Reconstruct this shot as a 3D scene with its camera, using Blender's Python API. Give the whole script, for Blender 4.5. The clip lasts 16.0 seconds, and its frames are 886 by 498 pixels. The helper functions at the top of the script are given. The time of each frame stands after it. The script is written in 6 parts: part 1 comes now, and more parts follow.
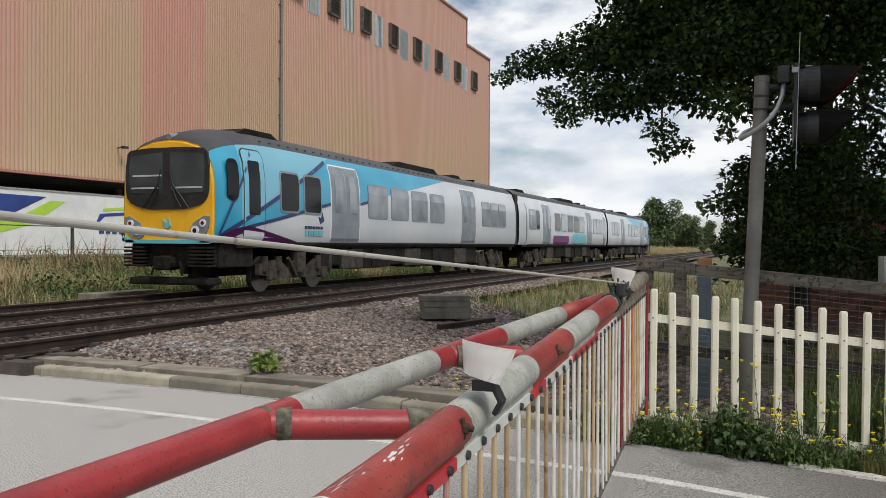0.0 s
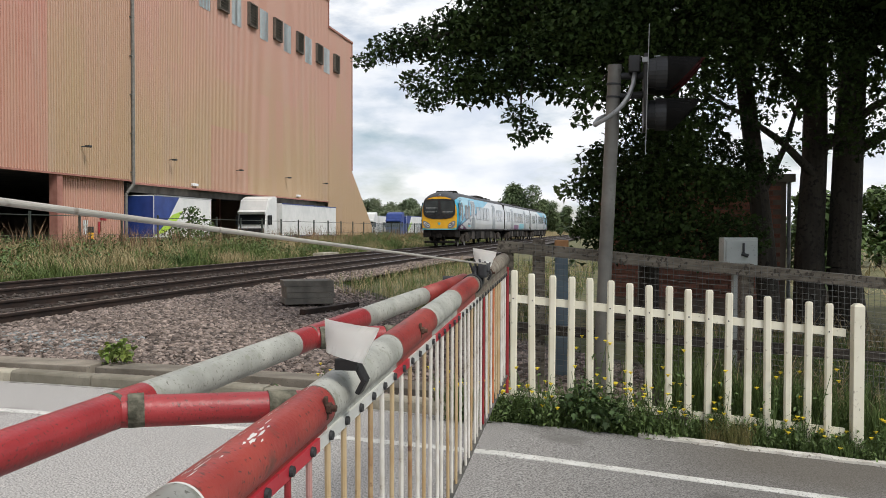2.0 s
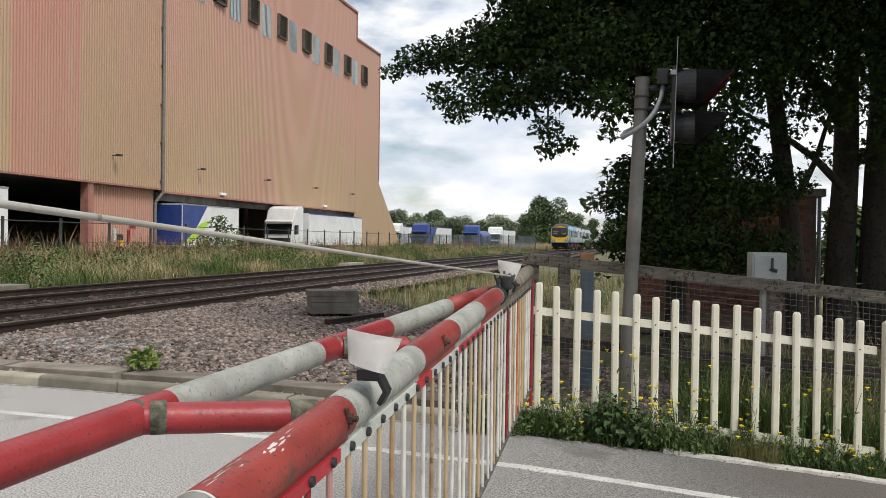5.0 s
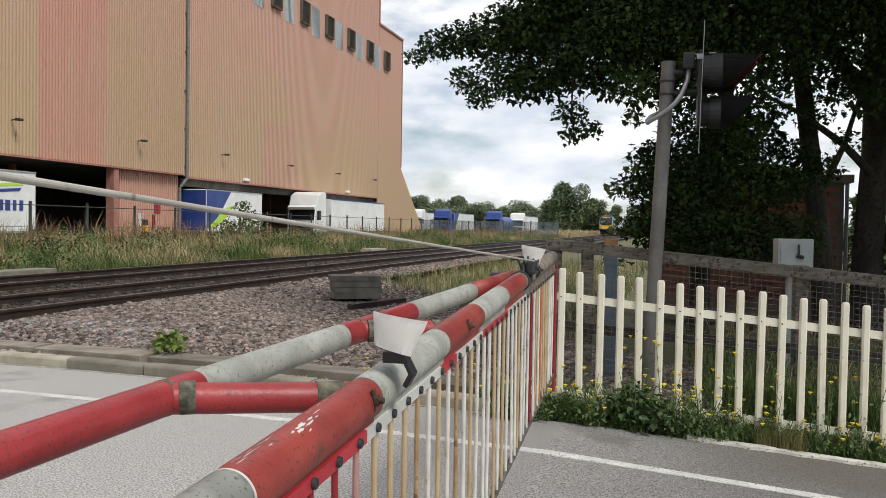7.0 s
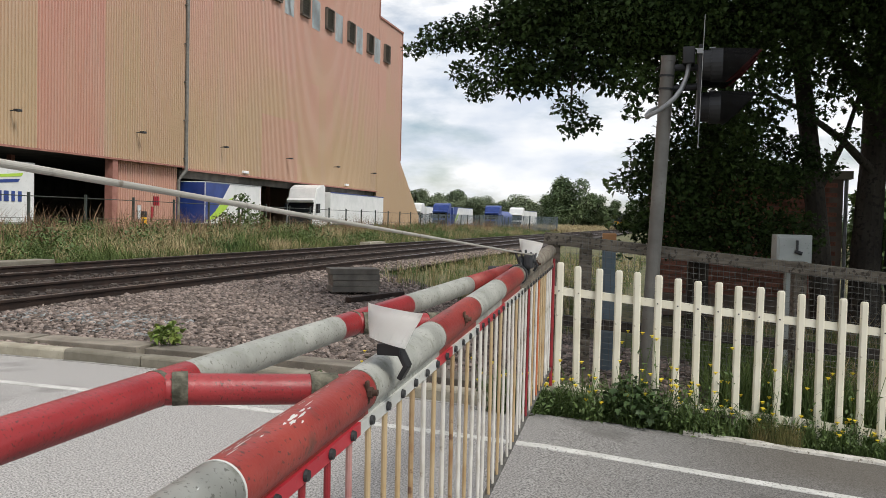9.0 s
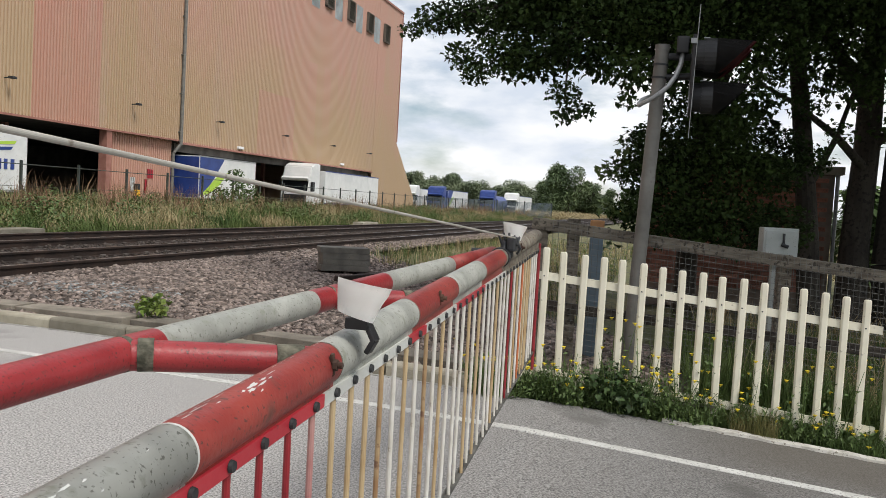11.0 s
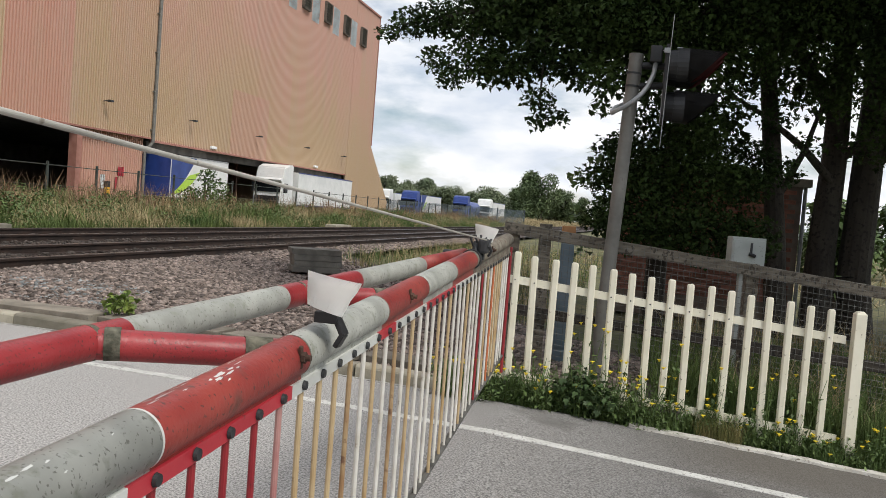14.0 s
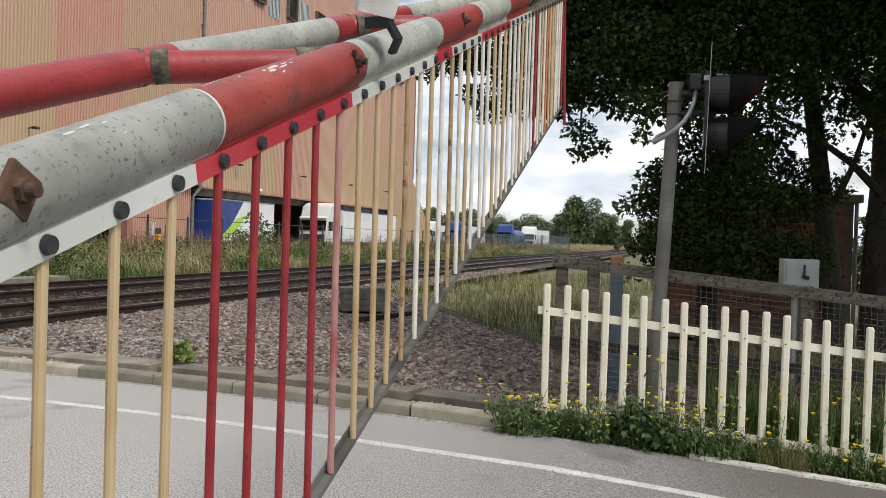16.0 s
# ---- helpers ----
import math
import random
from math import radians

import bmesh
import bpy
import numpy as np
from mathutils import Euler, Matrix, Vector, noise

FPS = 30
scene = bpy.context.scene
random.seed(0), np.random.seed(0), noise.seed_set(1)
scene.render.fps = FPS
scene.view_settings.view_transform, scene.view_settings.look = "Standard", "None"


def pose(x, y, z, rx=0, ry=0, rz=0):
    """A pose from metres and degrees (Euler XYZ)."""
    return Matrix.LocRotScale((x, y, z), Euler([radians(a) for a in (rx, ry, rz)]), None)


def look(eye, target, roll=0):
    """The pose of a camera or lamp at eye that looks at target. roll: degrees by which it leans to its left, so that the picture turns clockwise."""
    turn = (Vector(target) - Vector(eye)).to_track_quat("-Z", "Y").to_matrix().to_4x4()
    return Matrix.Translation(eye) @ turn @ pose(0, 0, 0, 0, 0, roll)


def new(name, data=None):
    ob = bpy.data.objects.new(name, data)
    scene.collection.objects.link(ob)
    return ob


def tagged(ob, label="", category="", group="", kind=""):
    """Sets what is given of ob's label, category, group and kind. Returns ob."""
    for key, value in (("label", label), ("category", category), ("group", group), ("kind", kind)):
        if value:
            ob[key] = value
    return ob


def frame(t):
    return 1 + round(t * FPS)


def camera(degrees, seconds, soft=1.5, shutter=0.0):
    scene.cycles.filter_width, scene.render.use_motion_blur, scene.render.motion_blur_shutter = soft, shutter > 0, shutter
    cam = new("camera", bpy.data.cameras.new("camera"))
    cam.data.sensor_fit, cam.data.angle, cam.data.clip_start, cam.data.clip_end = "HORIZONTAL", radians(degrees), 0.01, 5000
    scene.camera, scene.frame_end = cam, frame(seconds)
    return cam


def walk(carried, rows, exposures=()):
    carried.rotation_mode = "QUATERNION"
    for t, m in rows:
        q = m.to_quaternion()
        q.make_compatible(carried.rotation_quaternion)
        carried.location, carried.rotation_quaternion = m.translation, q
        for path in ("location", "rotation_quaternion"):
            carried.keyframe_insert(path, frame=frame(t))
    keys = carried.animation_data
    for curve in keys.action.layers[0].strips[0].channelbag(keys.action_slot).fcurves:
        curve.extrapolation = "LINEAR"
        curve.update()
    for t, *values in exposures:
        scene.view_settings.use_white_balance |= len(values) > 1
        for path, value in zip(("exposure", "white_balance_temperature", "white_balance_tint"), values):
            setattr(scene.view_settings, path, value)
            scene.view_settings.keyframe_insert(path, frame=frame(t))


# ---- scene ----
cam = camera(54.9, 16.0, soft=0.65)
# the hand-held path: seconds, eye, target, roll
PATH = [
    (0, (0.009, -0.028, 1.474), (-0.712, 1.838, 1.463), 0.3),
    (0.5, (0.009, -0.013, 1.461), (-0.415, 1.941, 1.404), -0.5),
    (1, (0.008, -0.02, 1.461), (-0.394, 1.938, 1.395), -0.7),
    (1.5, (0.004, -0.006, 1.458), (-0.409, 1.95, 1.402), -0.3),
    (2, (0.007, -0.012, 1.457), (-0.408, 1.943, 1.412), 0.1),
    (2.5, (0.008, -0.006, 1.456), (-0.409, 1.949, 1.416), 0.3),
    (3, (0.007, -0.006, 1.456), (-0.418, 1.948, 1.419), 0.3),
    (3.5, (0.012, -0.004, 1.46), (-0.426, 1.947, 1.439), 0.2),
    (4, (0.013, 0.002, 1.46), (-0.433, 1.952, 1.451), 0.6),
    (6.5, (0.0, -0.008, 1.448), (-0.516, 1.923, 1.402), 0.7),
    (7, (0.0, -0.005, 1.449), (-0.523, 1.925, 1.397), 0.9),
    (7.5, (0.002, 0.001, 1.448), (-0.513, 1.933, 1.398), 1.1),
    (8, (0.003, 0.006, 1.449), (-0.511, 1.938, 1.401), 1.1),
    (8.5, (0.005, 0.005, 1.447), (-0.515, 1.935, 1.395), 1.1),
    (9, (0.004, 0.01, 1.444), (-0.516, 1.94, 1.378), 1.3),
    (11.5, (0.077, 0.016, 1.431), (-0.425, 1.948, 1.317), 3.4),
    (12, (0.088, 0.02, 1.429), (-0.415, 1.952, 1.304), 3.3),
    (12.5, (0.084, 0.018, 1.424), (-0.402, 1.953, 1.291), 3.5),
    (13, (0.07, 0.007, 1.418), (-0.397, 1.948, 1.302), 4.3),
    (13.5, (0.065, -0.003, 1.415), (-0.383, 1.944, 1.322), 4.6),
    (14, (0.067, 0.002, 1.413), (-0.375, 1.95, 1.324), 4.5),
    (14.5, (0.057, -0.006, 1.413), (-0.382, 1.943, 1.324), 4.7),
    (15, (0.048, -0.02, 1.426), (-0.394, 1.929, 1.345), 4.3),
    (15.5, (0.042, -0.042, 1.444), (-0.425, 1.902, 1.38), 3.2),
    (16, (0.053, -0.074, 1.48), (-0.496, 1.849, 1.456), 1.7),
]
walk(cam, [(t, look(eye, target, roll)) for t, eye, target, roll in PATH], exposures=[(0.0, -0.12), (0.5, -0.05), (1.0, 0.02), (4.0, 0.02), (7.0, 0.0), (13.0, -0.01), (16.0, 0.05)])

# ---- light ----
SUN_AZ, SUN_EL = radians(122), radians(52)  # compass direction of the sun seen from above, clockwise from +y
world = bpy.data.worlds.new("sky")
scene.world = world
world.use_nodes = True
wn, wl = world.node_tree.nodes, world.node_tree.links
wn.clear()
w_out = wn.new("ShaderNodeOutputWorld")
w_bg = wn.new("ShaderNodeBackground")
w_sky = wn.new("ShaderNodeTexSky")
w_sky.sky_type, w_sky.sun_disc = "NISHITA", False
w_sky.sun_elevation, w_sky.sun_rotation = SUN_EL, SUN_AZ
w_tc = wn.new("ShaderNodeTexCoord")
w_map = wn.new("ShaderNodeMapping")
w_map.inputs["Scale"].default_value = (1.0, 1.0, 2.6)
w_n1 = wn.new("ShaderNodeTexNoise")
w_n1.inputs["Scale"].default_value, w_n1.inputs["Detail"].default_value, w_n1.inputs["Roughness"].default_value = 4.2, 7, 0.55
w_r1 = wn.new("ShaderNodeValToRGB")
w_r1.color_ramp.elements[0].position, w_r1.color_ramp.elements[1].position = 0.35, 0.5
w_n2 = wn.new("ShaderNodeTexNoise")
w_n2.inputs["Scale"].default_value, w_n2.inputs["Detail"].default_value = 7.0, 6
w_r2 = wn.new("ShaderNodeValToRGB")
w_r2.color_ramp.elements[0].color, w_r2.color_ramp.elements[1].color = (7.2, 7.9, 9.0, 1), (10.5, 10.6, 10.8, 1)
w_r2.color_ramp.elements[0].position, w_r2.color_ramp.elements[1].position = 0.36, 0.58
w_mix = wn.new("ShaderNodeMix")
w_mix.data_type = "RGBA"
wl.new(w_tc.outputs["Generated"], w_map.inputs["Vector"])
wl.new(w_map.outputs[0], w_n1.inputs["Vector"])
wl.new(w_map.outputs[0], w_n2.inputs["Vector"])
wl.new(w_n1.outputs["Fac"], w_r1.inputs[0])
wl.new(w_n2.outputs["Fac"], w_r2.inputs[0])
wl.new(w_r1.outputs[0], w_mix.inputs[0])
wl.new(w_sky.outputs[0], w_mix.inputs[6])
wl.new(w_r2.outputs[0], w_mix.inputs[7])
wl.new(w_mix.outputs[2], w_bg.inputs[0])
w_bg.inputs[1].default_value = 0.099
wl.new(w_bg.outputs[0], w_out.inputs[0])

sun = new("sun", bpy.data.lights.new("sun", "SUN"))
sun.data.energy, sun.data.angle, sun.data.color = 2.4, radians(14), (1.0, 0.95, 0.87)
sun_dir = Vector((math.sin(SUN_AZ) * math.cos(SUN_EL), math.cos(SUN_AZ) * math.cos(SUN_EL), math.sin(SUN_EL)))
sun.matrix_world = look(sun_dir * 50, (0, 0, 0))


# ---- materials ----
def shader(name, rough=0.7, metal=0.0):
    m = bpy.data.materials.new(name)
    m.use_nodes = True
    b = m.node_tree.nodes["Principled BSDF"]
    b.inputs["Roughness"].default_value, b.inputs["Metallic"].default_value = rough, metal
    return m, m.node_tree.nodes, m.node_tree.links, b


def noise_node(n, l, coord, scale, detail=4, stretch=None):
    t = n.new("ShaderNodeTexNoise")
    t.inputs["Scale"].default_value, t.inputs["Detail"].default_value = scale, detail
    if stretch:
        mp = n.new("ShaderNodeMapping")
        mp.inputs["Scale"].default_value = stretch
        l.new(coord, mp.inputs[0])
        coord = mp.outputs[0]
    l.new(coord, t.inputs["Vector"])
    return t.outputs["Fac"]


def ramp(n, l, fac, a, b, lo=0.35, hi=0.65):
    r = n.new("ShaderNodeValToRGB")
    r.color_ramp.elements[0].position, r.color_ramp.elements[1].position = lo, hi
    r.color_ramp.elements[0].color, r.color_ramp.elements[1].color = (*a, 1), (*b, 1)
    l.new(fac, r.inputs[0])
    return r.outputs[0]


def mixed(n, l, fac, a, b):
    m = n.new("ShaderNodeMix")
    m.data_type = "RGBA"
    for sock, v in ((m.inputs[0], fac), (m.inputs[6], a), (m.inputs[7], b)):
        if isinstance(v, (tuple, list)):
            sock.default_value = (*v, 1)
        elif isinstance(v, (int, float)):
            sock.default_value = v
        else:
            l.new(v, sock)
    return m.outputs[2]


def calc(n, l, op, a, b=0.0, clamp=False):
    m = n.new("ShaderNodeMath")
    m.operation, m.use_clamp = op, clamp
    for sock, v in ((m.inputs[0], a), (m.inputs[1], b)):
        if isinstance(v, (int, float)):
            sock.default_value = v
        else:
            l.new(v, sock)
    return m.outputs[0]


def surface(name, c1, c2, scale, rough=0.75, metal=0.0, fine=None, dirt=None, bump=0.0, bump_scale=80, stretch=None, per="", gloss=0.08, spread=0.7):
    """Two tones at one scale, a fine speckle, worn or dirty patches, relief; per: varied by 'object' or 'island'."""
    m, n, l, b = shader(name, rough, metal)
    co = n.new("ShaderNodeTexCoord").outputs["Object"]
    col = ramp(n, l, noise_node(n, l, co, scale, 5, stretch), c1, c2)
    if fine:
        f_col, f_scale, f_at = fine
        col = mixed(n, l, ramp(n, l, noise_node(n, l, co, f_scale, 3), (0, 0, 0), (1, 1, 1), f_at, f_at + 0.08), col, f_col)
    if dirt:
        d_col, d_scale, d_at = dirt
        col = mixed(n, l, ramp(n, l, noise_node(n, l, co, d_scale, 6), (0, 0, 0), (1, 1, 1), d_at, d_at + 0.14), col, d_col)
    if per:
        src = n.new("ShaderNodeObjectInfo").outputs["Random"] if per == "object" else n.new("ShaderNodeNewGeometry").outputs["Random Per Island"]
        hsv = n.new("ShaderNodeHueSaturation")
        l.new(calc(n, l, "MULTIPLY_ADD", src, spread), hsv.inputs["Value"])
        hsv.inputs["Value"].links[0].from_node.inputs[2].default_value = 1 - spread / 2
        l.new(col, hsv.inputs["Color"])
        col = hsv.outputs[0]
    l.new(col, b.inputs["Base Color"])
    fn = noise_node(n, l, co, bump_scale, 4)
    l.new(calc(n, l, "MULTIPLY_ADD", fn, gloss * 2), b.inputs["Roughness"])
    b.inputs["Roughness"].links[0].from_node.inputs[2].default_value = rough - gloss
    if bump:
        bp = n.new("ShaderNodeBump")
        bp.inputs["Strength"].default_value, bp.inputs["Distance"].default_value = bump, 0.01
        l.new(fn, bp.inputs["Height"])
        l.new(bp.outputs[0], b.inputs["Normal"])
    return m


ASPHALT = surface("asphalt", (0.16, 0.156, 0.15), (0.58, 0.565, 0.545), 82, 0.92, fine=((0.68, 0.66, 0.63), 105, 0.58), dirt=((0.2, 0.192, 0.18), 1.1, 0.6), bump=0.5, bump_scale=200)


def road_soil_and_shade():
    """Washed-in soil on the asphalt along the weedy edge, and tree shade towards +x painted as darker asphalt."""
    n, l = ASPHALT.node_tree.nodes, ASPHALT.node_tree.links
    b = n["Principled BSDF"]
    col = b.inputs["Base Color"].links[0].from_socket
    co = n.new("ShaderNodeTexCoord").outputs["Object"]
    sep = n.new("ShaderNodeSeparateXYZ")
    l.new(co, sep.inputs[0])
    wob = calc(n, l, "MULTIPLY", noise_node(n, l, co, 1.7, 6), 1.1)
    edge = calc(n, l, "ADD", calc(n, l, "MULTIPLY", sep.outputs[0], -0.1), calc(n, l, "ADD", sep.outputs[1], wob))
    soil = calc(n, l, "MULTIPLY", ramp(n, l, calc(n, l, "SUBTRACT", edge, 5.6), (0, 0, 0), (1, 1, 1), 0.0, 1.2), ramp(n, l, sep.outputs[0], (0, 0, 0), (1, 1, 1), 0.0, 0.9))
    # tree shade over the right-hand road, put into the asphalt colour
    tree_shade = calc(n, l, "MULTIPLY", ramp(n, l, calc(n, l, "MULTIPLY_ADD", sep.outputs[0], 0.3), (0, 0, 0), (1, 1, 1), 0.0, 0.9), 0.92)
    tree_shade.node.inputs[0].links[0].from_node.inputs[0].links[0].from_node.inputs[2].default_value = 0.76
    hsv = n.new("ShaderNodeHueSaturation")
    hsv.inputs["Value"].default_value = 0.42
    l.new(tree_shade, hsv.inputs["Fac"])
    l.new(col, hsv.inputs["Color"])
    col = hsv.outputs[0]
    col = mixed(n, l, calc(n, l, "MULTIPLY", soil, 0.65), col, (0.105, 0.09, 0.07))
    l.new(col, b.inputs["Base Color"])


road_soil_and_shade()
ROAD_PAINT = surface("road_paint", (0.5, 0.5, 0.47), (0.66, 0.66, 0.63), 6, 0.8, fine=((0.26, 0.25, 0.24), 55, 0.57))
EDGING = surface("edging_concrete", (0.48, 0.46, 0.41), (0.68, 0.66, 0.61), 9, 0.9, fine=((0.2, 0.18, 0.14), 45, 0.6), dirt=((0.17, 0.15, 0.11), 7, 0.6), bump=0.5)
CHALK = surface("chalky_line", (0.22, 0.215, 0.2), (0.5, 0.49, 0.46), 7, 0.9, fine=((0.2, 0.195, 0.18), 40, 0.5))
KERB = surface("kerb_concrete", (0.24, 0.22, 0.168), (0.34, 0.315, 0.25), 5, 0.9, fine=((0.22, 0.21, 0.17), 50, 0.62), bump=0.4, per="object")
SLAB = surface("trough_concrete", (0.15, 0.132, 0.105), (0.25, 0.222, 0.18), 4, 0.9, fine=((0.14, 0.135, 0.12), 60, 0.6), bump=0.4, per="object")
BLOCK = surface("block_concrete", (0.12, 0.11, 0.094), (0.22, 0.205, 0.175), 4, 0.92, fine=((0.13, 0.13, 0.12), 60, 0.6), bump=0.5)
BALLAST = surface("ballast", (0.12, 0.096, 0.083), (0.3, 0.242, 0.21), 9, 0.95, fine=((0.17, 0.14, 0.125), 30, 0.6), bump=0.6, bump_scale=40, per="island", spread=1.35)
FRESH_STONE = surface("fresh_blue_grey_stone", (0.14, 0.15, 0.15), (0.32, 0.34, 0.34), 9, 0.95, bump=0.6, bump_scale=40, per="island")
BALLAST_TRACK = surface("track_ballast", (0.035, 0.027, 0.022), (0.1, 0.08, 0.068), 9, 0.95, fine=((0.04, 0.03, 0.025), 30, 0.6), bump=0.6, bump_scale=40, per="island")
# bed toned down so that shade between the stones is in its colour
BALLAST_BED = surface("ballast_bed", (0.03, 0.024, 0.02), (0.08, 0.063, 0.055), 18, 0.95, fine=((0.09, 0.075, 0.065), 26, 0.56), bump=1.0, bump_scale=24)
RAIL = surface("rail_rust", (0.022, 0.015, 0.012), (0.05, 0.03, 0.022), 3, 0.75, metal=0.3, fine=((0.05, 0.033, 0.027), 30, 0.6))
RAIL_TOP = surface("rail_polished", (0.2, 0.19, 0.18), (0.3, 0.29, 0.28), 3, 0.3, metal=0.9)
SLEEPER = surface("sleeper_concrete", (0.05, 0.042, 0.036), (0.1, 0.085, 0.074), 4, 0.92, fine=((0.08, 0.065, 0.055), 20, 0.6), per="object")
SOIL = surface("grassy_soil", (0.075, 0.085, 0.03), (0.18, 0.16, 0.075), 0.5, 0.95, fine=((0.05, 0.06, 0.02), 9, 0.55), bump=1.0, bump_scale=12)
GRASS = surface("grass_green", (0.05, 0.095, 0.02), (0.125, 0.165, 0.045), 0.7, 0.85, per="island")
GRASS_DRY = surface("grass_dry", (0.3, 0.235, 0.12), (0.42, 0.35, 0.2), 0.9, 0.85, per="island")
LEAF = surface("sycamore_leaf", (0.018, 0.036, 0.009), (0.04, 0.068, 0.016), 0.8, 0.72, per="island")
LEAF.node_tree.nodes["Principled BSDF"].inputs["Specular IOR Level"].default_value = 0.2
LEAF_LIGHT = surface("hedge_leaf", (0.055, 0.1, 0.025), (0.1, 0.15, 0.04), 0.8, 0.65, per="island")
# far leaves: the haze of distance is mixed into these paler greens
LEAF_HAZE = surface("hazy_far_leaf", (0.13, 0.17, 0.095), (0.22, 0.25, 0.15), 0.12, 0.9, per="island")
LEAF_FAR = surface("far_leaf", (0.08, 0.12, 0.05), (0.15, 0.195, 0.085), 0.12, 0.8, per="island")
BARK = surface("bark", (0.03, 0.025, 0.02), (0.06, 0.052, 0.042), 6, 0.95, fine=((0.02, 0.018, 0.015), 18, 0.55), bump=1.0, bump_scale=22, stretch=(1, 1, 0.25))
RED = surface("red_paint_worn", (0.22, 0.026, 0.024), (0.33, 0.055, 0.042), 5, 0.5, fine=((0.1, 0.035, 0.028), 90, 0.6), dirt=((0.14, 0.05, 0.038), 11, 0.6), bump=0.15)
RED_STAY = surface("red_paint_mossy", (0.23, 0.02, 0.024), (0.37, 0.042, 0.045), 5, 0.42, fine=((0.11, 0.035, 0.03), 170, 0.6), dirt=((0.13, 0.045, 0.035), 40, 0.66), bump=0.15)
RED_FLAT = surface("red_reflective_strip", (0.42, 0.025, 0.04), (0.5, 0.04, 0.055), 6, 0.4, fine=((0.25, 0.04, 0.04), 60, 0.68))
GREY_PAINT = surface("weathered_white_paint", (0.29, 0.295, 0.265), (0.44, 0.445, 0.405), 10, 0.55, fine=((0.17, 0.17, 0.145), 130, 0.6), dirt=((0.25, 0.26, 0.21), 30, 0.58), bump=0.1)
WHITE_STRIP = surface("white_reflective_strip", (0.52, 0.53, 0.5), (0.66, 0.67, 0.64), 5, 0.45, fine=((0.4, 0.4, 0.38), 60, 0.66))
RUST_PAINT = surface("rusted_tip_paint", (0.13, 0.112, 0.088), (0.25, 0.225, 0.18), 14, 0.75, fine=((0.12, 0.065, 0.045), 40, 0.57), bump=0.3)
ROD_CREAM = surface("yellowed_cream_rod", (0.43, 0.29, 0.14), (0.56, 0.44, 0.27), 5, 0.5, fine=((0.3, 0.2, 0.1), 40, 0.68))
ROD_WHITE = surface("white_rod", (0.6, 0.57, 0.5), (0.75, 0.73, 0.68), 9, 0.5, fine=((0.3, 0.24, 0.18), 30, 0.68))
ROD_RED = surface("red_rod", (0.22, 0.012, 0.02), (0.32, 0.028, 0.034), 9, 0.45, fine=((0.16, 0.02, 0.02), 50, 0.62))
ROD_PINK = surface("faded_red_rod", (0.34, 0.09, 0.09), (0.5, 0.3, 0.27), 5, 0.55, fine=((0.25, 0.16, 0.12), 40, 0.66))
ROD_RUST = surface("rust_stained_rod", (0.3, 0.17, 0.08), (0.46, 0.34, 0.19), 7, 0.6, fine=((0.17, 0.09, 0.05), 30, 0.6))
ROD_ORANGE = surface("orange_rod", (0.5, 0.13, 0.05), (0.56, 0.2, 0.08), 9, 0.5)
STEEL_DARK = surface("dark_steel", (0.035, 0.037, 0.04), (0.06, 0.062, 0.065), 12, 0.6, metal=0.4)
GALV = surface("galvanised_steel", (0.3, 0.31, 0.31), (0.42, 0.43, 0.43), 8, 0.5, metal=0.5, fine=((0.2, 0.2, 0.2), 50, 0.62))
MOSS_BAND = surface("mossy_band", (0.05, 0.05, 0.033), (0.18, 0.17, 0.125), 45, 0.85, bump=0.3)
RUST = surface("rust", (0.055, 0.03, 0.02), (0.13, 0.07, 0.045), 25, 0.9, bump=0.3)
REFLECTOR = surface("white_lamp_plastic", (0.9, 0.9, 0.87), (0.94, 0.94, 0.93), 7, 0.35, fine=((0.78, 0.76, 0.68), 30, 0.68))
_n, _l = REFLECTOR.node_tree.nodes, REFLECTOR.node_tree.links
_tr, _mx = _n.new("ShaderNodeBsdfTranslucent"), _n.new("ShaderNodeMixShader")
_tr.inputs[0].default_value, _mx.inputs[0].default_value = (0.97, 0.96, 0.93, 1), 0.45
_l.new(_n["Principled BSDF"].outputs[0], _mx.inputs[1])
_l.new(_tr.outputs[0], _mx.inputs[2])
_l.new(_mx.outputs[0], _n["Material Output"].inputs[0])
PICKET = surface("white_plastic_picket", (0.72, 0.68, 0.535), (0.83, 0.8, 0.665), 3, 0.5, fine=((0.5, 0.46, 0.35), 26, 0.66), dirt=((0.6, 0.57, 0.45), 5, 0.62))
OLD_WOOD = surface("weathered_timber", (0.1, 0.085, 0.065), (0.2, 0.175, 0.14), 5, 0.9, fine=((0.06, 0.05, 0.04), 25, 0.55), bump=0.6, stretch=(1, 6, 6))
# a darker timber tone for the lower fence rail
DARK_WOOD = surface("dark_timber", (0.03, 0.024, 0.019), (0.07, 0.058, 0.046), 5, 0.9, fine=((0.02, 0.017, 0.014), 25, 0.55), bump=0.6, stretch=(1, 6, 6))
WIRE = surface("galvanised_wire", (0.12, 0.12, 0.11), (0.2, 0.2, 0.19), 8, 0.6, metal=0.5)
POST_GREY = surface("grey_signal_post", (0.15, 0.145, 0.132), (0.23, 0.225, 0.205), 5, 0.6, metal=0.3, fine=((0.18, 0.17, 0.15), 30, 0.62))
BLACK = surface("black_plastic", (0.012, 0.012, 0.013), (0.026, 0.026, 0.028), 8, 0.5)
CABINET = surface("grey_cabinet", (0.33, 0.36, 0.34), (0.43, 0.46, 0.44), 5, 0.6, fine=((0.22, 0.24, 0.22), 40, 0.64))
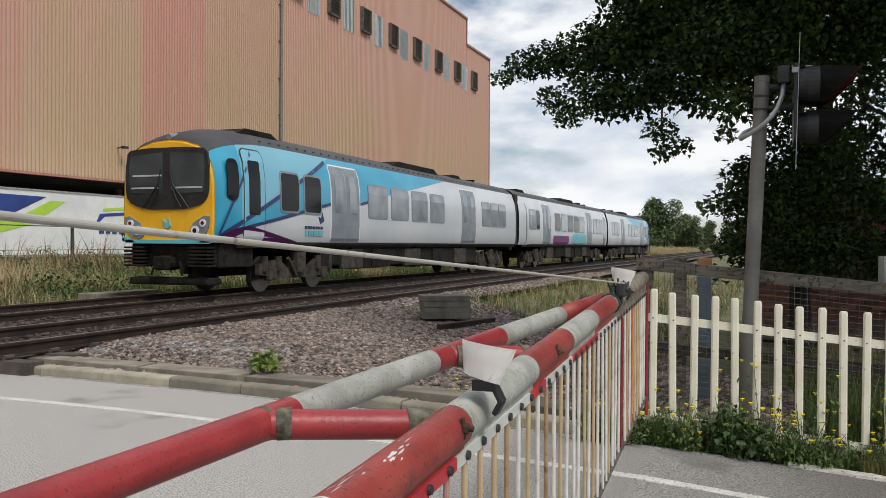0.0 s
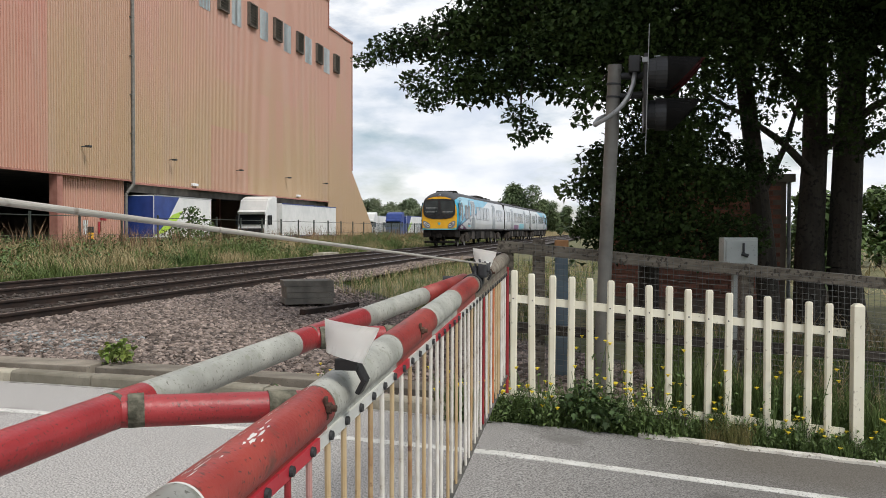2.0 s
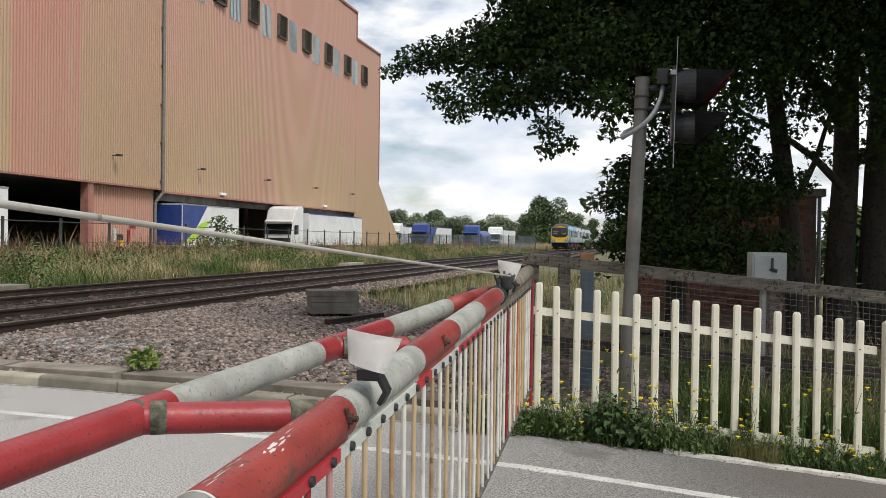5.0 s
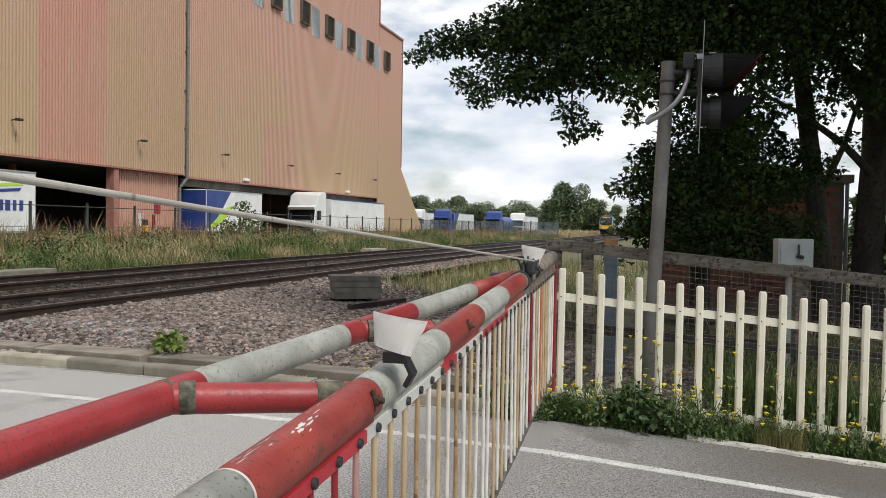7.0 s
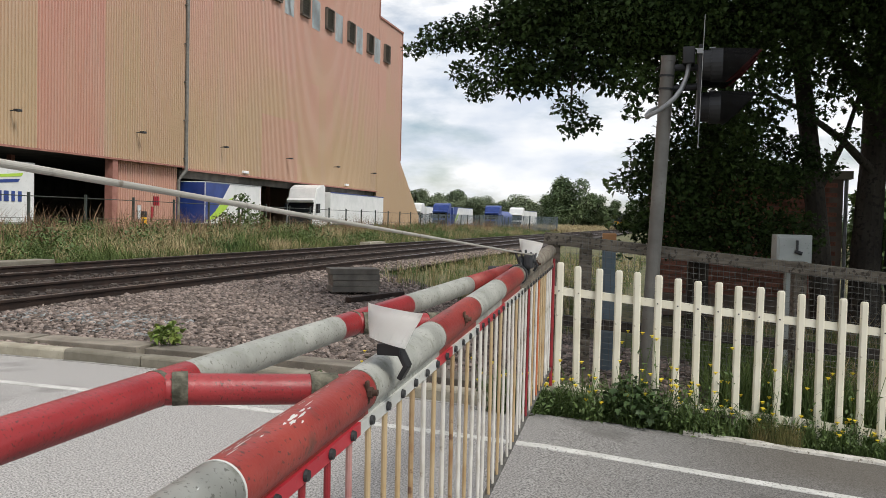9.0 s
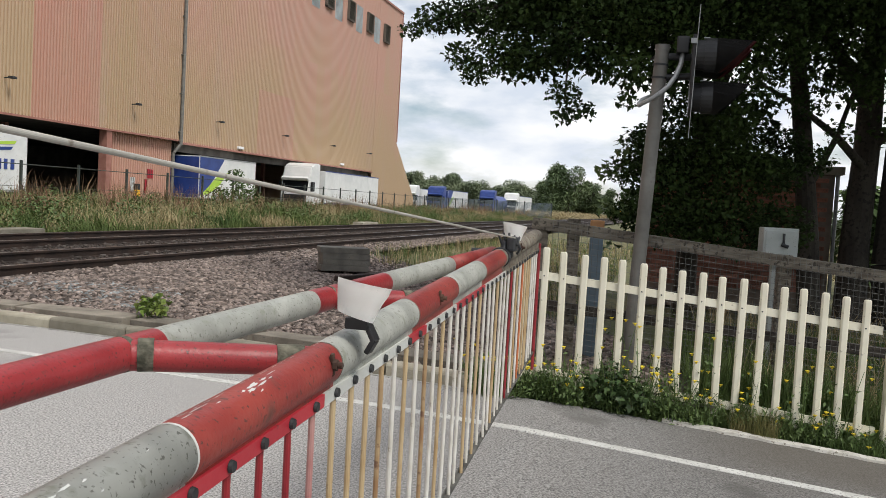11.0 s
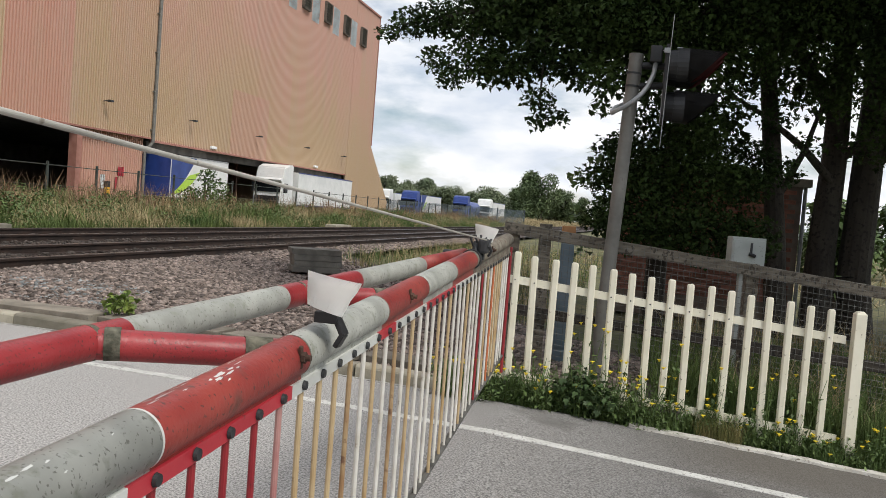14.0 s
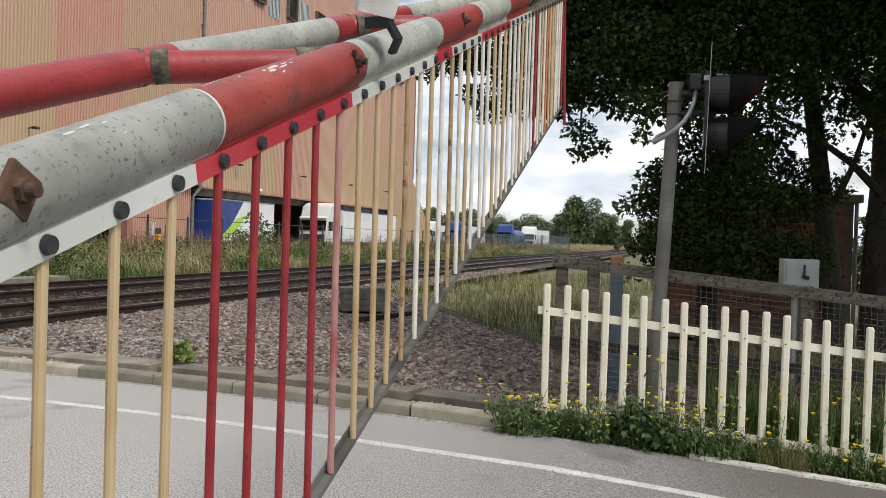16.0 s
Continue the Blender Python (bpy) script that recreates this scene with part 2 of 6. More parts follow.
BRICK = surface("red_brick", (0.17, 0.07, 0.05), (0.28, 0.12, 0.085), 7, 0.9, fine=((0.12, 0.07, 0.05), 40, 0.6), bump=0.4, per="object")
MORTAR = surface("mortar", (0.13, 0.1, 0.08), (0.19, 0.15, 0.12), 6, 0.95)
YELLOW_FLOWER = surface("yellow_flower", (0.75, 0.55, 0.02), (0.85, 0.7, 0.05), 8, 0.6)


def glass_dark(name, tint=(0.012, 0.014, 0.016), rough=0.08):
    m, n, l, b = shader(name, rough)
    co = n.new("ShaderNodeTexCoord").outputs["Object"]
    l.new(ramp(n, l, noise_node(n, l, co, 1.2, 3), tint, tuple(v * 1.8 for v in tint)), b.inputs["Base Color"])
    b.inputs["Specular IOR Level"].default_value = 0.4
    return m


GLASS = glass_dark("tinted_glass", (0.006, 0.007, 0.008), 0.06)
GLASS.node_tree.nodes["Principled BSDF"].inputs["Specular IOR Level"].default_value = 0.18
LENS_RED = glass_dark("red_lens", (0.09, 0.006, 0.006), 0.3)


def cladding_material():
    """Sun-faded profiled sheets: tall strips of pink and beige with soft staining."""
    m, n, l, b = shader("faded_cladding", 0.6)
    tc = n.new("ShaderNodeTexCoord").outputs["Object"]
    sep = n.new("ShaderNodeSeparateXYZ")
    l.new(tc, sep.inputs[0])
    y, z = sep.outputs[1], sep.outputs[2]
    sheet = calc(n, l, "FLOOR", calc(n, l, "DIVIDE", y, 1.6))
    row = calc(n, l, "FLOOR", calc(n, l, "DIVIDE", calc(n, l, "ADD", z, 1.2), 7.0))
    key = n.new("ShaderNodeCombineXYZ")
    l.new(sheet, key.inputs[0])
    l.new(row, key.inputs[1])
    wnoise = n.new("ShaderNodeTexWhiteNoise")
    wnoise.noise_dimensions = "2D"
    l.new(key.outputs[0], wnoise.inputs["Vector"])
    # panels repainted at different times: beige below and over one bay, pinker above, one strip of fresh red-pink
    big = noise_node(n, l, tc, 0.13, 3, (1, 1, 0.6))
    soft = calc(n, l, "ADD", calc(n, l, "MULTIPLY", wnoise.outputs["Value"], 0.16), calc(n, l, "MULTIPLY", big, 0.5))
    high = calc(n, l, "MULTIPLY", calc(n, l, "SUBTRACT", z, 10.5), 0.035)
    v = calc(n, l, "ADD", soft, high)
    col = ramp(n, l, v, (0.5, 0.365, 0.235), (0.56, 0.345, 0.275), 0.2, 0.5)

    def bay(lo, hi, amount, tint):
        inside = calc(n, l, "MULTIPLY", calc(n, l, "GREATER_THAN", y, lo), calc(n, l, "MULTIPLY", calc(n, l, "LESS_THAN", y, hi), calc(n, l, "GREATER_THAN", z, 4.45)))
        return mixed(n, l, calc(n, l, "MULTIPLY", inside, amount), col, tint)
    col = bay(35.0, 40.1, 0.6, (0.54, 0.255, 0.215))
    col = bay(40.1, 47.9, 0.45, (0.47, 0.33, 0.215))
    col = bay(18.0, 27.5, 0.35, (0.55, 0.29, 0.24))
    col = mixed(n, l, calc(n, l, "MULTIPLY", calc(n, l, "MULTIPLY", calc(n, l, "GREATER_THAN", y, 58.3), calc(n, l, "LESS_THAN", y, 64.6)), calc(n, l, "MULTIPLY", calc(n, l, "LESS_THAN", z, 9.2), 0.45)), col, (0.56, 0.31, 0.27))
    col = mixed(n, l, calc(n, l, "MULTIPLY", calc(n, l, "LESS_THAN", z, 4.45), calc(n, l, "MULTIPLY", calc(n, l, "LESS_THAN", y, 60.0), 0.7)), col, (0.55, 0.29, 0.24))
    stain = noise_node(n, l, tc, 0.7, 5, (1, 1, 0.12))
    col = mixed(n, l, ramp(n, l, stain, (0, 0, 0), (0.5, 0.5, 0.5), 0.5, 0.75), col, (0.5, 0.37, 0.29))
    l.new(col, b.inputs["Base Color"])
    return m


CLAD = cladding_material()
CLAD_GLAZE = surface("translucent_sheet", (0.4, 0.45, 0.47), (0.5, 0.54, 0.55), 2, 0.5)
CLAD_TRIM = surface("cladding_trim", (0.3, 0.13, 0.1), (0.38, 0.18, 0.14), 3, 0.7)
VENT_METAL = surface("louvre_metal", (0.1, 0.085, 0.07), (0.16, 0.135, 0.11), 4, 0.7)
# the unlit depth of the bays is put into this dark, even tone
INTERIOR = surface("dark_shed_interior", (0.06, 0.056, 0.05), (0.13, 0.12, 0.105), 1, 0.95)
YARD = surface("yard_concrete", (0.22, 0.215, 0.2), (0.3, 0.29, 0.27), 0.6, 0.9)
TRUCK_WHITE = surface("truck_white", (0.68, 0.69, 0.68), (0.8, 0.8, 0.79), 1.2, 0.4, fine=((0.6, 0.6, 0.58), 14, 0.64))
TRUCK_BLUE = surface("truck_blue", (0.02, 0.045, 0.2), (0.03, 0.065, 0.27), 1.5, 0.4)
TRUCK_LIME = surface("truck_lime", (0.4, 0.62, 0.05), (0.46, 0.68, 0.08), 2, 0.4)
RUBBER = surface("rubber", (0.014, 0.014, 0.014), (0.03, 0.03, 0.028), 10, 0.9)
FENCE_GREEN = surface("dark_fence_paint", (0.03, 0.04, 0.035), (0.06, 0.07, 0.06), 4, 0.6)
TRAIN_ROOF = surface("train_roof", (0.03, 0.031, 0.034), (0.06, 0.061, 0.065), 1.5, 0.6, fine=((0.045, 0.042, 0.04), 12, 0.6))
TRAIN_UNDER = surface("train_underframe", (0.007, 0.0065, 0.006), (0.024, 0.021, 0.018), 3, 0.85, fine=((0.03, 0.026, 0.023), 16, 0.55))
TRAIN_UNDER.node_tree.nodes["Principled BSDF"].inputs["Specular IOR Level"].default_value = 0.15
TRAIN_BROWN = surface("bogie_dirt", (0.015, 0.0125, 0.01), (0.07, 0.056, 0.044), 4, 0.8, fine=((0.012, 0.01, 0.009), 14, 0.58))
TRAIN_YELLOW = surface("warning_yellow", (0.82, 0.42, 0.02), (0.88, 0.48, 0.03), 1.5, 0.35)
TRAIN_DOOR = surface("door_grey", (0.17, 0.2, 0.23), (0.23, 0.26, 0.29), 2, 0.35)
TRAIN_NAVY = surface("livery_navy", (0.015, 0.025, 0.1), (0.025, 0.035, 0.14), 2, 0.35)
TRAIN_PURPLE = surface("livery_purple", (0.13, 0.015, 0.13), (0.17, 0.025, 0.17), 2, 0.35)
TRAIN_TEAL = surface("livery_teal", (0.1, 0.42, 0.52), (0.16, 0.5, 0.6), 2, 0.35)
SCREEN_GLASS = glass_dark("windscreen_glass", (0.035, 0.042, 0.045), 0.05)
CAB_TRIM = surface("pale_cab_trim", (0.42, 0.44, 0.44), (0.55, 0.56, 0.56), 4, 0.5)
# on panes, this grey base stands for the mirrored sky
TRAIN_WINDOW = glass_dark("train_window_grey", (0.17, 0.19, 0.21), 0.12)
LAMP_GLOW = surface("lamp_glass", (0.7, 0.7, 0.7), (0.85, 0.85, 0.85), 5, 0.15)


def livery_material(name, cab):
    """Silver-white side; on the cab cars sky blue towards the cab and along the cantrail, in flat fields."""
    m, n, l, b = shader(name, 0.32)
    tc = n.new("ShaderNodeTexCoord").outputs["Object"]
    sep = n.new("ShaderNodeSeparateXYZ")
    l.new(tc, sep.inputs[0])
    y, z = sep.outputs[1], sep.outputs[2]
    silver = ramp(n, l, noise_node(n, l, tc, 0.5, 3), (0.5, 0.53, 0.57), (0.6, 0.62, 0.65))
    blue = ramp(n, l, noise_node(n, l, tc, 0.8, 3), (0.02, 0.3, 0.48), (0.04, 0.37, 0.56))
    pale = (0.3, 0.58, 0.68)
    if cab:
        def above(slope, at):
            line = calc(n, l, "ADD", calc(n, l, "MULTIPLY", y, slope), at)
            return calc(n, l, "GREATER_THAN", z, line)
        first = calc(n, l, "MULTIPLY", above(0.18, 1.33), calc(n, l, "LESS_THAN", y, 6.55))
        first = calc(n, l, "MAXIMUM", first, calc(n, l, "LESS_THAN", y, 0.3))
        after = calc(n, l, "MULTIPLY", above(0.155, 1.3), calc(n, l, "GREATER_THAN", y, 6.55))
        col = mixed(n, l, calc(n, l, "MAXIMUM", first, after), silver, blue)
        wedge = calc(n, l, "MULTIPLY", above(0.43, 1.26), calc(n, l, "GREATER_THAN", y, 0.85))
        col = mixed(n, l, calc(n, l, "MULTIPLY", wedge, 0.55), col, pale)
    else:
        col = silver
    l.new(col, b.inputs["Base Color"])
    b.inputs["Coat Weight"].default_value = 0.3
    return m


LIVERY_CAB = livery_material("train_livery_cab", True)
LIVERY_MID = livery_material("train_livery_middle", False)


# ---- mesh helpers ----
def bx(bm, c, s, bevel=0.0, turn=None):
    g = bmesh.ops.create_cube(bm, size=1.0)
    m = Matrix.Translation(c) @ (turn or Matrix()) @ Matrix.Diagonal((*s, 1))
    bmesh.ops.transform(bm, matrix=m, verts=g["verts"])
    if bevel:
        es = {e for v in g["verts"] for e in v.link_edges}
        bmesh.ops.bevel(bm, geom=list(es), offset=bevel, segments=2, affect="EDGES", profile=0.6)
    return bm


def rod(bm, a, b, r, r2=None, seg=12, caps=True):
    a, b = Vector(a), Vector(b)
    d = b - a
    m = Matrix.Translation((a + b) / 2) @ d.to_track_quat("Z", "Y").to_matrix().to_4x4()
    bmesh.ops.create_cone(bm, cap_ends=caps, segments=seg, radius1=r, radius2=r if r2 is None else r2, depth=d.length, matrix=m)
    return bm


def prism(bm, pts, axis, lo, hi):
    """A polygon of pairs pushed along an axis: x (pairs y, z), y (pairs x, z) or z (pairs x, y)."""
    def at(p, h):
        return {"x": (h, p[0], p[1]), "y": (p[0], h, p[1]), "z": (p[0], p[1], h)}[axis]
    lov = [bm.verts.new(at(p, lo)) for p in pts]
    hiv = [bm.verts.new(at(p, hi)) for p in pts]
    bm.faces.new(lov)
    bm.faces.new(hiv[::-1])
    for i in range(len(pts)):
        j = (i + 1) % len(pts)
        bm.faces.new((lov[j], lov[i], hiv[i], hiv[j]))
    bmesh.ops.recalc_face_normals(bm, faces=bm.faces)
    return bm


def sweep(bm, pts, r, seg=10):
    """One bent tube through the points."""
    pts = [Vector(p) for p in pts]
    rings = []
    for k, p in enumerate(pts):
        d = (pts[min(k + 1, len(pts) - 1)] - pts[max(k - 1, 0)]).normalized()
        u = d.cross(Vector((0.1, 1, 0.05))).normalized()
        w = d.cross(u)
        rings.append([bm.verts.new(p + (u * math.cos(6.2832 * q / seg) + w * math.sin(6.2832 * q / seg)) * r) for q in range(seg)])
    for r0, r1 in zip(rings, rings[1:]):
        for q in range(seg):
            bm.faces.new((r0[q], r0[(q + 1) % seg], r1[(q + 1) % seg], r1[q]))
    bm.faces.new(rings[0][::-1])
    bm.faces.new(rings[-1])
    bmesh.ops.recalc_face_normals(bm, faces=bm.faces)
    return bm


def part(name, bm, material, parent=None, label="", smooth=False):
    me = bpy.data.meshes.new(name)
    if smooth:
        for f in bm.faces:
            f.smooth = True
    bm.to_mesh(me)
    bm.free()
    me.materials.append(material)
    ob = new(name, me)
    if parent:
        ob.parent = parent
    if label:
        ob["label"] = label
    return ob


def raw(name, verts, faces, material, parent=None, smooth=False):
    me = bpy.data.meshes.new(name)
    me.from_pydata([tuple(v) for v in verts], [], [tuple(int(i) for i in f) for f in faces])
    if smooth:
        me.shade_smooth()
    me.materials.append(material)
    ob = new(name, me)
    if parent:
        ob.parent = parent
    return ob


def bulk(name, verts, tris, material, parent=None):
    """A large triangle mesh from arrays."""
    verts, tris = np.asarray(verts, np.float32), np.asarray(tris, np.int32)
    me = bpy.data.meshes.new(name)
    me.vertices.add(len(verts))
    me.vertices.foreach_set("co", verts.ravel())
    me.loops.add(tris.size)
    me.loops.foreach_set("vertex_index", tris.ravel())
    me.polygons.add(len(tris))
    me.polygons.foreach_set("loop_start", np.arange(0, tris.size, 3, dtype=np.int32))
    me.update(calc_edges=True)
    me.materials.append(material)
    ob = new(name, me)
    if parent:
        ob.parent = parent
    return ob


def scatter(proto_v, proto_t, places, sizes, yaw, tilt=None, roll=None, stretch=None):
    """Copies of a small shape at many places, as two arrays."""
    n = len(places)
    v = np.repeat(proto_v[None], n, 0) * (sizes[:, None, None] if stretch is None else sizes[:, None, None] * stretch[:, None, :])
    for ang, (i, j) in ((roll, (0, 2)), (tilt, (1, 2)), (yaw, (0, 1))):
        if ang is not None:
            c, s = np.cos(ang)[:, None], np.sin(ang)[:, None]
            p, q = v[:, :, i].copy(), v[:, :, j].copy()
            v[:, :, i], v[:, :, j] = c * p - s * q, s * p + c * q
    v += np.asarray(places)[:, None, :]
    t = proto_t[None] + (np.arange(n) * len(proto_v))[:, None, None]
    return v.reshape(-1, 3), t.reshape(-1, 3)


def thing(name, at=(0, 0, 0), yaw=0.0, label="", category="", group=""):
    ob = new(name)
    ob.matrix_basis = pose(*at, 0, 0, yaw)
    return tagged(ob, label, category, group)


rng = np.random.default_rng(5)

# ---- the ground, the road and its edge ----
def kerb_y(x):
    """The far edge of the carriageway: it runs along the fence, then bends away towards the railway."""
    x = max(-8.0, x)
    return 6.184 - 0.2436 * x - 0.01523 * x * x if x < -0.8 else 6.37 + 0.1 * (x + 0.8) + 0.04 * min(1.0, (x + 0.8) / 0.5)


def line_y(x):
    return kerb_y(x) - 0.87 + 0.042 * max(x, -8) if x < -0.8 else 5.466 + 0.07 * (x + 0.8)


def fall(x, y=0.0):
    """How far the ground beside the ramp lies below the crossing; it levels out under the trees."""
    k = min(1.0, max(0.0, (y - 9.0) / 4.0))
    return -0.098 * min(8.8, max(0.0, x + 0.75)) * (1 - k * k * (3 - 2 * k))


def road_z(x):
    """The road climbs a ramp to the crossing."""
    return fall(x)


def ground_z(x, y):
    if x < -15.0:
        k = min(1.0, (-15.0 - x) / 6.0) if x > -24.5 else max(0.0, 1 - (-24.5 - x) / 3.0)
        return -0.12 + 0.55 * k
    return -0.05 + fall(x, y)


def axis(fine_lo, fine_hi, step, far=2600):
    a, v, d = [], fine_lo, step
    while v > -far:
        d *= 1.5
        v -= d
        a.append(v)
    a = a[::-1] + list(np.arange(fine_lo, fine_hi, step))
    v, d = fine_hi, step
    while v < far:
        a.append(v)
        v += d
        d *= 1.5
    return a


gx, gy = axis(-34, 12, 1.0), axis(-8, 60, 1.7)
tagged(raw("ground", [(x, y, ground_z(x, y)) for x in gx for y in gy],
           [(i * len(gy) + j, (i + 1) * len(gy) + j, (i + 1) * len(gy) + j + 1, i * len(gy) + j + 1) for i in range(len(gx) - 1) for j in range(len(gy) - 1)],
           SOIL), "rough grassy ground with patches of bare soil", "ground", kind="structure")


def ribbon(name, xs, lo, hi, z, material, thick=0.0):
    """A strip along x between two lines, with its height given by z(x)."""
    v, f = [], []
    for x in xs:
        v += [(x, lo(x), z(x)), (x, hi(x), z(x)), (x, lo(x), z(x) - max(thick, 0.02)), (x, hi(x), z(x) - max(thick, 0.02))]
    for i in range(len(xs) - 1):
        a, b = 4 * i, 4 * i + 4
        f += [(a, b, b + 1, a + 1), (a, a + 2, b + 2, b), (a + 1, b + 1, b + 3, a + 3)]
    return raw(name, v, f, material)


road_xs = [-30, -20, -12] + list(np.arange(-9.2, 3.01, 0.4)) + [5, 8, 14, 30]
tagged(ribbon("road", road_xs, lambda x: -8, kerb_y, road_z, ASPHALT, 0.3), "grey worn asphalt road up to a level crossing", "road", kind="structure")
deck_bm = bmesh.new()
prism(deck_bm, [(-7.75, -0.1), (-7.75, 0.02), (-8.0, 0.29), (-13.3, 0.29), (-14.2, 0.02), (-14.2, -0.1)], "y", -8, 6.4)
deck = part("crossing_deck", deck_bm, ASPHALT)
tagged(deck, "raised asphalt deck of a level crossing between rails", "crossing deck", kind="structure")
tagged(ribbon("road_marking", list(np.arange(-9.5, 6, 0.25)), lambda x: line_y(x) - 0.05, lambda x: line_y(x) + 0.05, lambda x: road_z(x) + 0.004, ROAD_PAINT, 0.003),
       "worn white edge line painted on asphalt", "road marking", kind="structure")
tagged(ribbon("edge_line", list(np.arange(-9.5, -1.2, 0.25)), lambda x: kerb_y(x) - 0.055, lambda x: kerb_y(x) - 0.01, lambda x: road_z(x) + 0.004, CHALK, 0.003),
       "chalky worn white line at the foot of the kerb", "road marking", kind="structure")
verge = ribbon("verge_edging", list(np.arange(0.12, 9, 0.11)), lambda x: kerb_y(x) - 0.03 + 0.012 * math.sin(x * 19), lambda x: kerb_y(x) + 0.065 + 0.02 * math.sin(x * 13 + 1) + 0.012 * math.sin(x * 31), lambda x: 0.02 + fall(x) + 0.004 * math.sin(x * 11), EDGING, 0.1)
tagged(verge, "low pale concrete edging along a weedy verge", "edging", kind="structure")

kerb = tagged(new("kerb"), "row of pale concrete kerb stones with open joints", "kerb", kind="structure")
kerb_bm = bmesh.new()
prism(kerb_bm, [(0, -0.1), (0.004, 0.075), (0.012, 0.09), (0.025, 0.098), (0.145, 0.1), (0.15, 0.09), (0.15, -0.1)], "x", -0.449, 0.449)
kerb_me = bpy.data.meshes.new("kerb_stone")
kerb_bm.to_mesh(kerb_me)
kerb_bm.free()
kerb_me.materials.append(KERB)
x = -9.8
while x < -1.3:
    ob = new("kerb_stone", kerb_me)
    ob.parent = kerb
    slope = math.degrees(math.atan2(kerb_y(x + 0.45) - kerb_y(x - 0.45), 0.9))
    ob.matrix_basis = pose(x, kerb_y(x) + random.uniform(-0.008, 0.008), random.uniform(-0.004, 0.004), 0, random.uniform(-0.4, 0.4), slope)
    x += 0.905

trough = tagged(new("cable_trough"), "grey concrete cable trough lids half sunk in ballast", "cable trough", kind="structure")
trough_me = bpy.data.meshes.new("lid")
tb = bmesh.new()
bx(tb, (0, 0, 0), (1.36, 0.34, 0.09), 0.008)
tb.to_mesh(trough_me)
tb.free()
trough_me.materials.append(SLAB)
x = -8.6
while x < -1.2:
    ob = new("lid", trough_me)
    ob.parent = trough
    slope = math.degrees(math.atan2(kerb_y(x + 0.6) - kerb_y(x - 0.6), 1.2))
    ob.matrix_basis = pose(x, kerb_y(x) + 0.52 + random.uniform(-0.03, 0.03), 0.078 + random.uniform(-0.008, 0.008), random.uniform(-1.5, 1.5), random.uniform(-0.8, 0.8), slope + random.uniform(-1.5, 1.5))
    x += 1.42

# ---- railway: ballast bed, two tracks ----
RAIL_Z = 0.32
TRACKS = (-8.88, -12.25)


def bed_z(x, y):
    """Ballast: flat under the tracks, falling to the kerb, thinning out beside the grass."""
    if x < -7.3:
        h = 0.16 if x > -14.0 else 0.16 - 0.2 * (-14.0 - x)
    else:
        h = 0.16 - 0.08 * min(1.0, (x + 7.3) / 3.0)
    return h + 0.03 * noise.noise(Vector((x * 0.9, y * 0.9, 0.3)))


def bed_right(y):
    """The near edge of the stones, further back where grass has taken over."""
    return 0.2 - 0.89 * max(0.0, y - 8.6) if y < 9.5 else max(-7.2, -0.6 - (y - 9.5) * 0.66)


def bed_shallow(x, y):
    """Near the kerb the stones lie lower, below the trough lids."""
    return min(1.0, max(0.3, 0.3 + 0.7 * (y - kerb_y(x) - 0.7) / 0.9))


bed_v, bed_f = [], []
bed_ys = list(np.arange(0, 34, 0.4)) + list(np.arange(34, 420, 6.0))
for d in bed_ys:
    for i in range(31):
        x = -15.3 + (bed_right(d + 6.6) + 15.6) * i / 30
        y = kerb_y(x) + 0.14 + d
        bed_v.append((x, y, bed_z(x, y) * bed_shallow(x, y)))
for j in range(len(bed_ys) - 1):
    for i in range(30):
        a = j * 31 + i
        bed_f.append((a, a + 1, a + 32, a + 31))
tagged(raw("ballast_bed", bed_v, bed_f, BALLAST_BED), "pinkish grey railway ballast bed", "ballast", kind="structure")


def stone(plain=False):
    b = bmesh.new()
    if plain:
        bmesh.ops.create_uvsphere(b, u_segments=6, v_segments=2, radius=1.1)
    else:
        bmesh.ops.create_icosphere(b, subdivisions=1, radius=1)
    for v in b.verts:
        v.co *= random.uniform(0.6, 1.25)
    bmesh.ops.triangulate(b, faces=b.faces)
    v = np.array([p.co[:] for p in b.verts])
    t = np.array([[q.index for q in f.verts] for f in b.faces])
    b.free()
    return v, t


def stones(name, count, xlo, xhi, ylo, yhi, size, ok, material=None):
    ps = []
    while len(ps) < count:
        x, y = rng.uniform(xlo, xhi), rng.uniform(ylo, yhi)
        if ok(x, y):
            ps.append((x, y, bed_z(x, y) * bed_shallow(x, y) + rng.uniform(-0.006, 0.024)))
    vs, ts, base = [], [], 0
    ps = np.array(ps)
    for k in range(5):
        sub = ps[k::5]
        n = len(sub)
        v, t = scatter(*stone(k > 0 or size > 0.036), sub, rng.uniform(0.65, 1.25, n) * size, rng.uniform(0, 6.28, n), rng.uniform(-1.1, 1.1, n), None, np.stack([rng.uniform(0.8, 1.7, n), rng.uniform(0.6, 1.1, n), rng.uniform(0.35, 0.7, n)], 1))
        vs.append(v)
        ts.append(t + base)
        base += len(v)
    return tagged(bulk(name, np.concatenate(vs), np.concatenate(ts), material or BALLAST), "loose angular pinkish grey ballast stones", "ballast", kind="stuff")


def near_ok(x, y):
    d = y - kerb_y(x)
    return d > 0.76 + 0.05 * math.sin(x * 3) and x < bed_right(y) or 0.16 < d < 0.36 and x < -1.2


stones("ballast_stones", 52000, -8.3, 0.2, 6.6, 15.5, 0.033, near_ok)
stones("ballast_stones", 900, -7.9, -5.6, 8.2, 9.6, 0.034, lambda x, y: near_ok(x, y) and noise.noise(Vector((x * 1.4, y * 1.4, 5.0))) > -0.05, FRESH_STONE)
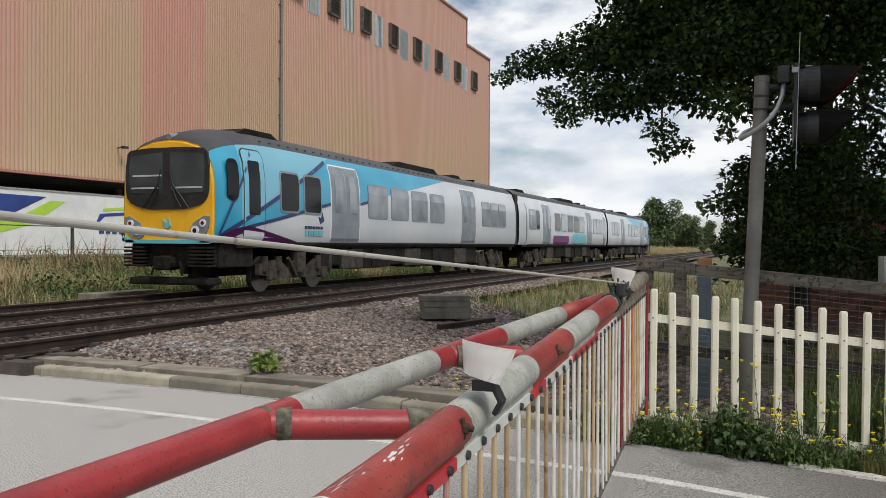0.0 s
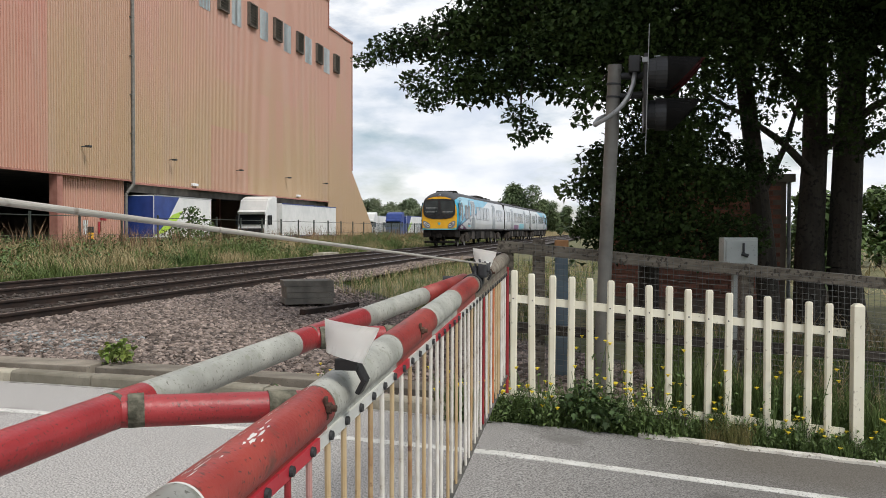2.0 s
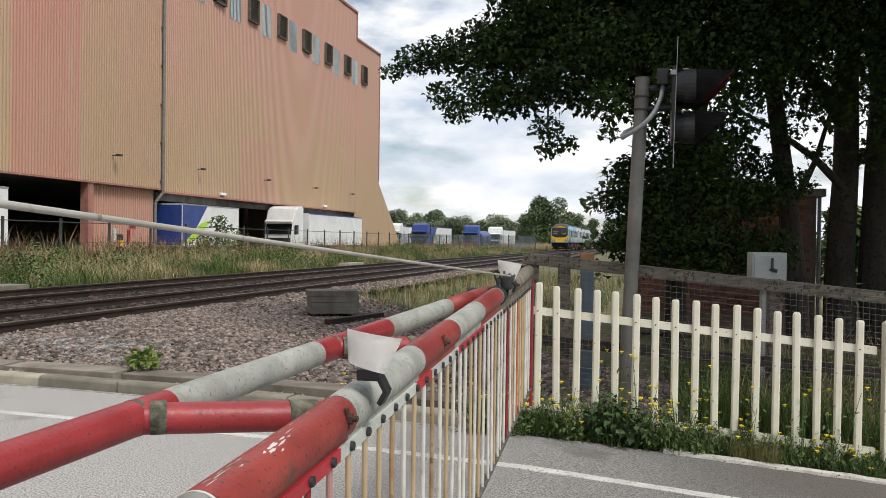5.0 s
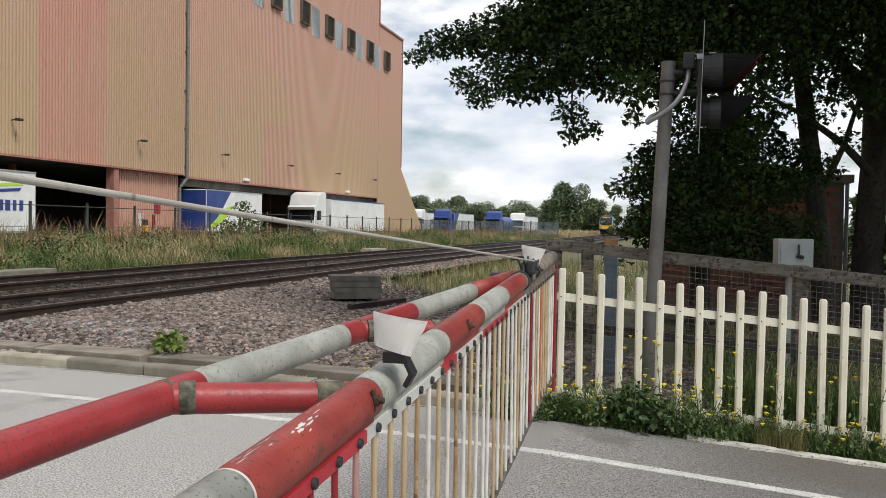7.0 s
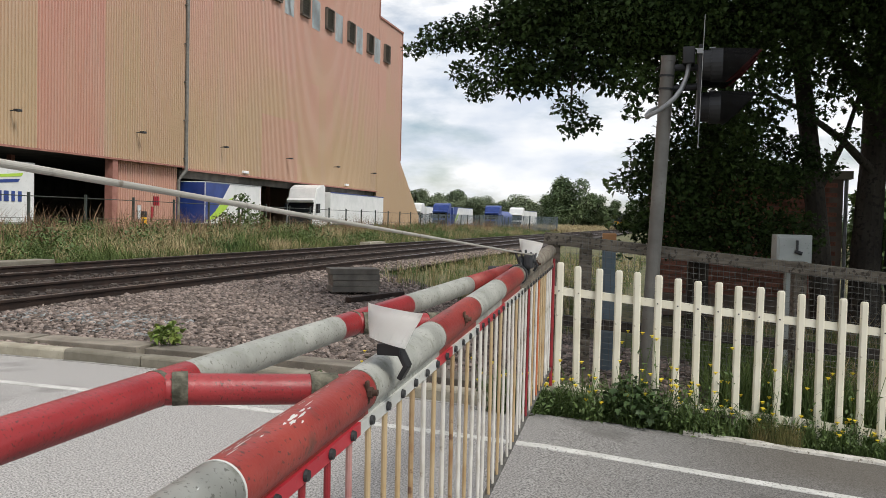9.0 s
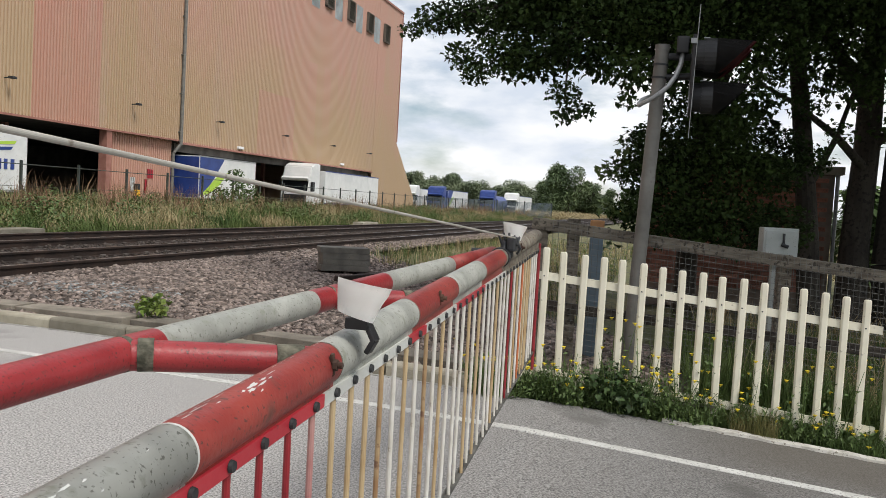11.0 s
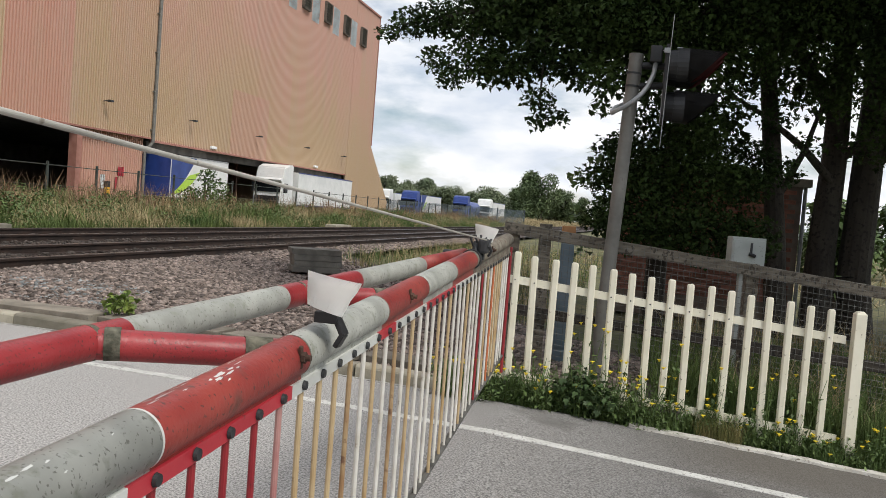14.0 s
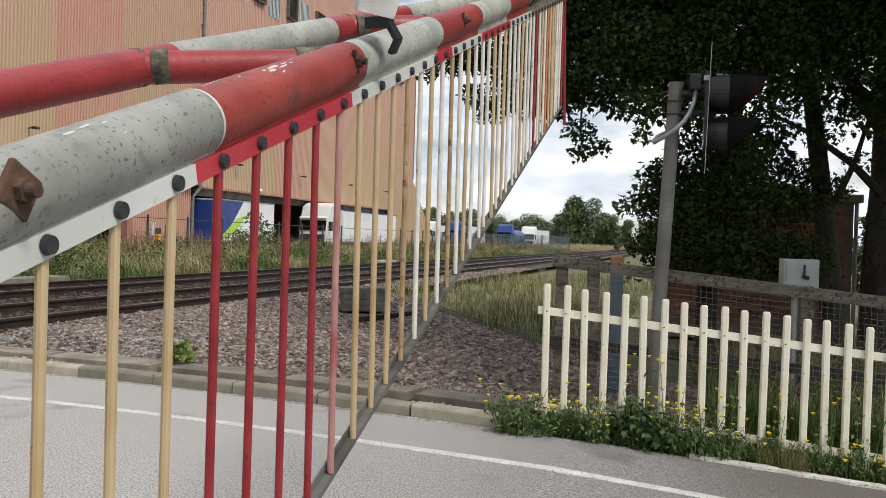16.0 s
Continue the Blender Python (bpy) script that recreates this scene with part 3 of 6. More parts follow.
stones("ballast_stones", 9000, -8.3, -2, 15.5, 40, 0.045, lambda x, y: x < bed_right(y) + 0.3)
stones("ballast_stones", 16000, -14.6, -8.4, 7.5, 40, 0.04, lambda x, y: True, BALLAST_TRACK)


def rail_profile(x):
    w = [(0.07, 0.0), (0.07, 0.012), (0.012, 0.03), (0.01, 0.115), (0.035, 0.125), (0.036, 0.15), (0.028, 0.159)]
    return [(x + a, RAIL_Z - 0.159 + b) for a, b in w] + [(x - a, RAIL_Z - 0.159 + b) for a, b in reversed(w)]


def sleeper_mesh():
    b = bmesh.new()
    prism(b, [(-0.14, -0.1), (0.14, -0.1), (0.11, 0.1), (-0.11, 0.1)], "x", -1.25, 1.25)
    for sx in (-0.75, 0.75):
        bx(b, (sx, 0, 0.115), (0.2, 0.15, 0.03))
        for k in (-0.095, 0.095):
            bx(b, (sx + k, 0.0, 0.14), (0.05, 0.12, 0.035), 0.008)
    me = bpy.data.meshes.new("sleeper")
    b.to_mesh(me)
    b.free()
    me.materials.append(SLEEPER)
    return me


sleeper_me = sleeper_mesh()
for cx in TRACKS:
    track = tagged(new("railway_track"), "rusty steel railway track on concrete sleepers in ballast", "railway track", "running lines", "structure")
    for side in (-0.75, 0.75):
        b = bmesh.new()
        prism(b, rail_profile(cx + side), "y", -40, 420)
        part("rail", b, RAIL, track)
        b = bmesh.new()
        bx(b, (cx + side, 190, RAIL_Z + 0.001), (0.05, 460, 0.004))
        part("railhead", b, RAIL_TOP, track, "narrow polished running surface")
    b = bmesh.new()
    for i in range(300):
        y = 7.2 + i * 0.65
        if i < 150:
            ob = new("sleeper", sleeper_me)
            ob.parent = track
            ob.matrix_basis = pose(cx, y, RAIL_Z - 0.275 + random.uniform(-0.006, 0.006), 0, 0, random.uniform(-0.5, 0.5))
        else:
            bx(b, (cx, y, RAIL_Z - 0.275), (2.5, 0.25, 0.2))
    tagged(part("far_sleepers", b, SLEEPER, track), kind="stuff")

# ---- the clad shed across the line ----
WX = -30.0
shed = tagged(new("industrial_shed"), "tall shed clad in faded pink ribbed sheets above open bays", "industrial building")


def ribbed(name, y0, y1, z0, z1, x=WX, parent=None, pitch=0.22):
    """Trapezoid-ribbed sheeting standing in the plane of the wall."""
    v, f, prof = [], [], ((0.0, 0.0), (0.13, 0.0), (0.145, 0.07), (0.235, 0.07))
    y, col = y0, 0
    ys = []
    while y < y1:
        ys += [(y + a * pitch / 0.25, d) for a, d in prof if y + a * pitch / 0.25 < y1]
        y += pitch
    ys.append((y1, 0.0))
    for y, d in ys:
        zz0 = z0(y) if callable(z0) else z0
        zz1 = z1(y) if callable(z1) else z1
        v += [(x + d, y, zz0), (x + d, y, zz1), (x - 0.15, y, zz0), (x - 0.15, y, zz1)]
    for i in range(len(ys) - 1):
        a, b = 4 * i, 4 * i + 4
        f += [(a, b, b + 1, a + 1), (a + 2, a + 3, b + 3, b + 2), (a, a + 2, b + 2, b), (a + 1, b + 1, b + 3, a + 3)]
    return raw(name, v, f, CLAD, parent)


ribbed("wall", -70, 47.9, 4.5, 25.0, parent=shed)
ribbed("wall", 47.95, 84.0, 4.35, 25.0, parent=shed)
ribbed("wall", 84.0, 91.7, 0.2, 22.3, parent=shed)
ribbed("wall", 91.7, 99.5, 0.2, lambda y: 8.0 - (y - 91.7) * 0.78, parent=shed)
ribbed("lower_wall", 41.2, 47.6, 0.2, 4.5, WX - 0.35, shed)
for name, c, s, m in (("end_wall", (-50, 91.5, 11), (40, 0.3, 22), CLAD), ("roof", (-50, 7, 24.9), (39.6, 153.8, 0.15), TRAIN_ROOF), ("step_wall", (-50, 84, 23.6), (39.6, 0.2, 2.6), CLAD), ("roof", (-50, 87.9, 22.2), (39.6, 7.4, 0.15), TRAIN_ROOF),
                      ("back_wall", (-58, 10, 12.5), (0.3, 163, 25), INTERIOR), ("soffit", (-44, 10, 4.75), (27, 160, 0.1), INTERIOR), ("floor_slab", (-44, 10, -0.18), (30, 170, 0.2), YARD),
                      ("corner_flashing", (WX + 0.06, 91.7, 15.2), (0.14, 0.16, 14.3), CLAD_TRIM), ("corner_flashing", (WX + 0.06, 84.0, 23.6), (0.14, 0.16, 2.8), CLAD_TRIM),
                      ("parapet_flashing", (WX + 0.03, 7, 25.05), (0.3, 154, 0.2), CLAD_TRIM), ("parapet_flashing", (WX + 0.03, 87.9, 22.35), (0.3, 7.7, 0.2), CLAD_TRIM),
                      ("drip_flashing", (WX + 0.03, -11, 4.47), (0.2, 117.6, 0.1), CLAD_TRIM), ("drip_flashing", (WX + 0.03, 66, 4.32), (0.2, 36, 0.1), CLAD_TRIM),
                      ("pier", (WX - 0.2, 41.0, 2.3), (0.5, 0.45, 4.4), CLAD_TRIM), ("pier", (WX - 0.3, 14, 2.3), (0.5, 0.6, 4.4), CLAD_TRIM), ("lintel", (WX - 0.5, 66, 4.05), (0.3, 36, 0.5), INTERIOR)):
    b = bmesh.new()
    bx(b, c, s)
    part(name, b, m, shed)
b = bmesh.new()
rod(b, (WX + 0.16, 47.92, 4.2), (WX + 0.16, 47.92, 24.9), 0.11)
for z in np.arange(5, 24, 2.4):
    bx(b, (WX + 0.1, 47.92, z), (0.2, 0.34, 0.06))
rod(b, (WX + 0.16, 47.92, 4.25), (WX - 0.1, 47.6, 3.7), 0.1)
rod(b, (WX - 0.15, 47.6, 3.7), (WX - 0.15, 47.6, 0.4), 0.1)
part("downpipe", b, POST_GREY, shed)
for i in range(8):
    y = 86.2 - 5.2 * i
    b = bmesh.new()
    bx(b, (WX + 0.12, y, 18.95), (0.12, 1.5, 1.75))
    vent = part("vent", b, INTERIOR, shed, "dark louvred ventilator")
    for k in range(7):
        b = bmesh.new()
        bx(b, (WX + 0.24, y, 18.2 + 0.24 * k), (0.16, 1.36, 0.03), 0, pose(0, 0, 0, 0, 35, 0))
        part("louvre", b, VENT_METAL, vent)
    b = bmesh.new()
    for dy in (-0.76, 0.76):
        bx(b, (WX + 0.18, y + dy, 18.95), (0.26, 0.08, 1.85))
    for dz in (-0.9, 0.9):
        bx(b, (WX + 0.18, y, 18.95 + dz), (0.26, 1.6, 0.08))
    part("vent_frame", b, VENT_METAL, vent)
    b = bmesh.new()
    bx(b, (WX + 0.055, y - 2.75, 18.75), (0.03, 1.7, 2.5))
    part("rooflight_sheet", b, CLAD_GLAZE, shed)
for y in (33.2, 42.9, 52.3, 62.5, 72.4, 82.2):
    b = bmesh.new()
    rod(b, (WX, y, 6.1), (WX + 0.5, y, 6.15), 0.03)
    bx(b, (WX + 0.5, y, 6.12), (0.26, 0.3, 0.12), 0.03)
    part("wall_light", b, STEEL_DARK, shed)
for y in (55.7, 75.4):
    b = bmesh.new()
    bx(b, (WX + 0.14, y, 4.62), (0.2, 0.75, 0.2), 0.04)
    part("bulkhead_light", b, LAMP_GLOW, shed)
for i in range(9):
    b = bmesh.new()
    bx(b, (WX - 6, -2 + i * 10.5, 2.4), (0.3, 0.3, 4.4))
    part("column", b, CLAD_TRIM, shed)

# ---- level crossing barrier: boom, stay, skirt; it turns about its pivot ----
PIVOT = (-0.502, -1.0, 0.9)
boom = thing("barrier_boom", PIVOT, 2.5, "red and white banded level crossing boom with hanging skirt", "level crossing barrier")


def tube_z(l):
    return 0.124 + 0.0405 * (l - 1.7)


def strip_z(l):
    return 0.07 + 0.0325 * (l - 1.74)


def stay_x(l):
    return -0.40 + 0.105 * (l - 2.58)


def stay_z(l):
    return 0.185 + 0.034 * (l - 2.58)


AX = -0.033
for l0, l1, m, lab in ((-0.6, 2.12, GREY_PAINT, "weathered white band"), (2.12, 2.76, RED, "worn red band"), (2.76, 3.46, GREY_PAINT, "weathered white band"), (3.46, 4.06, RED, "worn red band"),
                       (4.06, 4.69, GREY_PAINT, "weathered white band"), (4.69, 5.3, RED, "worn red band"), (5.3, 6.2, RUST_PAINT, "dirty band near the tip"), (6.2, 7.1, RUST_PAINT, "rusted tip")):
    b = bmesh.new()
    rod(b, (AX, l0, tube_z(l0)), (AX, l1, tube_z(l1)), 0.047, seg=48, caps=l0 < 0 or l1 > 7)
    tube = part("tube_section", b, m, boom, lab, smooth=True)
    b = bmesh.new()
    prism(b, [(l0, strip_z(l0) + 0.008), (l1, strip_z(l1) + 0.008), (l1, tube_z(l1)), (l0, tube_z(l0))], "x", AX - 0.02, -0.006)
    part("flange", b, m, tube)
for l in (2.12, 2.76, 3.46, 4.06, 4.69):
    b = bmesh.new()
    rod(b, (AX, l - 0.0028, tube_z(l)), (AX, l + 0.0028, tube_z(l)), 0.0474, seg=48)
    part("band_edge", b, WHITE_STRIP if l < 2.5 else RUST_PAINT, boom)
for l0, l1, m in ((-0.2, 1.72, GREY_PAINT), (1.72, 2.67, RED_STAY), (2.67, 3.4, GREY_PAINT), (3.4, 3.98, RED_STAY), (3.98, 4.74, GREY_PAINT), (4.74, 5.5, RED)):
    b = bmesh.new()
    rod(b, (stay_x(l0), l0, stay_z(l0)), (stay_x(l1), l1, stay_z(l1)), 0.038, seg=40, caps=l0 < 0 or l1 > 5)
    part("outrigger_section", b, m, boom, smooth=True)
for l, k in ((2.56, 0.0), (3.52, -0.01), (1.1, 0)):
    b = bmesh.new()
    rod(b, (stay_x(l), l, stay_z(l)), (AX, l + 0.22, tube_z(l + 0.22)), 0.033, seg=36, caps=False)
    brace = part("cross_brace", b, RED_STAY, boom, smooth=True)
    b = bmesh.new()
    rod(b, (stay_x(l) + 0.03, l + 0.0165, stay_z(l)), (stay_x(l) + 0.058, l + 0.032, stay_z(l) + 0.0005), 0.0352, seg=32)
    rod(b, (stay_x(l) - 0.001, l - 0.004, stay_z(l)), (stay_x(l) + 0.001, l + 0.012, stay_z(l)), 0.0386, seg=40)
    part("clamp", b, MOSS_BAND, brace, "dark mossy clamp")
    b = bmesh.new()
    p0, p1 = Vector((stay_x(l), l, stay_z(l))), Vector((AX, l + 0.22, tube_z(l + 0.22)))
    rod(b, p0.lerp(p1, 0.74), p0.lerp(p1, 0.88), 0.0355, seg=28)
    part("clamp", b, MOSS_BAND, brace)
b = bmesh.new()
rod(b, (0.038, 5.42, 0.377), (-0.027, -0.45, 0.703), 0.004, seg=14)
part("stay_rod", b, surface("dull_stay_rod", (0.4, 0.38, 0.34), (0.52, 0.5, 0.45), 6, 0.55, metal=0.2, fine=((0.25, 0.22, 0.18), 30, 0.64)), boom, "long galvanised stay rod")
b = bmesh.new()
bx(b, (0.02, 5.45, 0.345), (0.05, 0.12, 0.08), 0.015)
rod(b, (-0.02, 5.36, 0.24), (-0.02, 5.44, 0.36), 0.018)
rod(b, (AX, 5.36, tube_z(5.36)), (AX, 5.42, tube_z(5.42)), 0.053, seg=24)
rod(b, (-0.2, 5.48, 0.29), (0.02, 5.46, 0.29), 0.02)
for k in range(5):
    rod(b, (-0.03 + 0.02 * k, 5.4 + 0.03 * (k % 2), 0.34), (-0.05 + 0.025 * k, 5.38 + 0.03 * k, 0.40), 0.006)
part("stay_clamp", b, STEEL_DARK, boom, "dark bolted clamp with loose wire")

# paint chips and a pale seam on the red band
def chip(l, a, w, h):
    """A ragged flake of bare paint lying on the tube at angle a."""
    b = bmesh.new()
    ring_ = []
    for q in range(11):
        t_ = 6.283 * q / 11
        k_ = rng.uniform(0.45, 1.35)
        da = h * math.sin(t_) * k_
        ring_.append(b.verts.new((AX + 0.0474 * math.cos(a + da), l + w * math.cos(t_) * k_ + da * 0.05, tube_z(l + w * math.cos(t_) * k_) + 0.0474 * math.sin(a + da))))
    b.faces.new(ring_)
    part("paint_chip", b, WHITE_STRIP, boom)


for l, a, w, h in ((2.37, 74, 0.022, 0.1), (2.395, 66, 0.02, 0.09), (2.35, 64, 0.014, 0.07), (2.415, 76, 0.013, 0.05), (2.44, 70, 0.008, 0.04), (2.33, 72, 0.008, 0.05), (2.375, 52, 0.006, 0.05), (2.46, 82, 0.022, 0.03), (2.25, 78, 0.008, 0.03), (2.2, 92, 0.03, 0.025), (2.16, 86, 0.016, 0.03), (1.86, 74, 0.014, 0.06), (1.83, 70, 0.01, 0.05), (1.89, 68, 0.006, 0.05), (1.9, 40, 0.005, 0.03), (1.78, 96, 0.008, 0.05), (2.02, 60, 0.004, 0.03)):
    chip(l, radians(a), w, h)
for k in range(26):
    chip(2.13 + 0.62 * rng.uniform(), radians(97 + 6 * rng.uniform()), rng.uniform(0.004, 0.022), rng.uniform(0.006, 0.02))

# hanging skirt
b = bmesh.new()
for l0, l1, m in ((0.2, 2.05, WHITE_STRIP), (2.05, 2.69, RED_FLAT), (2.69, 3.4, WHITE_STRIP), (3.4, 3.62, RED_FLAT), (3.62, 4.1, WHITE_STRIP), (4.1, 4.75, RED_FLAT), (4.75, 5.4, WHITE_STRIP), (5.4, 7.08, RUST_PAINT)):
    b.free()
    b = bmesh.new()
    prism(b, [(l0, strip_z(l0) - 0.012), (l1, strip_z(l1) - 0.012), (l1, strip_z(l1) + 0.016), (l0, strip_z(l0) + 0.016)], "x", -0.006, 0.001)
    part("skirt_strip", b, m, boom)
    b = bmesh.new()
rod_me = {}
for m, key in ((ROD_CREAM, "c"), (ROD_RED, "r"), (ROD_WHITE, "w"), (ROD_ORANGE, "o"), (ROD_PINK, "p"), (ROD_RUST, "g")):
    b.free()
    b = bmesh.new()
    rod(b, (0, 0, 0), (0, 0, -0.735), 0.0068, seg=10)
    me = bpy.data.meshes.new("skirt_rod")
    b.to_mesh(me)
    me.materials.append(m)
    rod_me[key] = me
    b.clear()
b = bmesh.new()
rod(b, (0, 0, 0), (0.007, 0, 0), 0.0112, 0.0098, seg=14)
bolt_me = bpy.data.meshes.new("bolt")
b.to_mesh(bolt_me)
b.free()
bolt_me.materials.append(STEEL_DARK)
order = "cccrrrrpcccgwcwgwcwwwcwcwwwcwwwrwcwocccwwwr"
SKIRT_RODS = []
for i in range(53):
    l = 0.47 + 0.1272 * i
    key = "w" if i < 3 else "r" if i < 7 else "w" if i < 10 else order[i - 10]
    ob = new("skirt_rod", rod_me[key])
    ob.parent = boom
    ob.matrix_basis = pose(-0.006, l + 0.004, strip_z(l) + 0.005)
    SKIRT_RODS.append((ob, l + 0.004, strip_z(l) + 0.005, random.uniform(-0.6, 0.6), random.uniform(-0.4, 0.4)))
    bo = new("bolt", bolt_me)
    bo.parent = boom
    bo.matrix_basis = pose(0.002, l, strip_z(l) + 0.003, random.uniform(0, 60))
b = bmesh.new()
prism(b, [(0.3, strip_z(0.3) - 0.74), (7.1, strip_z(7.1) - 0.74), (7.1, strip_z(7.1) - 0.728), (0.3, strip_z(0.3) - 0.728)], "x", -0.014, 0.004)
prism(b, [(0.3, strip_z(0.3) - 0.73), (7.1, strip_z(7.1) - 0.73), (7.1, strip_z(7.1) - 0.712), (0.3, strip_z(0.3) - 0.712)], "x", -0.016, -0.012)
bottom_rail = part("bottom_rail", b, surface("dirty_metal", (0.07, 0.068, 0.062), (0.17, 0.165, 0.15), 9, 0.7, metal=0.2), boom, "dull metal bottom rail")
b = bmesh.new()
rod(b, (0.0, 7.08, tube_z(7.08) - 0.05), (0.0, 7.08, strip_z(7.1) - 0.86), 0.011)
part("end_rod", b, ROD_RED, boom)
for l in (1.705, 2.7, 3.75, 5.9):
    b = bmesh.new()
    bx(b, (0.011, l, tube_z(l) + 0.014), (0.008, 0.046 if l < 2 else 0.014, 0.046 if l < 2 else 0.05), 0.003, pose(0, 0, 0, 45 if l < 2 else 8, 0, 0))
    plate = part("stud_plate", b, RUST, boom, "rusty plate with a stud")
    b = bmesh.new()
    rod(b, (0.012, l, tube_z(l) + 0.014), (0.034, l, tube_z(l) + 0.014), 0.007, seg=12)
    rod(b, (0.014, l, tube_z(l) + 0.014), (0.023, l, tube_z(l) + 0.014), 0.0125, seg=6)
    part("stud", b, RUST, plate)


def boom_lamp(l):
    """A white tapering shell, wide at the top, on a bent black bracket clamped to the tube."""
    z, cx = tube_z(l) + 0.092, 0.022
    b = bmesh.new()
    n, grid = 22, []
    for k in range(n + 1):
        col = []
        for h, r, end in ((0.0, 0.053, 318), (0.024, 0.058, 334), (0.046, 0.062, 350), (0.066, 0.065, 366)):
            a = radians(196 + (end - 196) * k / n)
            col.append((cx - 0.004 + r * math.cos(a), l + 0.01 + 0.42 * (h - 0.04) + 0.75 * r * math.sin(a), z + (0.012 if h else 0.0) + h - (0.16 if h else 0.26) * (r * math.cos(a)) - 0.06 * r * math.sin(a)))
        grid.append(col)
    vs = [[b.verts.new(p) for p in col] for col in grid]
    for c0, c1 in zip(vs, vs[1:]):
        for k in range(3):
            b.faces.new((c0[k], c1[k], c1[k + 1], c0[k + 1]))
    bmesh.ops.solidify(b, geom=b.faces[:], thickness=0.003)
    bmesh.ops.recalc_face_normals(b, faces=b.faces)
    lamp = part("boom_lamp", b, REFLECTOR, boom, "white plastic lamp hood", smooth=True)
    b = bmesh.new()
    rod(b, (cx, l + 0.012, z + 0.012), (cx, l + 0.012, z + 0.06), 0.034, seg=16)
    part("lens", b, LENS_RED, lamp, "red lens under the hood")
    b = bmesh.new()
    z = tube_z(l)
    bx(b, (AX + 0.048, l, z + 0.078), (0.054, 0.05, 0.026), 0.003)
    bx(b, (AX + 0.078, l, z + 0.06), (0.012, 0.04, 0.05), 0.003, pose(0, 0, 0, 0, -28, 0))
    bx(b, (AX + 0.08, l, z + 0.026), (0.012, 0.04, 0.034), 0.003, pose(0, 0, 0, 0, 28, 0))
    part("bracket", b, BLACK, lamp, "bent black bracket")


boom_lamp(2.86)
boom_lamp(5.5)

# barrier machine behind the camera, which carries the pivot
machine = thing("barrier_machine", (-0.62, -1.1, 0), 2.5, "grey steel barrier machine housing beside the road", "barrier machine")
b = bmesh.new()
bx(b, (-0.35, 0.0, 0.5), (0.5, 0.5, 1.0), 0.03)
part("housing", b, CABINET, machine)
b = bmesh.new()
rod(b, (-0.5, 0.08, 0.9), (0.25, 0.08, 0.9), 0.06)
part("pivot_shaft", b, STEEL_DARK, machine)

# ---- white picket fence ----
FU, FN = Vector((0.9913, 0.1317, 0)), Vector((-0.1317, 0.9913, 0))
F0 = Vector((-0.836, 6.6, 0))
pickets = thing("picket_fence", (0, 0, 0), 0, "white plastic picket fence with rounded tops along a verge", "fence")


def fence_top(s):
    return 1.14 - 0.0983 * s


b = bmesh.new()
section = [(-0.0275, 0.011), (-0.0275, -0.003), (-0.0165, -0.013), (0.0165, -0.013), (0.0275, -0.003), (0.0275, 0.011)]
rows_ = [[b.verts.new((x * k, y * k, z)) for x, y in section] for z, k in ((-0.075, 1), (0.992, 1), (1.006, 0.9), (1.014, 0.6))]
for r0, r1 in zip(rows_, rows_[1:]):
    for k in range(6):
        b.faces.new((r0[k], r0[(k + 1) % 6], r1[(k + 1) % 6], r1[k]))
b.faces.new(rows_[-1])
b.faces.new(rows_[0][::-1])
bmesh.ops.recalc_face_normals(b, faces=b.faces)
picket_me = bpy.data.meshes.new("picket")
b.to_mesh(picket_me)
b.free()
picket_me.materials.append(PICKET)
FYAW = math.degrees(math.atan2(FU.y, FU.x))
for i in range(-1, 17):
    s = 0.1492 * i
    p = F0 + FU * s
    ob = new("picket", picket_me)
    ob.parent = pickets
    ob.matrix_basis = pose(p.x, p.y, fence_top(s) - 1.014 + random.uniform(-0.008, 0.008), random.uniform(-0.6, 0.6), random.uniform(-0.5, 0.5), FYAW)
b = bmesh.new()
rod(b, (0, 0, 0), (0, -0.004, 0), 0.006, seg=8)
screw_me = bpy.data.meshes.new("screw")
b.to_mesh(screw_me)
b.free()
screw_me.materials.append(STEEL_DARK)
for h in (0.798, 0.04):
    a, c = F0 + FU * -0.22 + FN * 0.03, F0 + FU * 2.52 + FN * 0.03
    b = bmesh.new()
    za, zc = fence_top(-0.2) - 1.014 + h, fence_top(2.5) - 1.014 + h
    vs = []
    for p, z in ((a, za), (c, zc)):
        for dn, dz in ((-0.018, -0.03), (0.018, -0.03), (0.018, 0.03), (-0.018, 0.03)):
            vs.append(b.verts.new(p + FN * dn + Vector((0, 0, z + dz))))
    for k in range(4):
        b.faces.new((vs[k], vs[(k + 1) % 4], vs[4 + (k + 1) % 4], vs[4 + k]))
    b.faces.new(vs[:4][::-1])
    b.faces.new(vs[4:])
    bmesh.ops.recalc_face_normals(b, faces=b.faces)
    part("fence_rail", b, PICKET, pickets)
    for i in range(-1, 17):
        s = 0.1492 * i
        p = F0 + FU * s - FN * 0.013
        ob = new("screw", screw_me)
        ob.parent = pickets
        ob.matrix_basis = pose(p.x, p.y, fence_top(s) - 1.014 + h, 0, 0, FYAW)
for s in (2.6,):
    p = F0 + FU * s
    b = bmesh.new()
    zt = fence_top(s)
    bx(b, (p.x, p.y, zt / 2 - 0.2), (0.08, 0.08, zt + 0.4), 0.004, pose(0, 0, 0, 0, 0, FYAW))
    bmesh.ops.create_cone(b, cap_ends=True, segments=4, radius1=0.055, radius2=0.03, depth=0.02, matrix=Matrix.Translation((p.x, p.y, zt + 0.01)) @ pose(0, 0, 0, 0, 0, FYAW + 45))
    part("fence_post", b, PICKET, pickets)

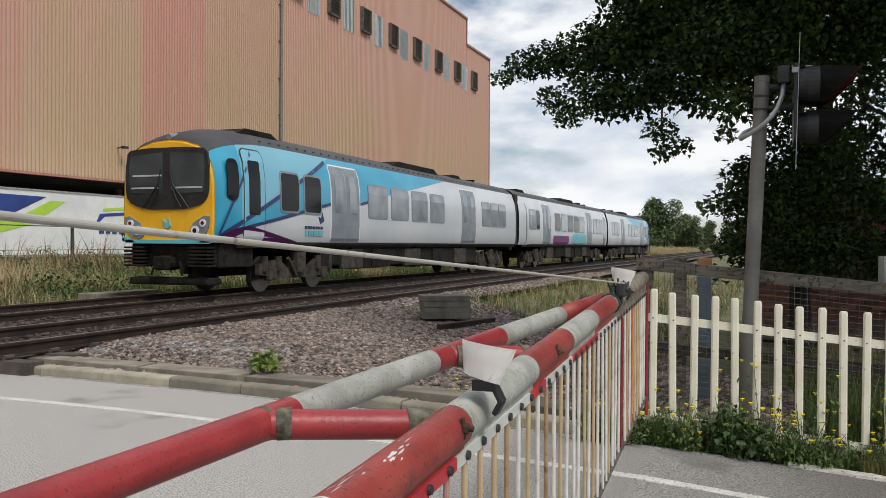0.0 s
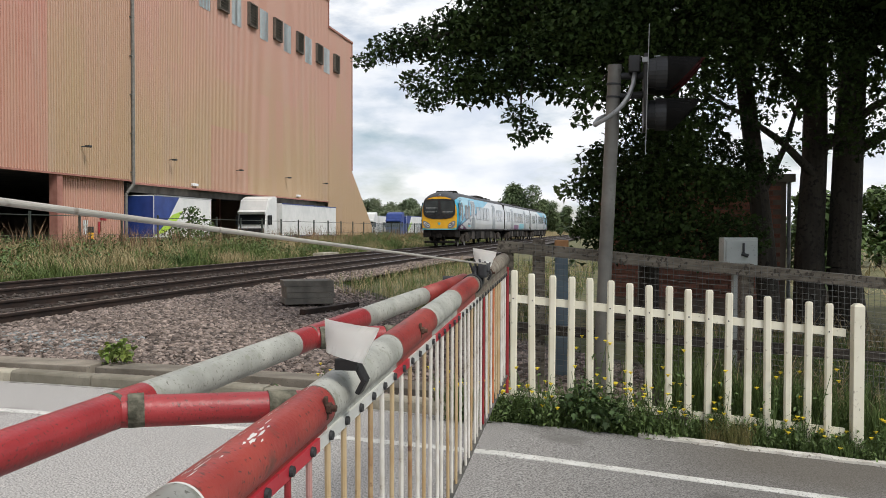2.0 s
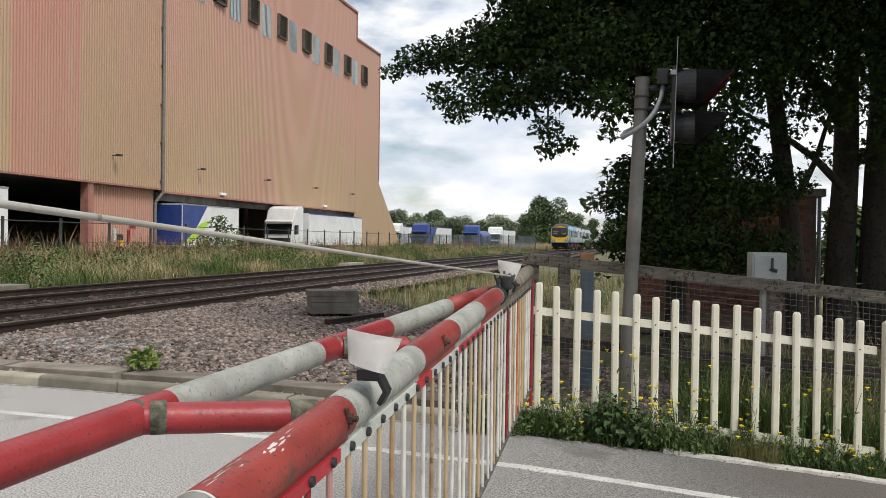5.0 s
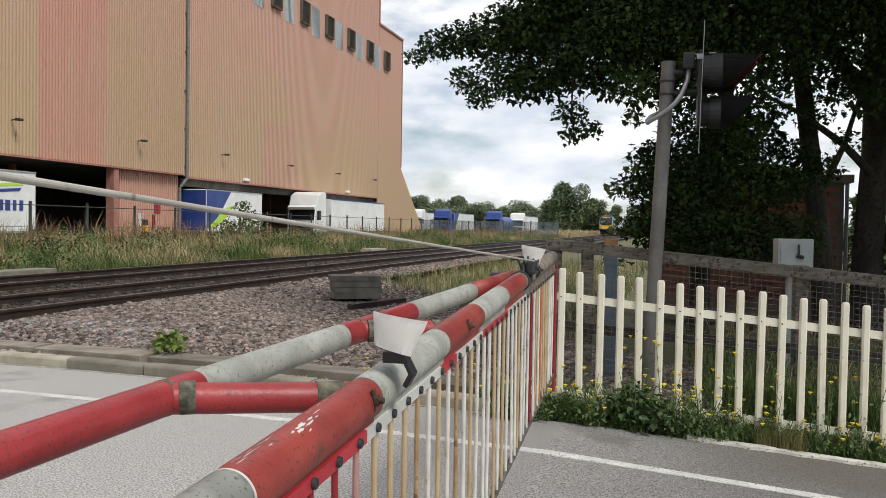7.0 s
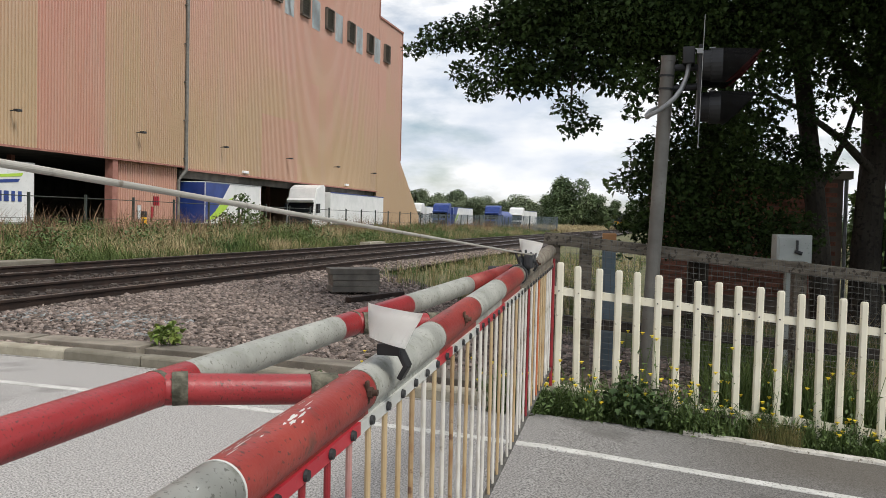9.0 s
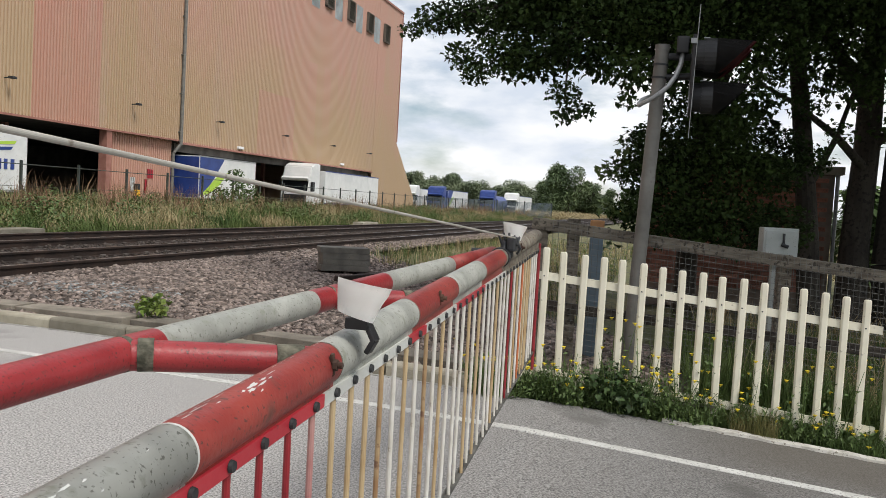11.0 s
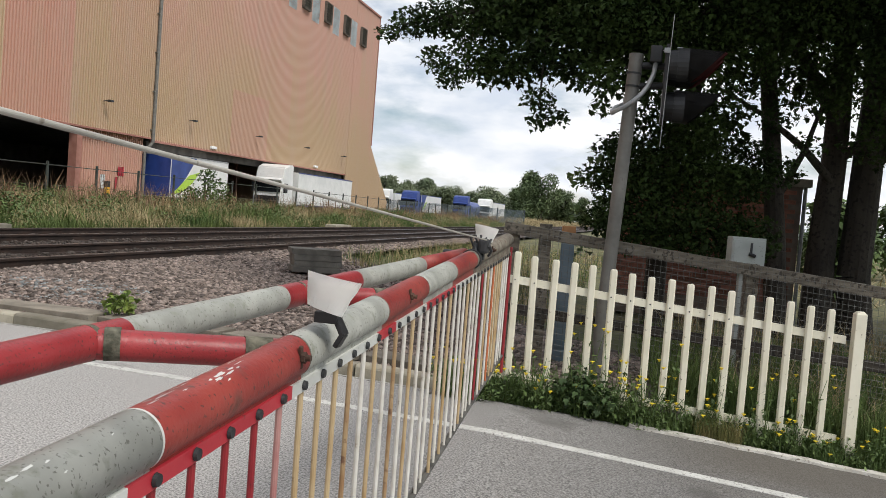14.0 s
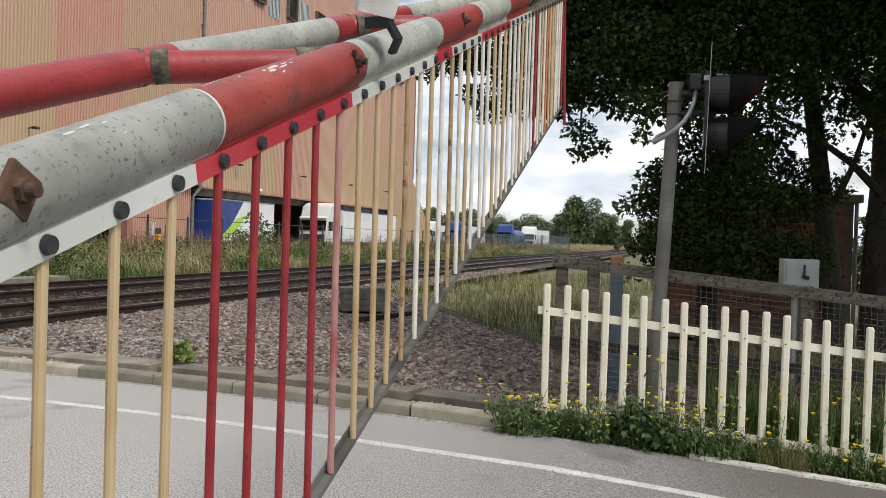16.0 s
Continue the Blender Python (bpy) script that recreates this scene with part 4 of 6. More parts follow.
# ---- timber fence with wire mesh behind it ----
timber = thing("timber_fence", (0, 0, 0), 0, "weathered post and rail fence covered with wire mesh", "fence")
T0 = Vector((-1.02, 7.6, 0))


def t_at(s, z):
    p = T0 + FU * s
    return Vector((p.x, p.y, z))


for s in (0.0, 0.28, 2.1, 3.8, 5.5, 7.2):
    b = bmesh.new()
    p = t_at(s, 0)
    h = 1.36 - 0.094 * s if s != 0.28 else 1.37
    bx(b, (p.x, p.y + 0.03, h / 2 - 0.4), (0.11, 0.11, h + 0.8), 0.008, pose(0, 0, 0, 0, 0, FYAW))
    part("post", b, OLD_WOOD, timber)
for z0, z1, h in ((1.312, 0.662, 0.1), (0.6, 0.105, 0.09)):
    b = bmesh.new()
    ang = math.degrees(math.atan2(z0 - z1, 6.9))
    c = t_at(3.4, (z0 + z1) / 2) - FN * 0.06
    bx(b, c, (7.0, 0.05, h), 0.006, pose(0, 0, 0, 0, 0, FYAW) @ pose(0, 0, 0, 0, ang, 0))
    part("rail", b, OLD_WOOD if z0 > 1 else DARK_WOOD, timber)
b = bmesh.new()
for k in range(140):
    s = 0.1 + k * 0.05
    zt = 1.352 - 0.094 * s
    p, q = t_at(s, zt) - FN * 0.1, t_at(s, zt - 1.2) - FN * 0.1
    rod(b, p, q, 0.0016, seg=3, caps=False)
for k in range(25):
    z = 1.343 - 0.05 * k
    rod(b, t_at(0.1, z) - FN * 0.1, t_at(7.1, z - 0.658) - FN * 0.1, 0.0016, seg=3, caps=False)
part("wire_mesh", b, WIRE, timber, "square galvanised wire mesh")

# ---- road signal ----
signal = thing("road_signal", (-0.2, 7.5, 0), 0, "grey leaning post with black hooded crossing lights", "traffic signal")
b = bmesh.new()
rod(b, (0, 0, 0), (0.12, 0, 2.85), 0.06, 0.058, seg=24)
part("post", b, POST_GREY, signal)
b = bmesh.new()
rod(b, (0.12, 0, 2.83), (0.1205, 0, 2.875), 0.062, seg=24)
part("post_cap", b, POST_GREY, signal)
for z in (2.7, 2.59):
    b = bmesh.new()
    rod(b, (0.11, 0, z), (0.111, 0, z + 0.016), 0.066, seg=24)
    part("strap", b, STEEL_DARK, signal)
b = bmesh.new()
pts = [(0.29, -0.03, 2.82), (0.275, -0.05, 2.7), (0.24, -0.08, 2.6), (0.19, -0.1, 2.52), (0.13, -0.11, 2.46), (0.06, -0.1, 2.41), (-0.01, -0.09, 2.375), (-0.04, -0.05, 2.36), (-0.045, 0.0, 2.38), (-0.02, 0.05, 2.42), (0.06, 0.08, 2.46)]
sweep(b, pts, 0.02)
part("conduit", b, GALV, signal, "curved grey cable conduit", smooth=True)
b = bmesh.new()
bx(b, (0.375, 0.1, 2.63), (0.03, 0.62, 0.6), 0.01)
part("backboard", b, BLACK, signal)
b = bmesh.new()
bx(b, (0.285, -0.02, 2.87), (0.1, 0.12, 0.14), 0.012)
part("junction_box", b, BLACK, signal)
b = bmesh.new()
rod(b, (0.1, 0, 2.6), (0.37, 0.03, 2.62), 0.03)
rod(b, (0.1, 0, 2.78), (0.37, 0.03, 2.78), 0.03)
part("bracket", b, BLACK, signal)
DULL_RED = surface("dull_red", (0.06, 0.009, 0.009), (0.1, 0.014, 0.012), 6, 0.8)


def visor(cy, cz, r, extra=0.0):
    """A tube round a lens, cut aslant so that it shades from above."""
    q, n, rings = bmesh.new(), 24, []
    for tip in (0, 1):
        rings.append([q.verts.new((0.55 + tip * (0.015 + extra + 0.275 * ((1 + math.sin(6.2832 * k / n)) / 2) ** 0.8), cy + r * (1 - 0.06 * tip) * math.cos(6.2832 * k / n), cz + r * (1 - 0.04 * tip) * math.sin(6.2832 * k / n) - 0.012 * tip)) for k in range(n)])
    for k in range(n):
        q.faces.new((rings[0][k], rings[0][(k + 1) % n], rings[1][(k + 1) % n], rings[1][k]))
    bmesh.ops.solidify(q, geom=q.faces[:], thickness=0.005)
    return q


for cy, cz, red in ((-0.1, 2.775, True), (0.24, 2.775, True), (0.06, 2.45, False)):
    b = bmesh.new()
    rod(b, (0.385, cy, cz), (0.47, cy, cz), 0.12, 0.128, seg=24)
    rod(b, (0.46, cy, cz), (0.56, cy, cz), 0.138, seg=24)
    unit = part("lamp_unit", b, BLACK, signal)
    part("hood", visor(cy, cz, 0.14), BLACK, unit, smooth=True)
    if red:
        # red inner shell, slightly longer, leaves a red rim along the hood's cut
        part("hood_lining", visor(cy, cz, 0.132, 0.018), DULL_RED, unit, "dull red shell inside the hood")
    b = bmesh.new()
    rod(b, (0.55, cy, cz), (0.575, cy, cz), 0.11, 0.095, seg=20)
    part("lens", b, LENS_RED, unit, "unlit red lens")
    b = bmesh.new()
    bx(b, (0.47, cy - 0.02, cz + 0.138), (0.05, 0.03, 0.006))
    part("latch", b, GALV, unit)
b = bmesh.new()
rod(b, (0.375, -0.24, 2.08), (0.4, -0.24, 3.16), 0.0032, seg=6)
bx(b, (0.37, -0.22, 2.87), (0.05, 0.03, 0.04))
part("sight_rod", b, GALV, signal, "thin pale rod")

# ---- lineside boxes ----
box = thing("lineside_cabinet", (1.055, 8.4, -0.18), FYAW, "pale grey metal equipment box on a post", "equipment box")
b = bmesh.new()
bx(b, (0, 0, 1.405), (0.31, 0.2, 0.33), 0.012)
body = part("box_body", b, CABINET, box)
b = bmesh.new()
bx(b, (0, -0.105, 1.4), (0.27, 0.012, 0.29), 0.004)
door = part("door", b, CABINET, body)
b = bmesh.new()
bx(b, (0.02, -0.12, 1.47), (0.018, 0.02, 0.1), 0.004)
rod(b, (0.0, -0.12, 1.42), (0.06, -0.135, 1.4), 0.016)
part("handle", b, STEEL_DARK, door, "dark handle")
b = bmesh.new()
bx(b, (0.03, 0.02, 0.62), (0.15, 0.08, 1.24), 0.005)
part("stand", b, CABINET, box)
marker = thing("marker_post", (-0.56, 7.95, 0), FYAW, "blue grey post with an orange cap behind the fence", "marker post")
b = bmesh.new()
bx(b, (0, 0, 0.62), (0.12, 0.1, 1.24), 0.01)
part("shaft", b, surface("blue_grey_paint", (0.1, 0.15, 0.19), (0.16, 0.21, 0.25), 5, 0.6), marker)
b = bmesh.new()
bx(b, (0, 0, 1.3), (0.125, 0.105, 0.13), 0.012)
part("cap", b, surface("orange_cap", (0.3, 0.14, 0.05), (0.4, 0.2, 0.08), 6, 0.6), marker, "weathered orange cap")

slabs = thing("concrete_slab_stack", (-5.42, 14.1, 0.17), 31, "stack of grey concrete slabs standing on ballast", "concrete slabs")
for k in range(4):
    b = bmesh.new()
    bx(b, (random.uniform(-0.02, 0.02), random.uniform(-0.02, 0.02), 0.052 + 0.102 * k), (0.86 - 0.03 * (k < 3), 0.56, 0.098), 0.008, pose(0, 0, 0, 0, 0, random.uniform(-1.5, 1.5)))
    part("slab", b, BLOCK, slabs)
timber_bm = bmesh.new()
bx(timber_bm, (0, 0, 0), (1.6, 0.11, 0.09), 0.01)
tm = part("loose_rail", timber_bm, RAIL)
tm.matrix_basis = pose(-4.7, 13.3, 0.165, 0, 0, 76)
tagged(tm, "short length of rusty rail lying on ballast", "rail")
for px, py, w in ((-14.7, 16.4, 2.2), (-14.75, 41.0, 2.4)):
    b = bmesh.new()
    bx(b, (0, 0, 0.15), (0.55, w, 0.3), 0.02)
    ob = part("concrete_trough", b, KERB)
    ob.matrix_basis = pose(px, py, 0.0, 0, 0, 1)
    tagged(ob, "low pale concrete box beside the far track", "concrete box")

# ---- the train ----
TX = -12.25
train = thing("passenger_train", (TX, 15.6, RAIL_Z), 0, "three-car diesel train, blue and silver with a yellow end", "train")
HALF = [(1.27, 1.16), (1.325, 1.3), (1.345, 1.65), (1.345, 2.1), (1.335, 2.6), (1.28, 3.0), (1.13, 3.43), (0.86, 3.65), (0.47, 3.79), (0.0, 3.84)]
ROOF_FROM = 6


def ring(y, sx, top):
    """One cross-section: half widths scaled by sx, the upper part pressed down to top."""
    out = []
    for w, z in HALF:
        zz = z if z < 2.1 else 2.1 + (z - 2.1) * (top - 2.1) / (3.84 - 2.1)
        out.append((w * sx, y, zz))
    return out


def shell(name, rings, idx, material, parent, both=True):
    b = bmesh.new()
    for s in ((1, -1) if both else (1,)):
        rows = [[b.verts.new((p[0] * s, p[1], p[2])) for p in (r[i] for i in idx)] for r in rings]
        for r0, r1 in zip(rows, rows[1:]):
            for k in range(len(idx) - 1):
                b.faces.new((r0[k], r1[k], r1[k + 1], r0[k + 1]))
    bmesh.ops.remove_doubles(b, verts=b.verts, dist=0.0005)
    bmesh.ops.recalc_face_normals(b, faces=b.faces)
    ob = part(name, b, material, parent, smooth=True)
    return ob


def side_x(z):
    for (w0, z0), (w1, z1) in zip(HALF, HALF[1:]):
        if z0 <= z <= z1:
            return w0 + (w1 - w0) * (z - z0) / (z1 - z0)
    return 1.345


def side_panel(name, y0, y1, z0, z1, material, parent, proud=0.012, round_=0.08, label=""):
    """A thin curved panel on both flanks, with clipped corners."""
    r = min(round_, (y1 - y0) / 2.2, (z1 - z0) / 2.2)
    cuts = [r * (1 - math.cos(radians(a))) for a in (0, 25, 45, 65, 90)]
    zs = sorted({round(z0 + c, 4) for c in cuts} | {round(z1 - c, 4) for c in cuts} | {z for _, z in HALF if z0 + r < z < z1 - r})
    made = None
    for s in (1, -1):
        b = bmesh.new()
        rows = []
        for z in zs:
            q = max(0.0, 1 - min(z - z0, z1 - z) / r)
            k = r * (1 - math.sqrt(max(0.0, 1 - q * q)))
            tap = nose_taper(y0, (z0 + z1) / 2)
            x = side_x(z)
            rows.append([b.verts.new((s * xx, yy, z)) for xx, yy in ((x - 0.01, y0 + k), (x * tap + proud, y0 + k), (x + proud, y1 - k), (x - 0.01, y1 - k))])
        for r0, r1 in zip(rows, rows[1:]):
            for k in range(3):
                b.faces.new((r0[k], r0[k + 1], r1[k + 1], r1[k]) if s > 0 else (r0[k + 1], r0[k], r1[k], r1[k + 1]))
        b.faces.new(rows[0])
        b.faces.new(rows[-1])
        bmesh.ops.recalc_face_normals(b, faces=b.faces)
        made = part(name, b, material, parent, label)
    return made


def nose_taper(y, z):
    """How far the flank has drawn in near the cab front."""
    return 1.0 if y > 1.7 else 0.972 + 0.028 * min(1.0, y / 1.7)


def wheelset(bogie, y):
    for s in (-0.75, 0.75):
        b = bmesh.new()
        rod(b, (s - 0.065, y, 0.42), (s + 0.065, y, 0.42), 0.42, seg=28)
        wheel = part("wheel", b, TRAIN_BROWN, bogie)
        b = bmesh.new()
        rod(b, (s * 1.09, y, 0.42), (s * 1.095, y, 0.42), 0.43, seg=28)
        rod(b, (s * 1.12, y, 0.42), (s * 1.2, y, 0.42), 0.12, seg=16)
        part("tyre_rim", b, RAIL_TOP, wheel)


def bogie_at(car, y):
    b = bmesh.new()
    for s in (-1, 1):
        prism(b, [(y - 1.75, 0.42), (y - 1.75, 0.66), (y - 0.9, 0.78), (y - 0.5, 0.55), (y + 0.5, 0.55), (y + 0.9, 0.78), (y + 1.75, 0.66), (y + 1.75, 0.42), (y + 0.8, 0.3), (y - 0.8, 0.3)], "x", s * 1.0, s * 1.12)
        for dy in (-1.25, 1.25):
            bx(b, (s * 1.1, y + dy, 0.42), (0.18, 0.3, 0.3), 0.04)
            rod(b, (s * 1.12, y + dy - 0.3, 0.5), (s * 1.12, y + dy - 0.3, 0.85), 0.09)
            rod(b, (s * 1.12, y + dy + 0.3, 0.5), (s * 1.12, y + dy + 0.3, 0.85), 0.09)
        rod(b, (s * 1.1, y, 0.45), (s * 1.1, y, 0.95), 0.2)
        rod(b, (s * 1.18, y - 0.6, 0.8), (s * 1.18, y - 0.2, 0.35), 0.05)
    bx(b, (0, y, 0.62), (2.2, 0.55, 0.22))
    bogie = part("bogie", b, TRAIN_BROWN, car, "dirty brown bogie frame")
    for dy in (-1.25, 1.25):
        wheelset(bogie, y + dy)


def build_car(y0, cab, flip=False, middle=False):
    """One car, 22.3 m long; its cab, where it has one, looks towards -y (or +y when flipped)."""
    length = 22.3
    car = new("car")
    car.parent = train
    car.matrix_basis = pose(0, y0 + (length if flip else 0), 0, 0, 0, 180 if flip else 0)
    if cab:
        rings = [ring(0.02, 0.9, 3.4), ring(0.08, 0.93, 3.46), ring(0.24, 0.955, 3.54), ring(0.5, 0.975, 3.63), ring(0.9, 0.99, 3.73), ring(1.5, 1.0, 3.81), ring(2.1, 1.0, 3.84), ring(length, 1.0, 3.84)]
    else:
        rings = [ring(0.0, 1, 3.84), ring(length, 1, 3.84)]
    shell("body_side", rings, list(range(0, ROOF_FROM + 1)), LIVERY_CAB if cab else LIVERY_MID, car)
    shell("roof", rings, list(range(ROOF_FROM, len(HALF))), TRAIN_ROOF, car)
    for r in ((rings[-1],) if cab else (rings[0], rings[-1])):
        b = bmesh.new()
        b.faces.new([b.verts.new(p) for p in r] + [b.verts.new((-p[0], p[1], p[2])) for p in r[::-1][1:]])
        part("end_wall", b, TRAIN_UNDER, car)
    b = bmesh.new()
    bx(b, (0, length / 2 + 0.4, 1.13), (2.5, length - 0.8, 0.16))
    for ye, w, hh in ((5.4, 1.6, 0.5), (7.4, 1.9, 0.62), (9.6, 2.2, 0.55), (12.0, 2.0, 0.66), (14.2, 2.0, 0.58), (16.4, 1.7, 0.62)):
        bx(b, (0, ye, 1.06 - hh / 2), (2.35, w, hh), 0.04)
    part("underframe", b, TRAIN_UNDER, car)
    for k, ye in enumerate((6.4, 8.3, 10.7, 13.1, 15.3)):
        for s in (-1, 1):
            b = bmesh.new()
            bx(b, (s * 1.16, ye, 0.74), (0.12, 1.3, 0.56), 0.03)
            part("equipment_case", b, TRAIN_UNDER if k % 2 else TRAIN_BROWN, car)
    bogie_at(car, 3.6)
    bogie_at(car, length - 3.2)
    b = bmesh.new()
    for s in (-1, 1):
        bx(b, (s * 1.28, length / 2 + 0.8, 1.15), (0.05, length - 1.9, 0.07))
    part("sole_bar", b, TRAIN_UNDER, car)
    # doors and windows
    for yd in ((5.72, 15.85) if cab else (5.2, 16.2)):
        side_panel("door_frame", yd - 0.86, yd + 0.86, 1.19, 3.27, TRUCK_WHITE, car, 0.006, 0.1)
        for k in (-0.41, 0.41):
            leaf = side_panel("door", yd + k - 0.4, yd + k + 0.4, 1.21, 3.23, TRAIN_DOOR, car, 0.012, 0.03)
            side_panel("door_window", yd + k - 0.2, yd + k + 0.22, 1.98, 3.02, TRAIN_WINDOW, leaf, 0.02, 0.05)
    wins = [(2.42, 3.22, GLASS), (3.52, 4.32, GLASS)] if cab else [(1.8, 3.0, TRAIN_WINDOW), (3.15, 3.7, GLASS)]
    wins += [(7.15, 8.4, TRAIN_WINDOW), (8.75, 10.0, TRAIN_WINDOW), (10.35, 11.6, TRAIN_WINDOW), (11.95, 13.2, TRAIN_WINDOW)] if cab else [(7.0, 8.2, GLASS), (8.5, 9.8, TRAIN_WINDOW), (10.1, 11.4, GLASS), (11.7, 13.0, GLASS), (13.3, 14.6, TRAIN_WINDOW)]
    wins += [(17.5, 18.5, TRAIN_WINDOW), (18.65, 19.6, TRAIN_WINDOW), (19.75, 20.7, TRAIN_WINDOW)]
    for a, c, m in wins:
        frame_ = side_panel("window_frame", a - 0.05, c + 0.05, 1.89, 2.89, TRAIN_DOOR, car, 0.0145, 0.12)
        side_panel("pane", a, c, 1.94, 2.84, m, frame_, 0.017, 0.1)
    # roof pods
    for a, c, w in ((1.5, 3.6, 0.62), (10.0, 14.2, 0.75), (15.6, 17.2, 0.6), (18.5, 19.3, 0.5)):
        b = bmesh.new()
        prism(b, [(a, 3.66), (a + 0.5, 3.87), (c - 0.5, 3.87), (c, 3.66)], "x", -w, w)
        part("roof_unit", b, TRAIN_UNDER, car, "dark roof equipment")
    b = bmesh.new()
    for s in (-1, 1):
        for yy in np.arange(2.0, length - 0.5, 0.42):
            bx(b, (s * 1.0, yy, 3.545), (0.05, 0.06, 0.03))
    tagged(part("roof_rib", b, TRAIN_ROOF, car), kind="stuff")
    if not cab:
        for yy in (0.9, 21.4):
            side_panel("end_vinyl", yy - 0.5, yy + 0.5, 1.2, 3.1, TRAIN_WINDOW, car, 0.005, 0.3)
        side_panel("purple_vinyl", 6.6, 10.4, 1.2, 1.66, TRAIN_PURPLE, car, 0.004, 0.2)
        side_panel("teal_vinyl", 11.2, 15.2, 1.2, 1.8, TRAIN_TEAL, car, 0.004, 0.3)
        b = bmesh.new()
        for s in (-1, 1):
            bx(b, (s * 1.2, -0.22, 2.3), (0.12, 0.44, 2.3))
        bx(b, (0, -0.22, 2.1), (2.0, 0.5, 2.4))
        part("gangway", b, RUBBER, car)
        return car
    # cab details
    r0 = rings[0]
    b = bmesh.new()
    loop = [(p[0], p[2]) for p in r0] + [(-p[0], p[2]) for p in r0[::-1][1:]]
    prism(b, loop, "y", -0.02, 0.1)
    bmesh.ops.bevel(b, geom=[e for e in b.edges if all(v.co.y < 0 for v in e.verts)], offset=0.05, segments=3, affect="EDGES")
    nose = part("cab_front", b, TRAIN_YELLOW, car, "yellow warning panel")

    def plate(name, pts, y0_, y1_, m, parent, label=""):
        q = bmesh.new()
        prism(q, pts, "y", y0_, y1_)
        return part(name, q, m, parent, label)
    screen = plate("windscreen_surround", [(-0.96, 2.02), (-0.8, 1.95), (-0.45, 1.88), (0.45, 1.88), (0.8, 1.95), (0.96, 2.02), (1.06, 2.14), (1.1, 2.3), (1.1, 2.8), (1.06, 3.1), (0.98, 3.18), (0.5, 3.22), (-0.5, 3.22), (-0.98, 3.18), (-1.06, 3.1), (-1.1, 2.8), (-1.1, 2.3), (-1.06, 2.14)], -0.05, 0.0, BLACK, nose)
    for s in (-1, 1):
        plate("windscreen", [(s * 0.1, 2.22), (s * 0.96, 2.24), (s * 1.0, 2.5), (s * 1.0, 2.85), (s * 0.95, 3.06), (s * 0.1, 3.12)], -0.062, -0.045, SCREEN_GLASS, screen)
        wb = bmesh.new()
        rod(wb, (s * 0.62, -0.09, 1.9), (s * 0.2, -0.1, 2.42), 0.016, seg=6)
        rod(wb, (s * 0.42, -0.09, 1.92), (s * 0.16, -0.1, 2.36), 0.012, seg=6)
        rod(wb, (s * 0.12, -0.095, 2.75), (s * 0.28, -0.1, 2.1), 0.012, seg=6)
        part("wiper", wb, BLACK, screen)
        for zz, w0, w1 in (((2.33, 0.2, 0.94), ) if s > 0 else ((2.33, 0.18, 0.94), (2.6, 0.12, 0.9))):
            plate("blind_edge", [(s * w0, zz), (s * w1, zz), (s * w1, zz + 0.035), (s * w0, zz + 0.035)], -0.068, -0.06, CAB_TRIM, screen)
        lamp = plate("headlamp_cluster", [(s * 0.62, 1.3), (s * 0.74, 1.24), (s * 0.98, 1.3), (s * 1.1, 1.5), (s * 1.12, 1.72), (s * 1.0, 1.74), (s * 0.72, 1.6), (s * 0.62, 1.44)], -0.05, 0.0, TRAIN_DOOR, nose, "chrome lamp cluster")
        for hx, hz, hr, mat, nm in ((0.76, 1.42, 0.1, LAMP_GLOW, "headlamp"), (0.96, 1.58, 0.08, LAMP_GLOW, "marker_lamp"), (0.76, 1.42, 0.05, TRAIN_UNDER, "lamp_bowl")):
            hb = bmesh.new()
            rod(hb, (s * hx, -0.075 - 0.006 * (nm == "lamp_bowl"), hz), (s * hx, -0.045, hz), hr, seg=18)
            part(nm, hb, mat, lamp)
        hb = bmesh.new()
        rod(hb, (s * 0.96, -0.085, 1.58), (s * 0.96, -0.045, 1.58), 0.04, seg=18)
        part("tail_lamp", hb, LENS_RED, lamp, "red tail lamp")
        plate("corner_panel", [(s * 0.84, 1.16), (s * 1.13, 1.16), (s * 1.145, 1.3), (s * 0.96, 1.24)], -0.045, 0.02, TRAIN_TEAL, nose)
    plate("lower_band", [(-1.1, 1.14), (1.1, 1.14), (1.12, 1.22), (-1.12, 1.22)], -0.045, 0.02, TRAIN_TEAL, nose)
    plate("emblem", [(-0.06, 1.5), (0.02, 1.46), (0.1, 1.52), (0.05, 1.7), (0.0, 1.58), (-0.12, 1.68)], -0.045, -0.02, TRAIN_TEAL, nose)
    b = bmesh.new()
    rod(b, (0, 0.02, 3.46), (0, 0.4, 3.53), 0.07, 0.05, seg=16)
    part("top_lamp", b, TRAIN_DOOR, nose)
    b = bmesh.new()
    for s in (-1, 1):
        for k in range(6):
            bx(b, (s * 0.86, 0.05, 0.66 + 0.078 * k), (0.5, 0.3, 0.042), 0.01)
        bx(b, (s * 1.0, 0.9, 0.88), (0.3, 1.3, 0.52), 0.03)
    bx(b, (0, 0.4, 0.9), (2.2, 0.5, 0.5), 0.03)
    rod(b, (0, -0.25, 0.72), (0, 0.3, 0.72), 0.16)
    bx(b, (0, -0.18, 0.72), (0.32, 0.2, 0.3), 0.04)
    for s in (-0.3, 0.34):
        rod(b, (s, -0.02, 0.75), (s * 1.3, -0.06, 0.45), 0.025)
    bx(b, (0, 0.25, 0.32), (2.1, 0.5, 0.16), 0.05)
    part("coupler_gear", b, TRAIN_UNDER, car, "black coupler and snow plough")
    # cab side: quarter window, door, stripes
    side_panel("cab_window", 0.3, 0.7, 2.1, 3.0, GLASS, car, 0.012, 0.16)
